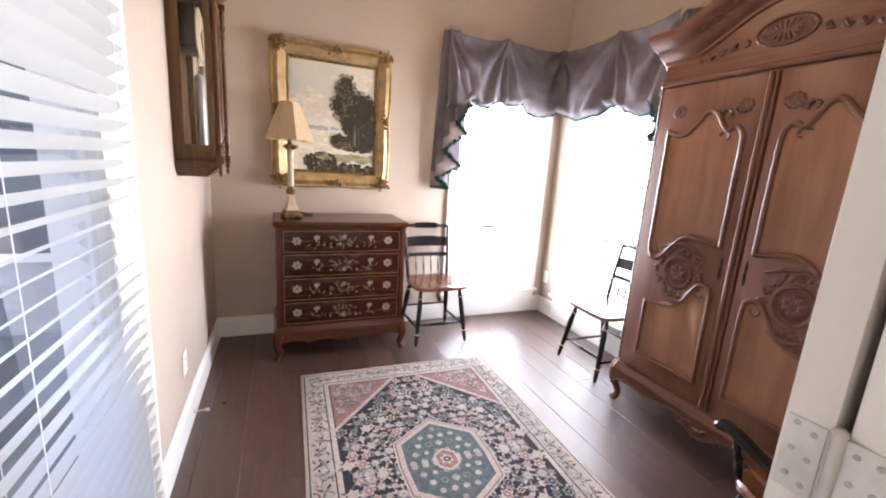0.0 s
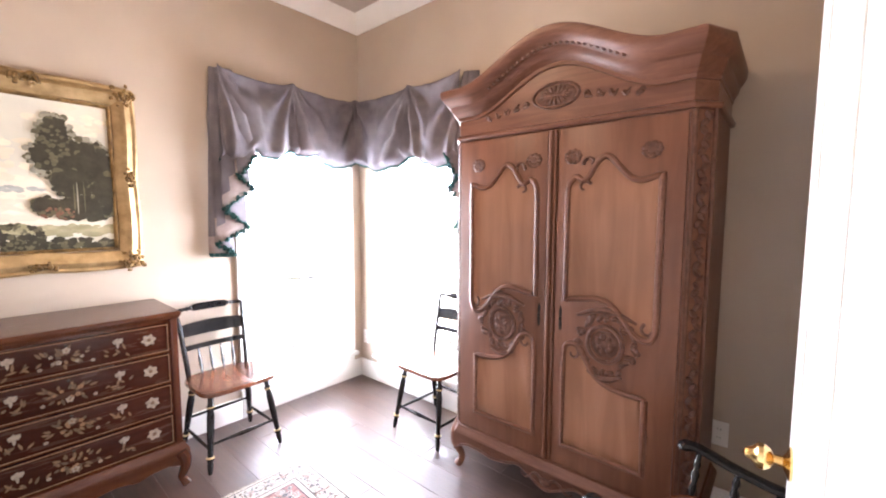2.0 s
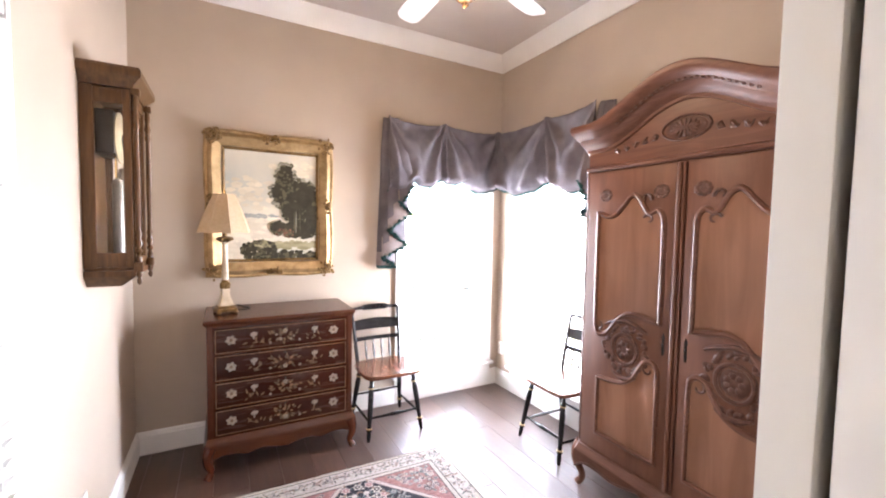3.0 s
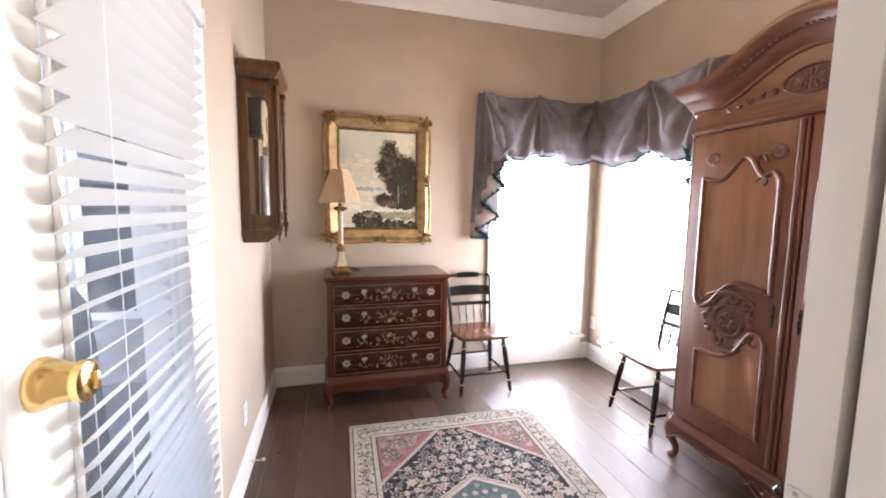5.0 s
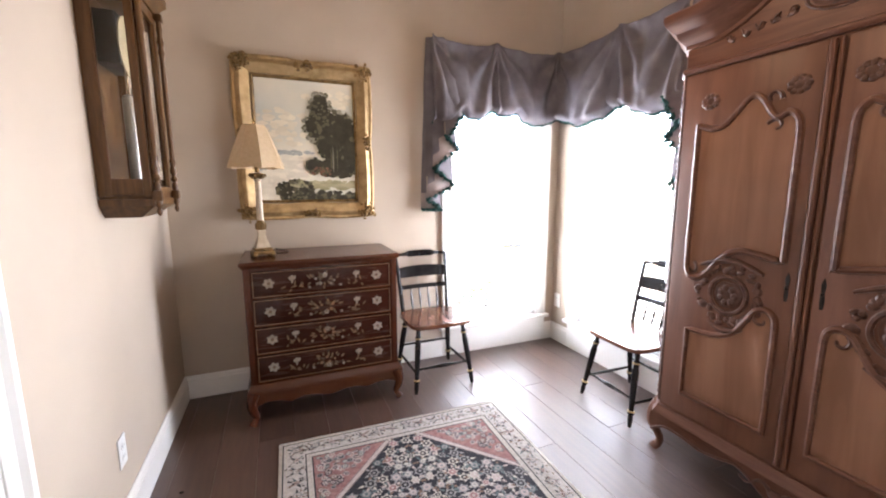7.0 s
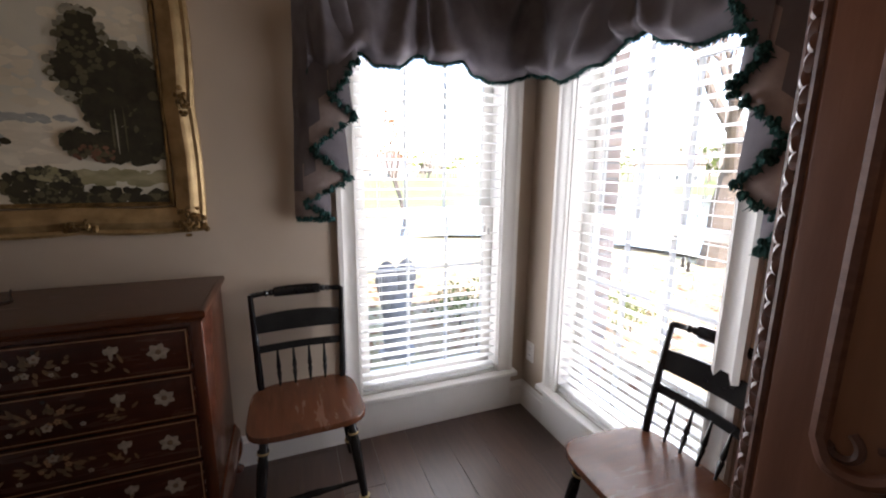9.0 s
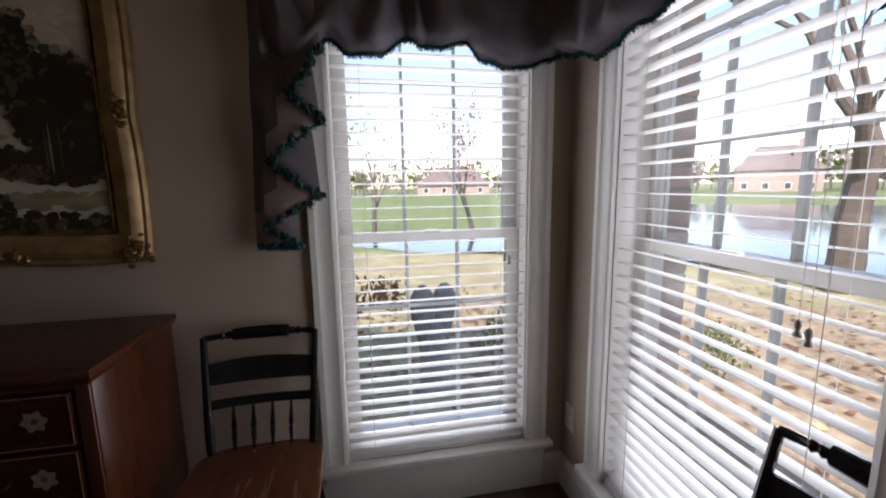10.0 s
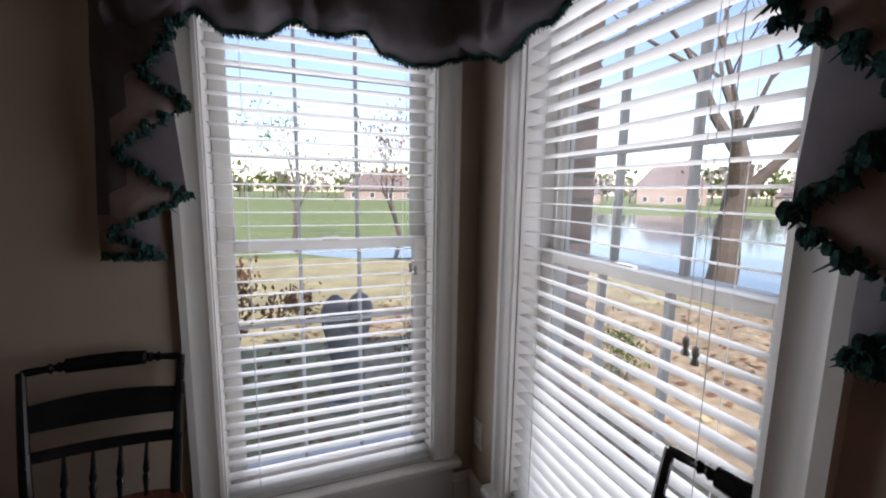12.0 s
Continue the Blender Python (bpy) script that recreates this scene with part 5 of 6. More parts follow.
# ---- armchair by the folded-back door ----
cap = thing("captains_chair", "black painted armchair with reddish-brown seat beside the armoire", "armchair", pose(2.181, 0.912, 0, 0, 0, 163) @ Matrix.Diagonal((1.12, 1.0, 1, 1)))
bm = B()
n = 30
def cap_out(k, z):
    pts = []
    for i in range(n):
        a = 2 * math.pi * i / n
        c, s = math.cos(a), math.sin(a)
        pts.append((0.225 * math.copysign(abs(c) ** 0.5, c) * k, 0.20 * math.copysign(abs(s) ** 0.5, s) * k, z))
    return pts
loft(bm, [cap_out(0.94, 0.405), cap_out(1.0, 0.415), cap_out(1.0, 0.432), cap_out(0.96, 0.442), cap_out(0.5, 0.434)])
part("seat", bm, SEATW, cap, "reddish-brown wooden seat")
for sx, sy in ((-1, -1), (1, -1), (1, 1), (-1, 1)):
    bm = B(); spindle(bm, (sx * 0.215, sy * 0.20, 0), (sx * 0.165, sy * 0.14, 0.41), LEG, 12)
    part("leg", bm, BLACK, cap)
for sx in (-1, 1):
    bm = B()
    pts = smooth_path([(sx * 0.235, -0.19, 0.588), (sx * 0.238, -0.15, 0.594), (sx * 0.238, -0.05, 0.580), (sx * 0.232, 0.06, 0.578), (sx * 0.205, 0.155, 0.600), (sx * 0.12, 0.215, 0.625), (0, 0.232, 0.635)], 5)
    tube(bm, pts, [0.026] * 3 + [0.022] * (len(pts) - 3), 10, flat=((0, 0, 1), 0.62))
    blob(bm, (sx * 0.235, -0.195, 0.586), (0.030, 0.024, 0.018), 10)
    part("arm", bm, BLACK, cap, "black curved wooden arm")
    for y in (-0.15, -0.03, 0.08):
        bm = B(); spindle(bm, (sx * 0.198, y, 0.435), (sx * 0.234, y, 0.582), [(0, 0.008), (0.2, 0.012), (0.3, 0.008), (0.5, 0.014), (0.62, 0.008), (0.72, 0.012), (0.85, 0.008), (1, 0.009)], 10)
        part("arm_post", bm, BLACK, cap)
bm = B()
loft(bm, [[(0.200 * u, 0.140 + 0.085 * (1 - u * u) ** 0.7 + dy, z + (0.03 * (1 - u * u) if z > 0.65 else 0)) for dy, z in ((-0.010, 0.61), (-0.004, 0.70), (0.012, 0.70), (0.012, 0.61))] for u in [-1 + i / 7 for i in range(15)]])
part("back_crest", bm, BLACK, cap, "glossy black curved crest")
for i in range(5):
    u = -0.6 + 0.3 * i
    bm = B(); spindle(bm, (0.165 * u, 0.168, 0.436), (0.20 * u, 0.150 + 0.085 * (1 - u * u), 0.62), [(0, 0.006), (0.4, 0.010), (0.6, 0.007), (1, 0.005)], 8)
    part("spindle", bm, BLACK, cap)

# ---- corner valance over both windows ----
S1, S2 = 1.06, 2.16
PIN = [0.0, 0.50, 1.06, 1.68, 2.16]
HEM = [(0.0, 1.76), (0.10, 1.75), (0.214, 1.842), (0.28, 1.803), (0.36, 1.800), (0.479, 1.862), (0.53, 1.84), (0.60, 1.84), (0.683, 1.862), (0.75, 1.80), (0.83, 1.78), (0.92, 1.79), (0.985, 1.81), (1.06, 1.835), (1.20, 1.80), (1.33, 1.754), (1.45, 1.765), (1.54, 1.774), (1.69, 1.825), (1.77, 1.836), (1.80, 1.80), (1.856, 1.771), (1.957, 1.739), (2.04, 1.748), (2.16, 1.80)]


def plan_at(s):
    """Place and inward direction on the valance's line, s metres from its left end."""
    k = min(1, max(0, (s - (S1 - 0.09)) / 0.18))
    k = k * k * (3 - 2 * k)
    a = Vector((1.905 + min(s, S1 + 0.01), 3.535)) if s < S1 else Vector((2.975, 3.525 - (s - S1)))
    n = Vector((-k, -(1 - k))).normalized()
    return a, n


def hem_at(s):
    for (a, za), (b, zb) in zip(HEM, HEM[1:]):
        if a <= s <= b:
            t = (s - a) / (b - a)
            return za + (zb - za) * t * t * (3 - 2 * t)
    return HEM[-1][1]


NS, NV = 360, 40


def swag_depth(s, f, v):
    """How far the cloth stands off the wall: folds fan out from the two pins of a swag."""
    side = min(f, 1 - f)
    ang = math.atan2(v * 1.15 + 0.02, side * 2.0 + 0.02) + 0.10 * noise.noise(Vector((s * 3.1, v * 2.0, 7.0)))
    reach = math.hypot(v, side * 1.6)
    k = min(1, side * 6)
    fan = 0.026 * math.cos(ang * 10.5 + 1.3 * math.sin(s * 5)) * min(1, reach * 2.2) * (1 - 0.75 * (2 * side) ** 3)
    flute = 0.022 * math.cos(side * 46) * math.exp(-(side / 0.10) ** 2) * (0.35 + 0.65 * v)
    belly = 0.028 + 0.062 * math.sin(math.pi * f) ** 0.8 * min(1, v * 1.5) ** 1.2 + 0.030 * (1 - k) * v
    puff = 0.022 * math.exp(-((v - 0.90) / 0.10) ** 2) * (0.6 + 0.4 * math.sin(s * 38))
    crease = 0.010 * noise.noise(Vector((s * 8, v * 4, 1.0))) + 0.004 * noise.noise(Vector((s * 22, v * 10, 4.0)))
    return max(0.008, belly + fan + flute + puff + crease - 0.07 * max(0, (v - 0.93) / 0.07) ** 2)


grid = []
for i in range(NS + 1):
    s = S2 * i / NS
    for p, q in zip(PIN, PIN[1:]):
        if p <= s <= q + 1e-9:
            f = (s - p) / (q - p)
    near = min(abs(s - p) for p in PIN)
    top = 2.312 + 0.022 * math.exp(-(near / 0.05) ** 2) - 0.016 * math.sin(math.pi * f) + 0.004 * noise.noise(Vector((s * 20, 0, 9)))
    low = hem_at(s)
    a, n = plan_at(s)
    col = []
    for j in range(NV + 1):
        v = j / NV
        q = a + n * swag_depth(s, f, v)
        col.append((q.x, q.y, top + (low - top) * v - 0.012 * math.sin(math.pi * v) * math.sin(math.pi * f)))
    grid.append(col)
val = thing("window_valance", "taupe satin swagged valance with teal fringe over both windows", "valance")
bm = B()
loft(bm, grid, closed=False, caps=False)
fab = part("fabric", bm, VAL, val, sharp=80, fix=False)
sol = fab.modifiers.new("thickness", 'SOLIDIFY'); sol.thickness = 0.004
bm = B()
rnd = random.Random(2)
hemline = [Vector(c[-1]) for c in grid]
tube(bm, hemline, [0.0075 * rnd.uniform(0.7, 1.3) for _ in hemline], 6)
for i in range(0, len(hemline) - 1):
    for q in range(4):
        p = hemline[i].lerp(hemline[i + 1], rnd.random())
        e = p + Vector((rnd.uniform(-0.006, 0.006), rnd.uniform(-0.008, 0.008), -rnd.uniform(0.010, 0.020)))
        tube(bm, [p, e], [0.0022, 0.0008], 4)
part("fringe", bm, FRINGE, val, "teal brush fringe", fix=False)

def jabot(o, along, out, k, label):
    """A cascading tail: o is its outer top corner, along points to the window, out into the room."""
    o, along, out = Vector(o), Vector(along), Vector(out)
    C = [0.0, 0.15, 0.04, 0.235, 0.07, 0.250, 0.16, 0.27]
    Z = [1.155, 1.150, 1.222, 1.335, 1.443, 1.580, 1.66, 1.80]
    T = [0.05, 0.08, 0.075, 0.11, 0.10, 0.135, 0.13, 0.17]
    rings = []
    for c, z, t, d in zip(C, Z, T, [0.015 + 0.017 * i for i in range(8)]):
        col = []
        for j in range(21):
            v = j / 20
            w = 0.006 * noise.noise(Vector((c * 30, v * 6, z)))
            p = o + along * ((t + (c - t) * v ** 0.8) * k + w) + out * (d * (0.35 + 0.65 * v) + 0.010 * noise.noise(Vector((c * 11, v * 5, 2 + z))))
            p.z = 2.325 + (z - 2.325) * v
            col.append(p)
        rings.append(col)
    fine = []
    for a, b in zip(rings, rings[1:]):
        for q in range(4):
            t = q / 4
            e = t * t * (3 - 2 * t)
            fine.append([x.lerp(y, t) + out * 0.010 * math.sin(math.pi * t) for x, y in zip(a, b)])
    fine.append(rings[-1])
    bm = B()
    vs = [[bm.verts.new(p) for p in r] for r in fine]
    for i in range(len(vs) - 1):
        for j in range(20):
            f = bm.faces.new((vs[i][j], vs[i + 1][j], vs[i + 1][j + 1], vs[i][j + 1]))
            f.material_index = 1 if i // 4 in (0, 2, 4) and j >= 18 - 2 * (i % 4) else 0
    tail = part("tail", bm, [VAL, VALIN], val, label, sharp=80, fix=False)
    m = tail.modifiers.new("thickness", 'SOLIDIFY'); m.thickness = 0.003
    bm = B()
    rnd = random.Random(int(k * 100))
    hem = [r[-1] + out * 0.008 * math.sin(i * 2.1) + along * 0.007 * math.sin(i * 1.3) for i, r in enumerate(fine)]
    for i in range(len(hem) - 1):
        for q in range(14):
            ph_ = (i * 14 + q) * 0.55
            p = hem[i].lerp(hem[i + 1], q / 14) + out * 0.014 * math.sin(ph_) + along * 0.010 * math.cos(ph_ * 0.7 + i)
            blob(bm, p + Vector((rnd.uniform(-0.006, 0.006), rnd.uniform(-0.006, 0.006), rnd.uniform(-0.008, 0.006))), (rnd.uniform(0.004, 0.010), rnd.uniform(0.004, 0.010), rnd.uniform(0.006, 0.013)), 5)
            e = p + along * rnd.uniform(-0.014, 0.016) + out * rnd.uniform(-0.008, 0.012) + Vector((0, 0, -rnd.uniform(0.006, 0.018)))
            tube(bm, [p, e], [0.004, 0.001], 4)
            e = p + along * rnd.uniform(-0.022, 0.022) + out * rnd.uniform(-0.012, 0.018) + Vector((0, 0, -rnd.uniform(-0.006, 0.022)))
            tube(bm, [p, e], [0.0025, 0.0006], 4)
    part("fringe", bm, FRINGE, tail, "teal brush fringe", fix=False)


jabot((1.83, 3.575, 0), (1, 0, 0), (0, -1, 0), 1.0, "hanging cascade with rose lining")
jabot((3.025, 2.285, 0), (0, 1, 0), (-1, 0, 0), 0.80, "hanging cascade with rose lining")

# ---- rug: local x across, +y to the far end ----
RW, RL = 0.61, 0.92
rug = thing("area_rug", "navy, rose and cream floral oriental rug on the wood floor", "rug", pose(1.395, 2.852 - RL, 0.0, 0, 0, -1.6))
bm = B()
nx, ny = 30, 46
vs = []
for j in range(ny + 1):
    row = []
    for i in range(nx + 1):
        x, y = -RW + 2 * RW * i / nx, -RL + 2 * RL * j / ny
        edge_ = min(RW - abs(x), RL - abs(y))
        row.append((x + (0.006 * noise.noise(Vector((0, y * 4, 3))) if i in (0, nx) else 0), y + (0.006 * noise.noise(Vector((x * 4, 0, 5))) if j in (0, ny) else 0), (0.0075 if edge_ > 0.004 else 0.005)))
    vs.append([bm.verts.new(p) for p in row])
for j in range(ny):
    for i in range(nx):
        bm.faces.new((vs[j][i], vs[j][i + 1], vs[j + 1][i + 1], vs[j + 1][i]))
lo = [bm.verts.new((x, y, 0.0005)) for x, y in ((-RW, -RL), (RW, -RL), (RW, RL), (-RW, RL))]
bm.faces.new(lo[::-1])
for e, (a, b) in zip((vs[0], [r[-1] for r in vs], vs[-1][::-1], [r[0] for r in vs][::-1]), ((0, 1), (1, 2), (2, 3), (3, 0))):
    bm.faces.new([lo[a], lo[b]] + e[::-1])
pile = part("rug_body", bm, RUG_EDGE, rug, fix=False)
bm = B()
RM = [RUG_BORDER, RUG_NAVY, RUG_ROSE, RUG_PINK, RUG_TEAL, RUG_GREY, RUG_CREAM, RUG_BROWN]
lvl = [0.0078]


def patch(pts, mi, up=0.00003):
    lvl[0] += up
    polyface(bm, [(x, y, lvl[0]) for x, y in pts], mi)


def ringp(w0, l0, w1, l1, mi):
    lvl[0] += 0.0001
    z = lvl[0]
    o = [(-w0, -l0), (w0, -l0), (w0, l0), (-w0, l0)]; q = [(-w1, -l1), (w1, -l1), (w1, l1), (-w1, l1)]
    for i in range(4):
        j = (i + 1) % 4
        polyface(bm, [(*o[i], z), (*o[j], z), (*q[j], z), (*q[i], z)], mi)


ringp(RW - 0.012, RL - 0.016, RW - 0.150, RL - 0.160, 0)
ringp(RW - 0.014, RL - 0.018, RW - 0.020, RL - 0.024, 1)
ringp(RW - 0.030, RL - 0.034, RW - 0.036, RL - 0.040, 6)
ringp(RW - 0.118, RL - 0.124, RW - 0.124, RL - 0.130, 1)
ringp(RW - 0.126, RL - 0.132, RW - 0.146, RL - 0.152, 6)
ringp(RW - 0.148, RL - 0.154, RW - 0.154, RL - 0.160, 1)
fw, fl = RW - 0.154, RL - 0.160
patch([(-fw, -fl), (fw, -fl), (fw, fl), (-fw, fl)], 2, 0.0001)
hexa = [(-0.06, fl), (-fw, fl - 0.43), (-fw, -fl + 0.43), (-0.06, -fl), (0.06, -fl), (fw, -fl + 0.43), (fw, fl - 0.43), (0.06, fl)]


def shrink(poly, k, kl):
    return [(x * k, y * kl) for x, y in poly]


# pale bands between the corners and the field
for sx in (-1, 1):
    for sy in (-1, 1):
        a, b = Vector((sx * 0.06, sy * fl)), Vector((sx * fw, sy * (fl - 0.43)))
        d = (b - a).normalized(); n = Vector((-d.y, d.x)) * (sx * sy)
        for o0, o1, mi in ((0.0, 0.058, 3), (0.004, 0.009, 1), (0.024, 0.032, 6), (0.049, 0.054, 1)):
            q = [a + n * o0, b + n * o0, b + n * o1, a + n * o1]
            q = [(min(fw, max(-fw, p.x)), min(fl, max(-fl, p.y))) for p in q]
            patch(q if sx * sy < 0 else q[::-1], mi, 0.0001)
patch(hexa, 1, 0.0001)


def bloom(x, y, r, c1, c2, seed, petals=6):
    rnd = random.Random(seed)
    a0 = rnd.uniform(0, 6)
    n = petals * 3
    patch([(x + r * (0.78 + 0.22 * math.cos(petals * (2 * math.pi * i / n))) * math.cos(a0 + 2 * math.pi * i / n), y + r * (0.78 + 0.22 * math.cos(petals * (2 * math.pi * i / n))) * math.sin(a0 + 2 * math.pi * i / n)) for i in range(n)], c1, 0.0000012)
    patch([(x + r * 0.52 * math.cos(a0 + 2 * math.pi * i / 8), y + r * 0.52 * math.sin(a0 + 2 * math.pi * i / 8)) for i in range(8)], c2, 0.0000012)
    patch([(x + r * 0.24 * math.cos(a0 + 2 * math.pi * i / 6), y + r * 0.24 * math.sin(a0 + 2 * math.pi * i / 6)) for i in range(6)], c1, 0.0000012)


def twig(x, y, ln, w, ang, mi):
    c, s = math.cos(ang), math.sin(ang)
    patch([(x + p * c - q * s, y + p * s + q * c) for p, q in ((0, 0), (ln * 0.3, -w), (ln, 0), (ln * 0.3, w))], mi, 0.0000012)


rnd = random.Random(31)
def inside_hex(x, y):
    return abs(x) < fw - 0.02 and abs(y) < fl - 0.02 and (fl - abs(y)) > 0.035 + (abs(x) - 0.06) * 0.43 / (fw - 0.06) if abs(x) > 0.06 else abs(y) < fl - 0.04
# field: four-fold, set out on a jittered lattice
step = 0.058
for j in range(0, 14):
    for i in range(0, 9):
        x = (i + (0.5 if j % 2 else 0)) * step + rnd.uniform(-0.008, 0.008)
        y = (j + 0.3) * step + rnd.uniform(-0.008, 0.008)
        r = rnd.choice((0.027, 0.031, 0.022, 0.034))
        c1, c2 = rnd.choice(((5, 1), (6, 3), (5, 6), (3, 2), (6, 1), (4, 5), (5, 3)))
        t = [(rnd.uniform(0.02, 0.035), rnd.uniform(0, 6.28), rnd.choice((5, 3, 7, 4, 6))) for _ in range(4)]
        for sx in ((-1, 1) if x > 0.012 else (1,)):
            for sy in (-1, 1):
                if inside_hex(x, y):
                    for ln, an, mi in t:
                        ca, sa = math.cos(an) * sx, math.sin(an) * sy
                        twig(sx * x + ca * r * 0.8, sy * y + sa * r * 0.8, ln, 0.0075, math.atan2(sa, ca), mi)
                    bloom(sx * x, sy * y, r, c1, c2, i * 31 + j)
# corners
for k in range(240):
    x, y = rnd.uniform(0.1, fw - 0.02), fl - rnd.uniform(0.02, 0.36)
    a = Vector((0.06, fl)); b = Vector((fw, fl - 0.43)); d = (b - a).normalized()
    if (Vector((x, y)) - a).dot(Vector((-d.y, d.x))) > 0.065:
        c1, c2, r = rnd.choice(((4, 6), (1, 3), (6, 2), (7, 3), (5, 1), (3, 1))) + (rnd.uniform(0.012, 0.024),)
        for sx in (-1, 1):
            for sy in (-1, 1):
                bloom(sx * x, sy * y, r, c1, c2, k)
# border meander
for side in range(4):
    L_ = RL if side % 2 else RW
    n = int(2 * (L_ - 0.05) / 0.078)
    for k in range(n):
        t = -L_ + 0.09 + k * (2 * (L_ - 0.09) / (n - 1))
        off = (RW if side % 2 else RL) - 0.077
        p = [(t, off), (off, t), (t, -off), (-off, t)][side]
        ang = rnd.uniform(0, 6.28)
        for q in range(4):
            twig(p[0], p[1], 0.046, 0.0075, ang + q * 1.57 + 0.4, rnd.choice((7, 5, 4, 1)))
        bloom(p[0], p[1], 0.026 if k % 2 else 0.018, *((5, 6) if k % 2 else (3, 7)), k)
        for q in range(14):
            dx, dy = rnd.uniform(-0.04, 0.04), rnd.uniform(-0.032, 0.032)
            twig(p[0] + dx, p[1] + dy, 0.018, 0.005, rnd.uniform(0, 6.28), rnd.choice((7, 6, 1, 5)))
# medallion
dia = [(0.0, 0.305), (-0.215, 0.165), (-0.225, 0.0), (-0.215, -0.165), (0.0, -0.305), (0.215, -0.165), (0.225, 0.0), (0.215, 0.165)]
lvl[0] += 0.0002
patch(dia, 6, 0.0001); patch(shrink(dia, 0.965, 0.972), 7, 0.0001); patch(shrink(dia, 0.94, 0.952), 3, 0.0001); patch(shrink(dia, 0.86, 0.885), 6, 0.0001); patch(shrink(dia, 0.835, 0.865), 4, 0.0001)
for j in range(0, 8):
    for i in range(0, 6):
        x, y = (i + (0.5 if j % 2 else 0)) * 0.052, (j + 0.2) * 0.052
        if abs(x) < 0.165 and abs(x) * 0.72 + abs(y) < 0.225:
            c = rnd.choice(((6, 5), (5, 1), (3, 7), (6, 3), (5, 6)))
            r = rnd.uniform(0.014, 0.022)
            for sx in ((-1, 1) if x > 0.01 else (1,)):
                for sy in (-1, 1):
                    bloom(sx * x, sy * y, r, *c, i * 7 + j)
patch(shrink(dia, 0.24, 0.24), 6, 0.0001); patch(shrink(dia, 0.20, 0.20), 2, 0.0001); bloom(0, 0, 0.035, 6, 1, 5)
part("woven_pattern", bm, RM, pile, fix=False)
for sy in (-1, 1):
    bm = B()
    for i in range(260):
        x = -RW + 0.006 + (2 * RW - 0.012) * i / 259
        y = sy * RL
        ln = rnd.uniform(0.006, 0.018)
        tube(bm, [(x, y - sy * 0.004, 0.004), (x + rnd.uniform(-0.004, 0.004), y + sy * ln, 0.0016)], [0.0016, 0.001], 4)
    tagged(part("fringe", bm, RUG_EDGE, rug, "short cream fringe", fix=False), kind="stuff")

# ---- ceiling fan with a lit amber bowl ----
FX, FY = 1.71, 2.08
fan = thing("ceiling_fan", "white-bladed ceiling fan with lit amber glass bowl, on the ceiling", "ceiling fan", pose(FX, FY, 0, 0, 0, 19))
bm = B()
lathe(bm, [(0.07, ZC - 0.002), (0.07, ZC - 0.03), (0.03, ZC - 0.06), (0.014, ZC - 0.065), (0.014, 2.79), (0.05, 2.785), (0.105, 2.765), (0.125, 2.72), (0.12, 2.665), (0.09, 2.64), (0.05, 2.632)], seg=28)
part("motor", bm, BRONZE, fan)
for i in range(5):
    q = pose(0, 0, 2.655, 0, 0, i * 72)
    bm = B()
    blade = [(0.19, -0.045), (0.24, -0.056), (0.52, -0.066), (0.60, -0.062), (0.635, -0.040), (0.64, 0), (0.635, 0.040), (0.60, 0.062), (0.52, 0.066), (0.24, 0.056), (0.19, 0.045)]
    t = Matrix.Rotation(radians(11), 4, 'X')
    loft(bm, [[q @ (t @ Vector((x, y, z))) for x, y in blade] for z in (-0.004, 0.004)])
    bl_ = part("blade", bm, FANW, fan, "pale white fan blade")
    bm = B()
    for w in (-1, 1):
        tube(bm, [q @ Vector(p) for p in ((0.09, 0.0, 0.0), (0.14, w * 0.03, -0.008), (0.19, w * 0.034, -0.008), (0.24, w * 0.012, -0.010))], 0.007, 6)
    part("blade_iron", bm, BRONZE, bl_)
bm = B()
lathe(bm, [(0.135, 2.615), (0.140, 2.60), (0.128, 2.56), (0.095, 2.520), (0.050, 2.498), (0.012, 2.494)], seg=28)
bowl = part("glass_bowl", bm, AMBER, fan, "lit amber glass bowl")
bm = B()
for i in range(10):
    a = 2 * math.pi * i / 10
    tube(bm, [(r * math.cos(a), r * math.sin(a), z) for r, z in ((0.139, 2.618), (0.143, 2.60), (0.131, 2.56), (0.098, 2.518), (0.052, 2.496))], 0.004, 5)
tube(bm, [(0.140 * math.cos(2 * math.pi * i / 28), 0.140 * math.sin(2 * math.pi * i / 28), 2.612) for i in range(29)], 0.007, 6)
for i in range(5):
    a = 2 * math.pi * (i + 0.5) / 5
    tube(bm, [(r * math.cos(a), r * math.sin(a), z) for r, z in ((0.06, 2.64), (0.12, 2.635), (0.165, 2.60), (0.185, 2.56), (0.168, 2.535), (0.148, 2.55), (0.155, 2.575))], 0.009, 6)
part("scroll_cage", bm, BRONZE, fan, "bronze scrolled cage")
bm = B()
lathe(bm, [(0.050, 2.502), (0.056, 2.492), (0.050, 2.478), (0.030, 2.462), (0.014, 2.456), (0.008, 2.444), (0.010, 2.438), (0.003, 2.430)], seg=18)
part("finial", bm, BRONZE, fan)
for i in range(3):
    a = 2 * math.pi * i / 3 + 0.5
    bm = B(); blob(bm, (0.152 * math.cos(a), 0.152 * math.sin(a), 2.60), (0.017, 0.017, 0.026), 10)
    part("bulb", bm, BULB, bowl)
fl_ = new("fan_light", bpy.data.lights.new("fan_light", 'POINT'))
fl_.data.energy, fl_.data.color, fl_.data.shadow_soft_size = 0.5, (1.0, 0.74, 0.45), 0.12
fl_.location = (FX, FY, 2.37)

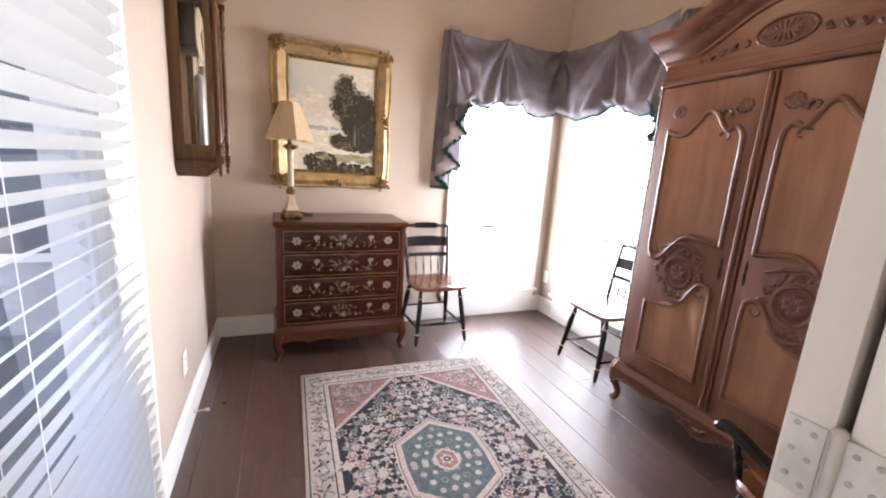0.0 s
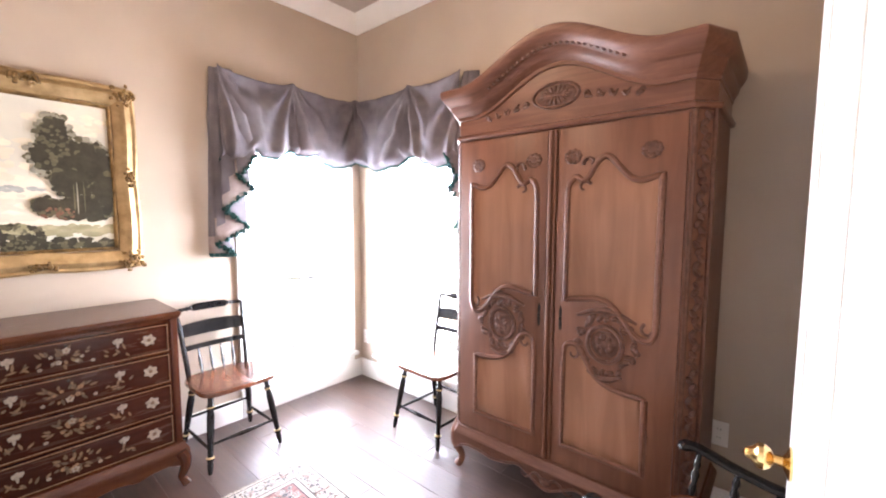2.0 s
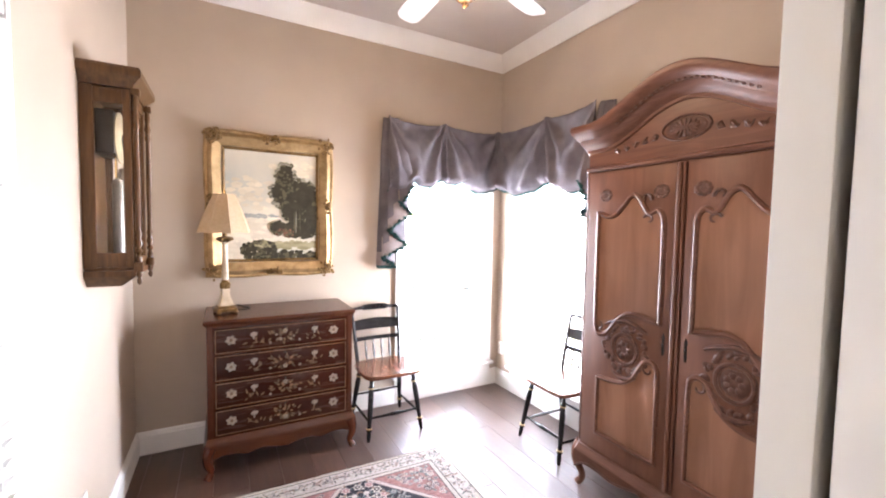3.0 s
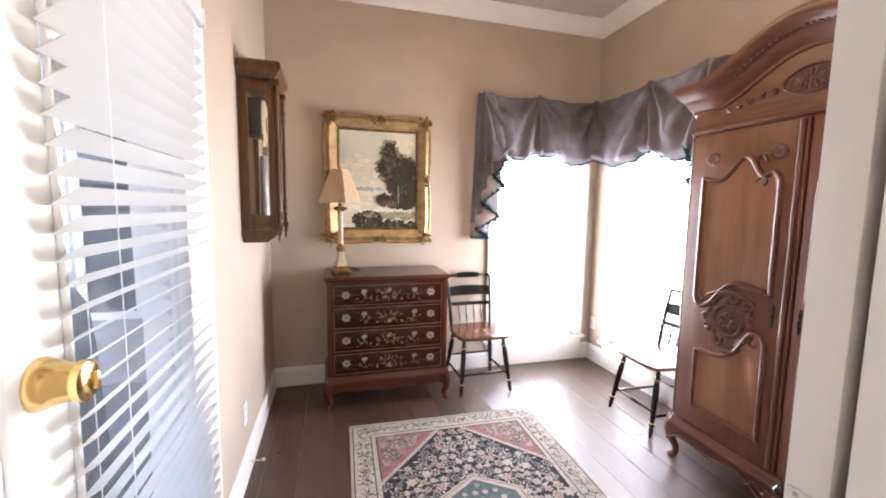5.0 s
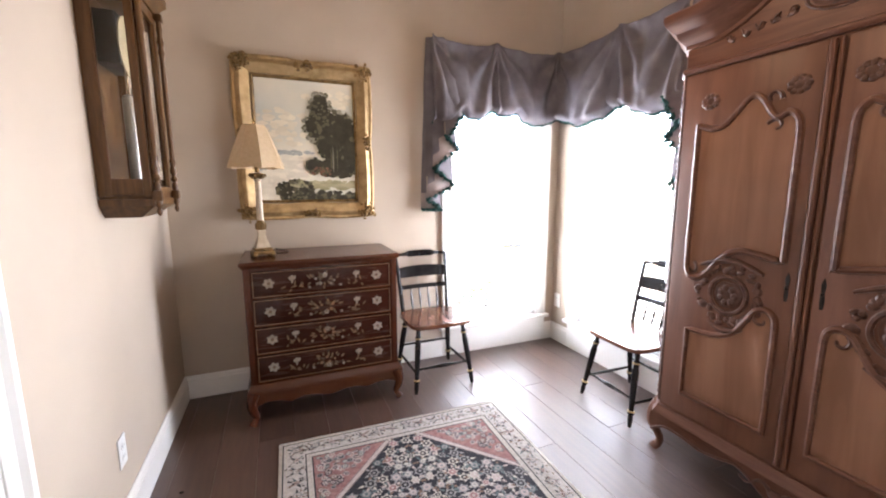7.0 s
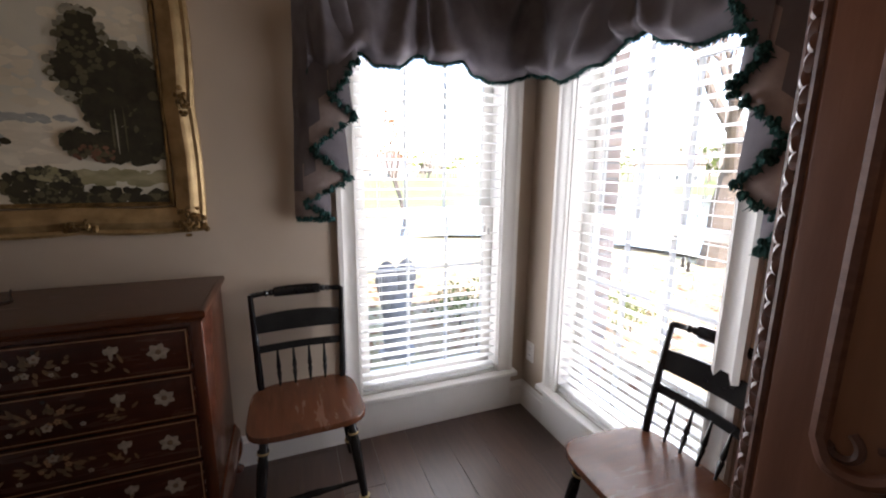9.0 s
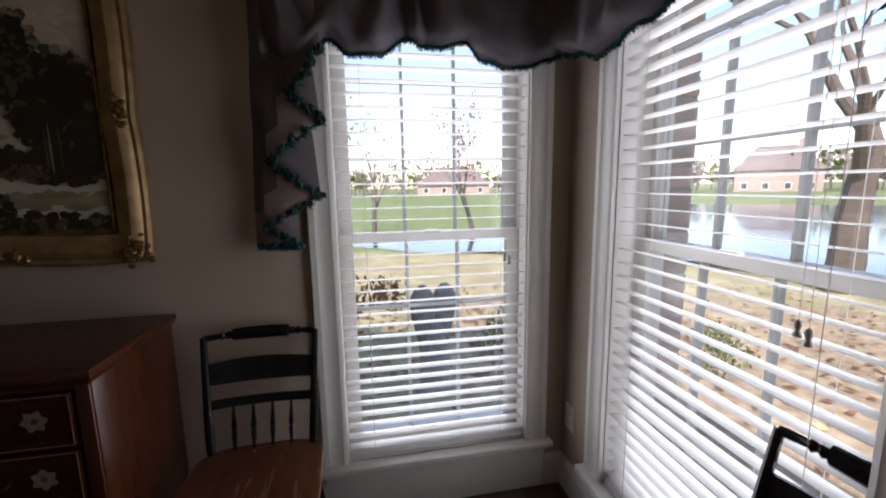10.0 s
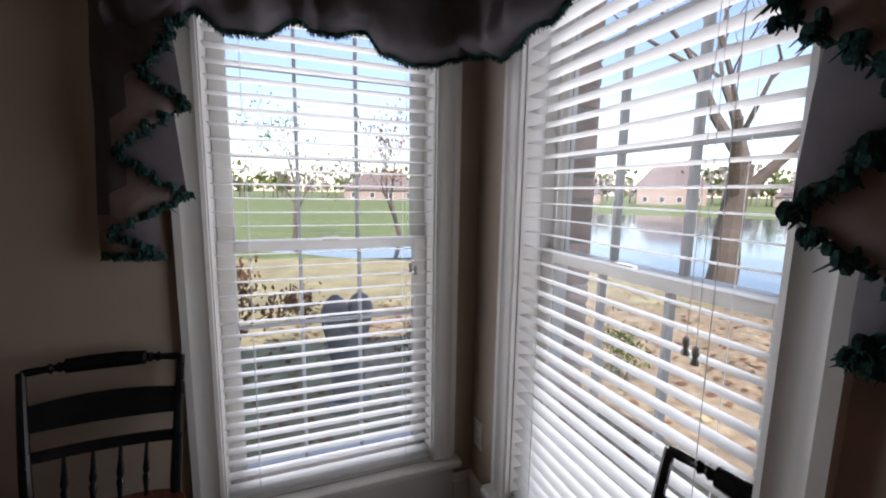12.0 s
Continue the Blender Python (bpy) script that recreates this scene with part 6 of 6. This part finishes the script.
# ---- small fittings ----
def plate(m, w, hh, label, kind_):
    p = thing("wall_plate", label, kind_, m)
    bm = B(); box(bm, -w, w, -0.006, -0.0005, -hh, hh, 0.003)
    part("cover", bm, PLATE, p)
    for dz in (-0.020, 0.020):
        bm = B(); lathe(bm, [(0.016, 0), (0.016, 0.0015), (0.014, 0.002), (0.001, 0.002)], (0, -0.006, dz), 18, pose(0, 0, 0, 90))
        r = part("socket", bm, PLATE, p)
        bm = B()
        for dx in (-0.006, 0.006):
            box(bm, dx - 0.001, dx + 0.001, -0.0086, -0.0078, dz - 0.003, dz + 0.005)
        part("slot", bm, IRON, r)
    return p


plate(pose(XR, 3.53, 0.352, 0, 0, -90), 0.036, 0.058, "white plastic wall outlet near the room corner", "wall outlet")
plate(pose(XL, 2.54, 0.335, 0, 0, 90), 0.036, 0.058, "white plastic wall outlet below the clock", "wall outlet")
plate(pose(XR, 0.975, 0.41, 0, 0, -90), 0.036, 0.058, "white plastic wall outlet behind the armchair", "wall outlet")
ds = thing("door_stop", "small steel spring door stop with white tip on the baseboard", "door stop", pose(XL + 0.018, 2.585, 0.045))
bm = B()
tube(bm, [(0.003 + 0.05 * i / 60, 0.005 * math.cos(i * 0.9), 0.005 * math.sin(i * 0.9)) for i in range(61)], 0.0013, 5)
lathe(bm, [(0.010, 0), (0.010, 0.003), (0.005, 0.006)], (0, 0, 0), 12, pose(0, 0, 0, 0, 90))
part("spring", bm, STEEL, ds)
bm = B(); lathe(bm, [(0.007, 0.05), (0.009, 0.054), (0.009, 0.062), (0.006, 0.066)], (0, 0, 0), 12, pose(0, 0, 0, 0, 90))
part("tip", bm, PLATE, ds)
bm = B(); blob(bm, (0.413, 2.687, 0.004), (0.010, 0.007, 0.005), 8)
thing("floor_crumb", "small dark scrap lying on the wood floor", "scrap", None, bm, IRON)

# ---- outdoors ----
GRASS = mat("dry_lawn", (0.25, 0.215, 0.105), (0.36, 0.32, 0.17), 0.9, 2.5, bump=0.5, large=0.25, fine=40)
GREEN = mat("green_lawn", (0.11, 0.15, 0.04), (0.19, 0.23, 0.085), 0.9, 1.5, bump=0.4, large=0.2, fine=30)
LITTER = mat("leaf_litter", (0.22, 0.155, 0.085), (0.40, 0.32, 0.20), 0.95, 9, bump=0.8, large=0.25, fine=50)
WATER = mat("lake_water", (0.03, 0.055, 0.075), (0.04, 0.07, 0.09), 0.08, 0.6, bump=0.15, large=0.1, fine=6)
BARK = mat("grey_bark", (0.090, 0.074, 0.060), (0.170, 0.140, 0.112), 0.9, 14, (4, 4, 1), bump=0.8, large=0.2)
STATUE = mat("weathered_stone", (0.20, 0.195, 0.19), (0.30, 0.29, 0.28), 0.85, 16, bump=0.4, large=0.2)
# brick lightened and greyed, distance haze put into its colour
BRICK = mat("far_hazed_brick", (0.34, 0.26, 0.22), (0.42, 0.33, 0.28), 0.85, 3, bump=0.1)
ROOFM = mat("far_roof_shingle", (0.16, 0.13, 0.12), (0.22, 0.18, 0.165), 0.9, 4)
WINM = mat("far_window", (0.05, 0.06, 0.07), (0.08, 0.09, 0.10), 0.2, 1)
LEAFG = mat("spring_leaves", (0.09, 0.13, 0.03), (0.20, 0.24, 0.07), 0.8, 3, bump=0, large=0.3, translucent=0.3)
LEAFR = mat("russet_leaves", (0.16, 0.07, 0.03), (0.30, 0.16, 0.07), 0.8, 3, bump=0, large=0.3, translucent=0.3)
# bare twigs of the far woods, paler than bark to paint in the haze
FARWOOD = mat("far_hazed_twigs", (0.24, 0.205, 0.175), (0.34, 0.30, 0.26), 0.9, 2, bump=0, large=0.2, translucent=0.2)
GZ = -0.42


def ground_z(x, y):
    d = max(0.0, (x - 3.2) * 0.7 + (y - 3.7) * 0.7) if x > 3.2 or y > 3.7 else 0.0
    return GZ - min(1.0, d * 0.062) * (1.0 if d < 40 else max(0.3, 1 - (d - 40) * 0.03)) + 0.03 * noise.noise(Vector((x * 0.5, y * 0.5, 0)))


bm = B()
xs = [-1500, -300, -80] + [-30 + i * 1.5 for i in range(60)] + [90, 130, 300, 1500]
rows_v = []
for y in xs:
    rows_v.append([bm.verts.new((x, y, ground_z(x, y) if abs(x) < 60 and abs(y) < 60 else GZ - 0.40)) for x in xs])
for j in range(len(xs) - 1):
    for i in range(len(xs) - 1):
        cx, cy = (xs[i] + xs[i + 1]) / 2, (xs[j] + xs[j + 1]) / 2
        f = bm.faces.new((rows_v[j][i], rows_v[j][i + 1], rows_v[j + 1][i + 1], rows_v[j + 1][i]))
        near = cx + cy
        f.material_index = 2 if (2.5 < cx < 13 and 2.5 < cy < 9 and near < 17) else (1 if near > 45 or (cx < 14 and cy > 16) else 0)
thing("ground", "dry lawn with fallen leaves falling towards a lake", "ground", None, bm, [GRASS, GREEN, LITTER], kind="structure")
# lake: an irregular sheet on the falling ground
bm = B()
shore = [(12.4, 5.0), (13.0, 9.2), (12.2, 12.4), (9.0, 15.4), (3.0, 16.6), (-4, 17.6), (-6, 19.5), (0, 20.4), (8, 21.5), (16, 25), (30, 40), (44, 60), (66, 64), (80, 46), (84, 20), (70, -10), (46, -24), (26, -20), (15, -6), (12.6, 1.0)]
pts = [(p[0], p[1], GZ - 0.60) for p in smooth_path([Vector((*p, 0)) for p in shore + shore[:1]], 4)[:-1]]
polyface(bm, pts)
thing("lake", "calm lake reflecting the sky", "lake", None, bm, WATER, kind="structure")


def tree(name, x, y, height, r, seed, label, leaves=None, n_leaf=0, leaf_size=0.1, levels=4, spread=0.55):
    rnd = random.Random(seed)
    t = thing(name, label, "tree", pose(x, y, ground_z(x, y) if abs(x) < 60 and abs(y) < 60 else GZ - 0.40))
    bm = B()
    tips = []

    def grow(p, d, ln, rad, lv):
        pts, rs = [p], [rad]
        q, dd = p.copy(), d.copy()
        for i in range(4):
            dd = (dd + Vector((rnd.uniform(-1, 1), rnd.uniform(-1, 1), rnd.uniform(-0.3, 0.5))) * 0.13).normalized()
            q = q + dd * ln / 4
            pts.append(q.copy()); rs.append(rad * (1 - 0.11 * (i + 1)))
        tube(bm, pts, rs, 8 if lv < 2 else 5)
        if lv >= levels:
            tips.extend(pts[1:]); return
        for k in range(rnd.choice((2, 3, 3)) if lv else 4):
            a = rnd.uniform(0, 2 * math.pi)
            s = spread * rnd.uniform(0.6, 1.3)
            side = dd.orthogonal().normalized()
            side = (Matrix.Rotation(a, 3, dd) @ side)
            nd = (dd * math.cos(s) + side * math.sin(s)).normalized()
            grow(pts[-1] if k < 2 else pts[rnd.choice((2, 3))], nd, ln * rnd.uniform(0.6, 0.8), rs[-1] * rnd.uniform(0.55, 0.75), lv + 1)

    grow(Vector((0, 0, -0.1)), Vector((rnd.uniform(-.08, .08), rnd.uniform(-.08, .08), 1)).normalized(), height * 0.34, r, 0)
    part("trunk", bm, BARK, t, fix=False)
    if leaves:
        bm = B()
        for i in range(n_leaf):
            c = rnd.choice(tips) + Vector((rnd.gauss(0, 1), rnd.gauss(0, 1), rnd.gauss(0, 1))) * leaf_size * 2.2
            q = Euler((rnd.uniform(0, 6), rnd.uniform(0, 6), rnd.uniform(0, 6))).to_matrix()
            s = leaf_size * rnd.uniform(0.6, 1.3)
            polyface(bm, [c + q @ Vector(v) * s for v in ((-1, 0, 0), (0, -0.45, 0.1), (1, 0, 0), (0, 0.45, 0.1))])
        part("crown", bm, leaves, t, fix=False)
    return t


tree("bare_tree", 12.2, 8.75, 9.6, 0.36, 4, "large bare tree at the edge of the lake", spread=0.6)
tree("bare_tree", 7.6, 21.5, 7.5, 0.15, 8, "slender bare tree on the lawn", LEAFR, 500, 0.10)
tree("bare_tree", 2.6, 24.5, 8.0, 0.16, 15, "slender bare tree on the lawn", LEAFG, 500, 0.10)
tree("bare_tree", 20.0, 3.0, 9.0, 0.2, 22, "bare tree beside the lake")
tree("garden_shrub", 1.75, 6.5, 1.55, 0.02, 5, "leafy russet garden shrub near the window", LEAFR, 900, 0.035, levels=3, spread=0.8)
tree("garden_shrub", 3.75, 6.1, 0.9, 0.016, 6, "low green garden shrub near the window", LEAFG, 500, 0.03, levels=3, spread=0.9)
tree("garden_shrub", 5.6, 5.2, 0.8, 0.016, 7, "low green garden shrub near the window", LEAFG, 500, 0.03, levels=3, spread=0.9)

bm = B()   # garden statue: two folded wings on a tapering body
for sx in (-1, 1):
    rings = []
    for i in range(19):
        t = i / 18
        w = 0.055 + 0.052 * min(1, t / 0.72)
        if t > 0.72:
            w *= math.sqrt(max(0.02, 1 - ((t - 0.72) / 0.285) ** 2))
        cx = sx * (0.042 + 0.050 * min(1, t / 0.8))
        rings.append([(cx + w * math.cos(a), 0.04 * math.sin(a) * (w / 0.09), 0.30 + 0.71 * t) for a in [2 * math.pi * k / 16 for k in range(16)]])
    loft(bm, rings)
loft(bm, [[(r * math.cos(a), r * 0.7 * math.sin(a), z) for a in [2 * math.pi * k / 16 for k in range(16)]] for r, z in ((0.17, 0.0), (0.17, 0.08), (0.12, 0.10), (0.13, 0.3), (0.10, 0.50), (0.08, 0.66), (0.03, 0.72))])
thing("garden_statue", "weathered grey stone winged garden statue on the lawn", "statue", pose(2.77, 5.45, ground_z(2.77, 5.45) - 0.02, 0, 0, 12) @ Matrix.Diagonal((1.15, 1.15, 1, 1)), bm, STATUE)


def house(x, y, rz, w, d, hh, label):
    """A far lakeside house: walls, hipped roof, windows, chimney."""
    o = thing("lakeside_house", label, "house", pose(x, y, GZ - 0.9, 0, 0, rz), group="houses across the lake")
    bm = B(); box(bm, -w, w, -d, d, 0, hh)
    part("wall", bm, BRICK, o)
    bm = B()
    vs_ = [bm.verts.new(p) for p in ((-w - .5, -d - .5, hh), (w + .5, -d - .5, hh), (w + .5, d + .5, hh), (-w - .5, d + .5, hh), (-w * 0.45, 0, hh + d * 0.85), (w * 0.45, 0, hh + d * 0.85))]
    for q in ((0, 1, 5, 4), (1, 2, 5), (2, 3, 4, 5), (3, 0, 4), (3, 2, 1, 0)):
        bm.faces.new([vs_[k] for k in q])
    rf = part("roof", bm, ROOFM, o)
    bm = B(); box(bm, w * 0.5, w * 0.5 + 1, -0.5, 0.5, hh, hh + d * 0.95 + 0.6); part("chimney", bm, BRICK, rf)
    for i in range(4):
        bm = B(); xx = -w * 0.75 + i * w * 0.5
        box(bm, xx - 0.7, xx + 0.7, -d - 0.06, -d + 0.05, 1.0, 2.6); wi = part("window", bm, TRIM, o)
        bm = B(); box(bm, xx - 0.55, xx + 0.55, -d - 0.09, -d - 0.05, 1.15, 2.45); part("pane", bm, WINM, wi)


for x, y, rz, w, d, hh in ((74, 96, -30, 9, 6, 3.2), (100, 84, -45, 8, 7, 5.4), (122, 60, -60, 9, 6, 3.0), (138, 30, -75, 8, 6, 5.2), (28, 118, -15, 10, 6, 3.2)):
    house(x, y, rz, w, d, hh, "brick house with grey hipped roof across the lake")
bm = B()   # far woods
rnd = random.Random(77)
for i in range(330):
    a = radians(rnd.uniform(-25, 130)); r = rnd.uniform(125, 175)
    x, y = r * math.cos(a), r * math.sin(a)
    hh = rnd.uniform(5, 10)
    tube(bm, [(x, y, GZ - 1), (x + rnd.uniform(-.4, .4), y, hh * 0.6)], [0.25, 0.08], 5)
    g = rnd.random() < 0.35
    for k in range(26):
        c = Vector((x + rnd.gauss(0, hh * 0.17), y + rnd.gauss(0, hh * 0.17), GZ + hh * rnd.uniform(0.3, 1.0)))
        q = Euler((rnd.uniform(0, 6), rnd.uniform(0, 6), rnd.uniform(0, 6))).to_matrix()
        polyface(bm, [c + q @ Vector(v) * rnd.uniform(0.5, 1.1) for v in ((-1, 0, 0), (0, -0.8, 0), (1, 0, 0), (0, 0.8, 0))], 1 if g else 2)
thing("far_woods", "distant leafless and budding trees beyond the lake", "woods", None, bm, [FARWOOD, LEAFG, FARWOOD], kind="stuff")
bm = B()   # fallen leaves near the windows
for i in range(2600):
    x, y = rnd.uniform(3.3, 11), rnd.uniform(1.0, 10)
    if rnd.random() < 0.35:
        x, y = rnd.uniform(0.2, 4), rnd.uniform(4.4, 9)
    z = ground_z(x, y) + 0.012
    a = rnd.uniform(0, 6.28); s = rnd.uniform(0.03, 0.07)
    polyface(bm, [(x + s * math.cos(a + k) * (1 if k in (0, 3.14) else 0.6), y + s * math.sin(a + k) * (1 if k in (0, 3.14) else 0.6), z + rnd.uniform(0, 0.03)) for k in (0, 1.3, 3.14, 4.6)], 0 if rnd.random() < 0.7 else 1)
thing("fallen_leaves", "dry fallen leaves on the ground", "leaves", None, bm, [LEAFR, GRASS], kind="stuff")

# brick reveal outside the second window
bk = thing("wall_brick", "red brick facing beside the window, outside", "brick wall", pose(XR + 0.2, W2Y, 0), kind="structure")
bm = B(); box(bm, 0, 0.10, -0.1, 0.1, -0.033, 0.033, 0.003)
bme = finish(bm, "brick", mat("brick", (0.40, 0.30, 0.25), (0.52, 0.41, 0.35), 0.85, 12, bump=0.4, large=0.1, per=0.2))
bm = B(); box(bm, 0.0, 0.096, WIN_H + 0.004, WIN_H + 0.196, -0.4, 3.1); box(bm, 0.0, 0.096, -WIN_H - 0.196, -WIN_H - 0.004, -0.4, 3.1)
part("mortar", bm, mat("mortar", (0.36, 0.34, 0.31), (0.45, 0.43, 0.40), 0.9, 40), bk)
for i in range(40):
    for sy in (-1, 1):
        b = new("brick", bme); b.parent = bk; b.location = (0, sy * (WIN_H + 0.1), -0.30 + i * 0.076)

# porch beyond the garden door; its roof and side walls are added for shade
bm = B(); box(bm, -4.2, XL - 0.16, -2.6, 6.0, -0.40, -0.06)
thing("porch_floor", "pale concrete porch floor", "porch", None, bm, mat("porch_concrete", (0.12, 0.115, 0.11), (0.17, 0.165, 0.155), 0.85, 8, bump=0.2), kind="structure")
rail = thing("porch_railing", "white painted porch railing", "railing", pose(-1.6, 5.4, -0.06, 0, 0, 90))
bm = B(); box(bm, -0.03, 0.03, -3.0, 2.4, 0.92, 0.97, 0.006); part("top_rail", bm, TRIM, rail)
bm = B(); box(bm, -0.02, 0.02, -3.0, 2.4, 0.10, 0.14, 0.004); part("bottom_rail", bm, TRIM, rail)
bm = B(); box(bm, -0.015, 0.015, -0.015, 0.015, 0.12, 0.93); bal = finish(bm, "baluster", TRIM)
for i in range(44):
    b = new("baluster", bal); b.parent = rail; b.location = (0, -2.94 + i * 0.122, 0)
for y in (-3.0, -0.3, 2.4):
    bm = B(); box(bm, -0.05, 0.05, y - 0.05, y + 0.05, 0, 1.08, 0.006); part("post", bm, TRIM, rail)
for x, y in ((-1.12, 3.5),):
    bm = B(); box(bm, -0.09, 0.09, -0.09, 0.09, 0, 2.675, 0.01); box(bm, -0.12, 0.12, -0.12, 0.12, 0, 0.2, 0.01)
    thing("porch_column", "white square porch column", "column", pose(x, y, -0.06), bm, TRIM, group="porch columns")
grill = thing("covered_grill", "barbecue grill under a grey cover on the porch", "grill", pose(-0.95, 2.75, -0.06, 0, 0, 10))
bm = B()
loft(bm, [[(a * k * sx, b * k2 * sy, z) for sx, sy in ((-1, -1), (1, -1), (1, 1), (-1, 1))] for a, b, z, k, k2 in ((0.42, 0.30, 0.02, 1, 1), (0.40, 0.28, 0.6, 1, 1), (0.38, 0.27, 0.88, 1, 1), (0.33, 0.2, 1.02, 1, 1), (0.25, 0.12, 1.06, 1, 1))])
part("cover", bm, mat("grey_cover", (0.10, 0.105, 0.11), (0.16, 0.165, 0.17), 0.7, 6, bump=0.3), grill)
SIDING = mat("porch_siding", (0.30, 0.29, 0.275), (0.38, 0.37, 0.35), 0.7, 6, (1, 1, 6), bump=0.1)
# end wall; its stretch west of the opening is added to close off daylight
wing = thing("wall_porch", "grey siding at the end of the porch with dark windows", "wall", pose(0, 4.1, -0.06), kind="structure")
for i in range(17):
    z0, z1 = i * 0.155, i * 0.155 + 0.155
    for x0, x1 in (((-4.4, -2.1), (-1.22, 0.12)) if 0.90 < z0 < 2.15 else ((-4.4, 0.12),)):
        bm = B(); loft(bm, [[(x, -0.02, z0), (x, -0.006, z1), (x, 0.10, z1), (x, 0.10, z0)] for x in (x0, x1)])
        part("siding_board", bm, SIDING, wing)
for wx in (-0.95, -0.42):
    bm = B()
    sweep(bm, [(wx - 0.16, 0.6), (wx - 0.16, 2.1), (wx + 0.16, 2.1), (wx + 0.16, 0.6)], [(-0.06, 0.0), (-0.06, 0.05), (0.0, 0.05), (0.0, 0.0)], (1, 0, 0), (0, 0, 1), (0, -1, 0), closed=True)
    wf = part("window_frame", bm, TRIM, wing)
    bm = B(); box(bm, wx - 0.16, wx + 0.16, -0.034, -0.028, 0.6, 2.1); part("pane", bm, WINM, wf)
# unseen walls, added to keep the porch dark behind the door's blind
bm = B(); box(bm, -4.5, -4.4, -3.0, 6.2, -0.4, 2.62); box(bm, -4.4, XL - 0.15, -3.1, -3.0, -0.4, 2.62)
thing("wall_porch_side", "unseen grey walls added to shade the porch", "wall", None, bm, SIDING, kind="structure")
# unseen roof that blocks sky and sun over the porch
bm = B(); box(bm, -3.1, XL - 0.15, -3.1, 4.25, 2.62, 2.72)
thing("porch_roof", "unseen white roof added to shade the porch", "porch roof", None, bm, TRIM, kind="structure")

# ---- floor planks ----
PLW = 0.178
plank_meshes = {}


def plank_mesh(ln):
    if ln not in plank_meshes:
        bm = B(); box(bm, 0.0006, PLW - 0.0006, 0.0006, ln - 0.0006, -0.012, 0.0, 0.0012)
        plank_meshes[ln] = finish(bm, "plank", FLOORW, sharp=8)
    return plank_meshes[ln]


rnd = random.Random(9)
x = XL - 0.10
while x < XR:
    y = HALL_Y - rnd.uniform(0.0, 0.9)
    while y < YB:
        ln = rnd.choice((0.9, 1.25, 1.6))
        y0, y1 = max(y, HALL_Y - 0.15), min(y + ln, YB + 0.15)
        if y1 - y0 > 0.05:
            p = new("plank", plank_mesh(round(y1 - y0, 3))); p.parent = floor; p.location = (x, y0, rnd.uniform(-0.0004, 0.0))
        y += ln
    x += PLW
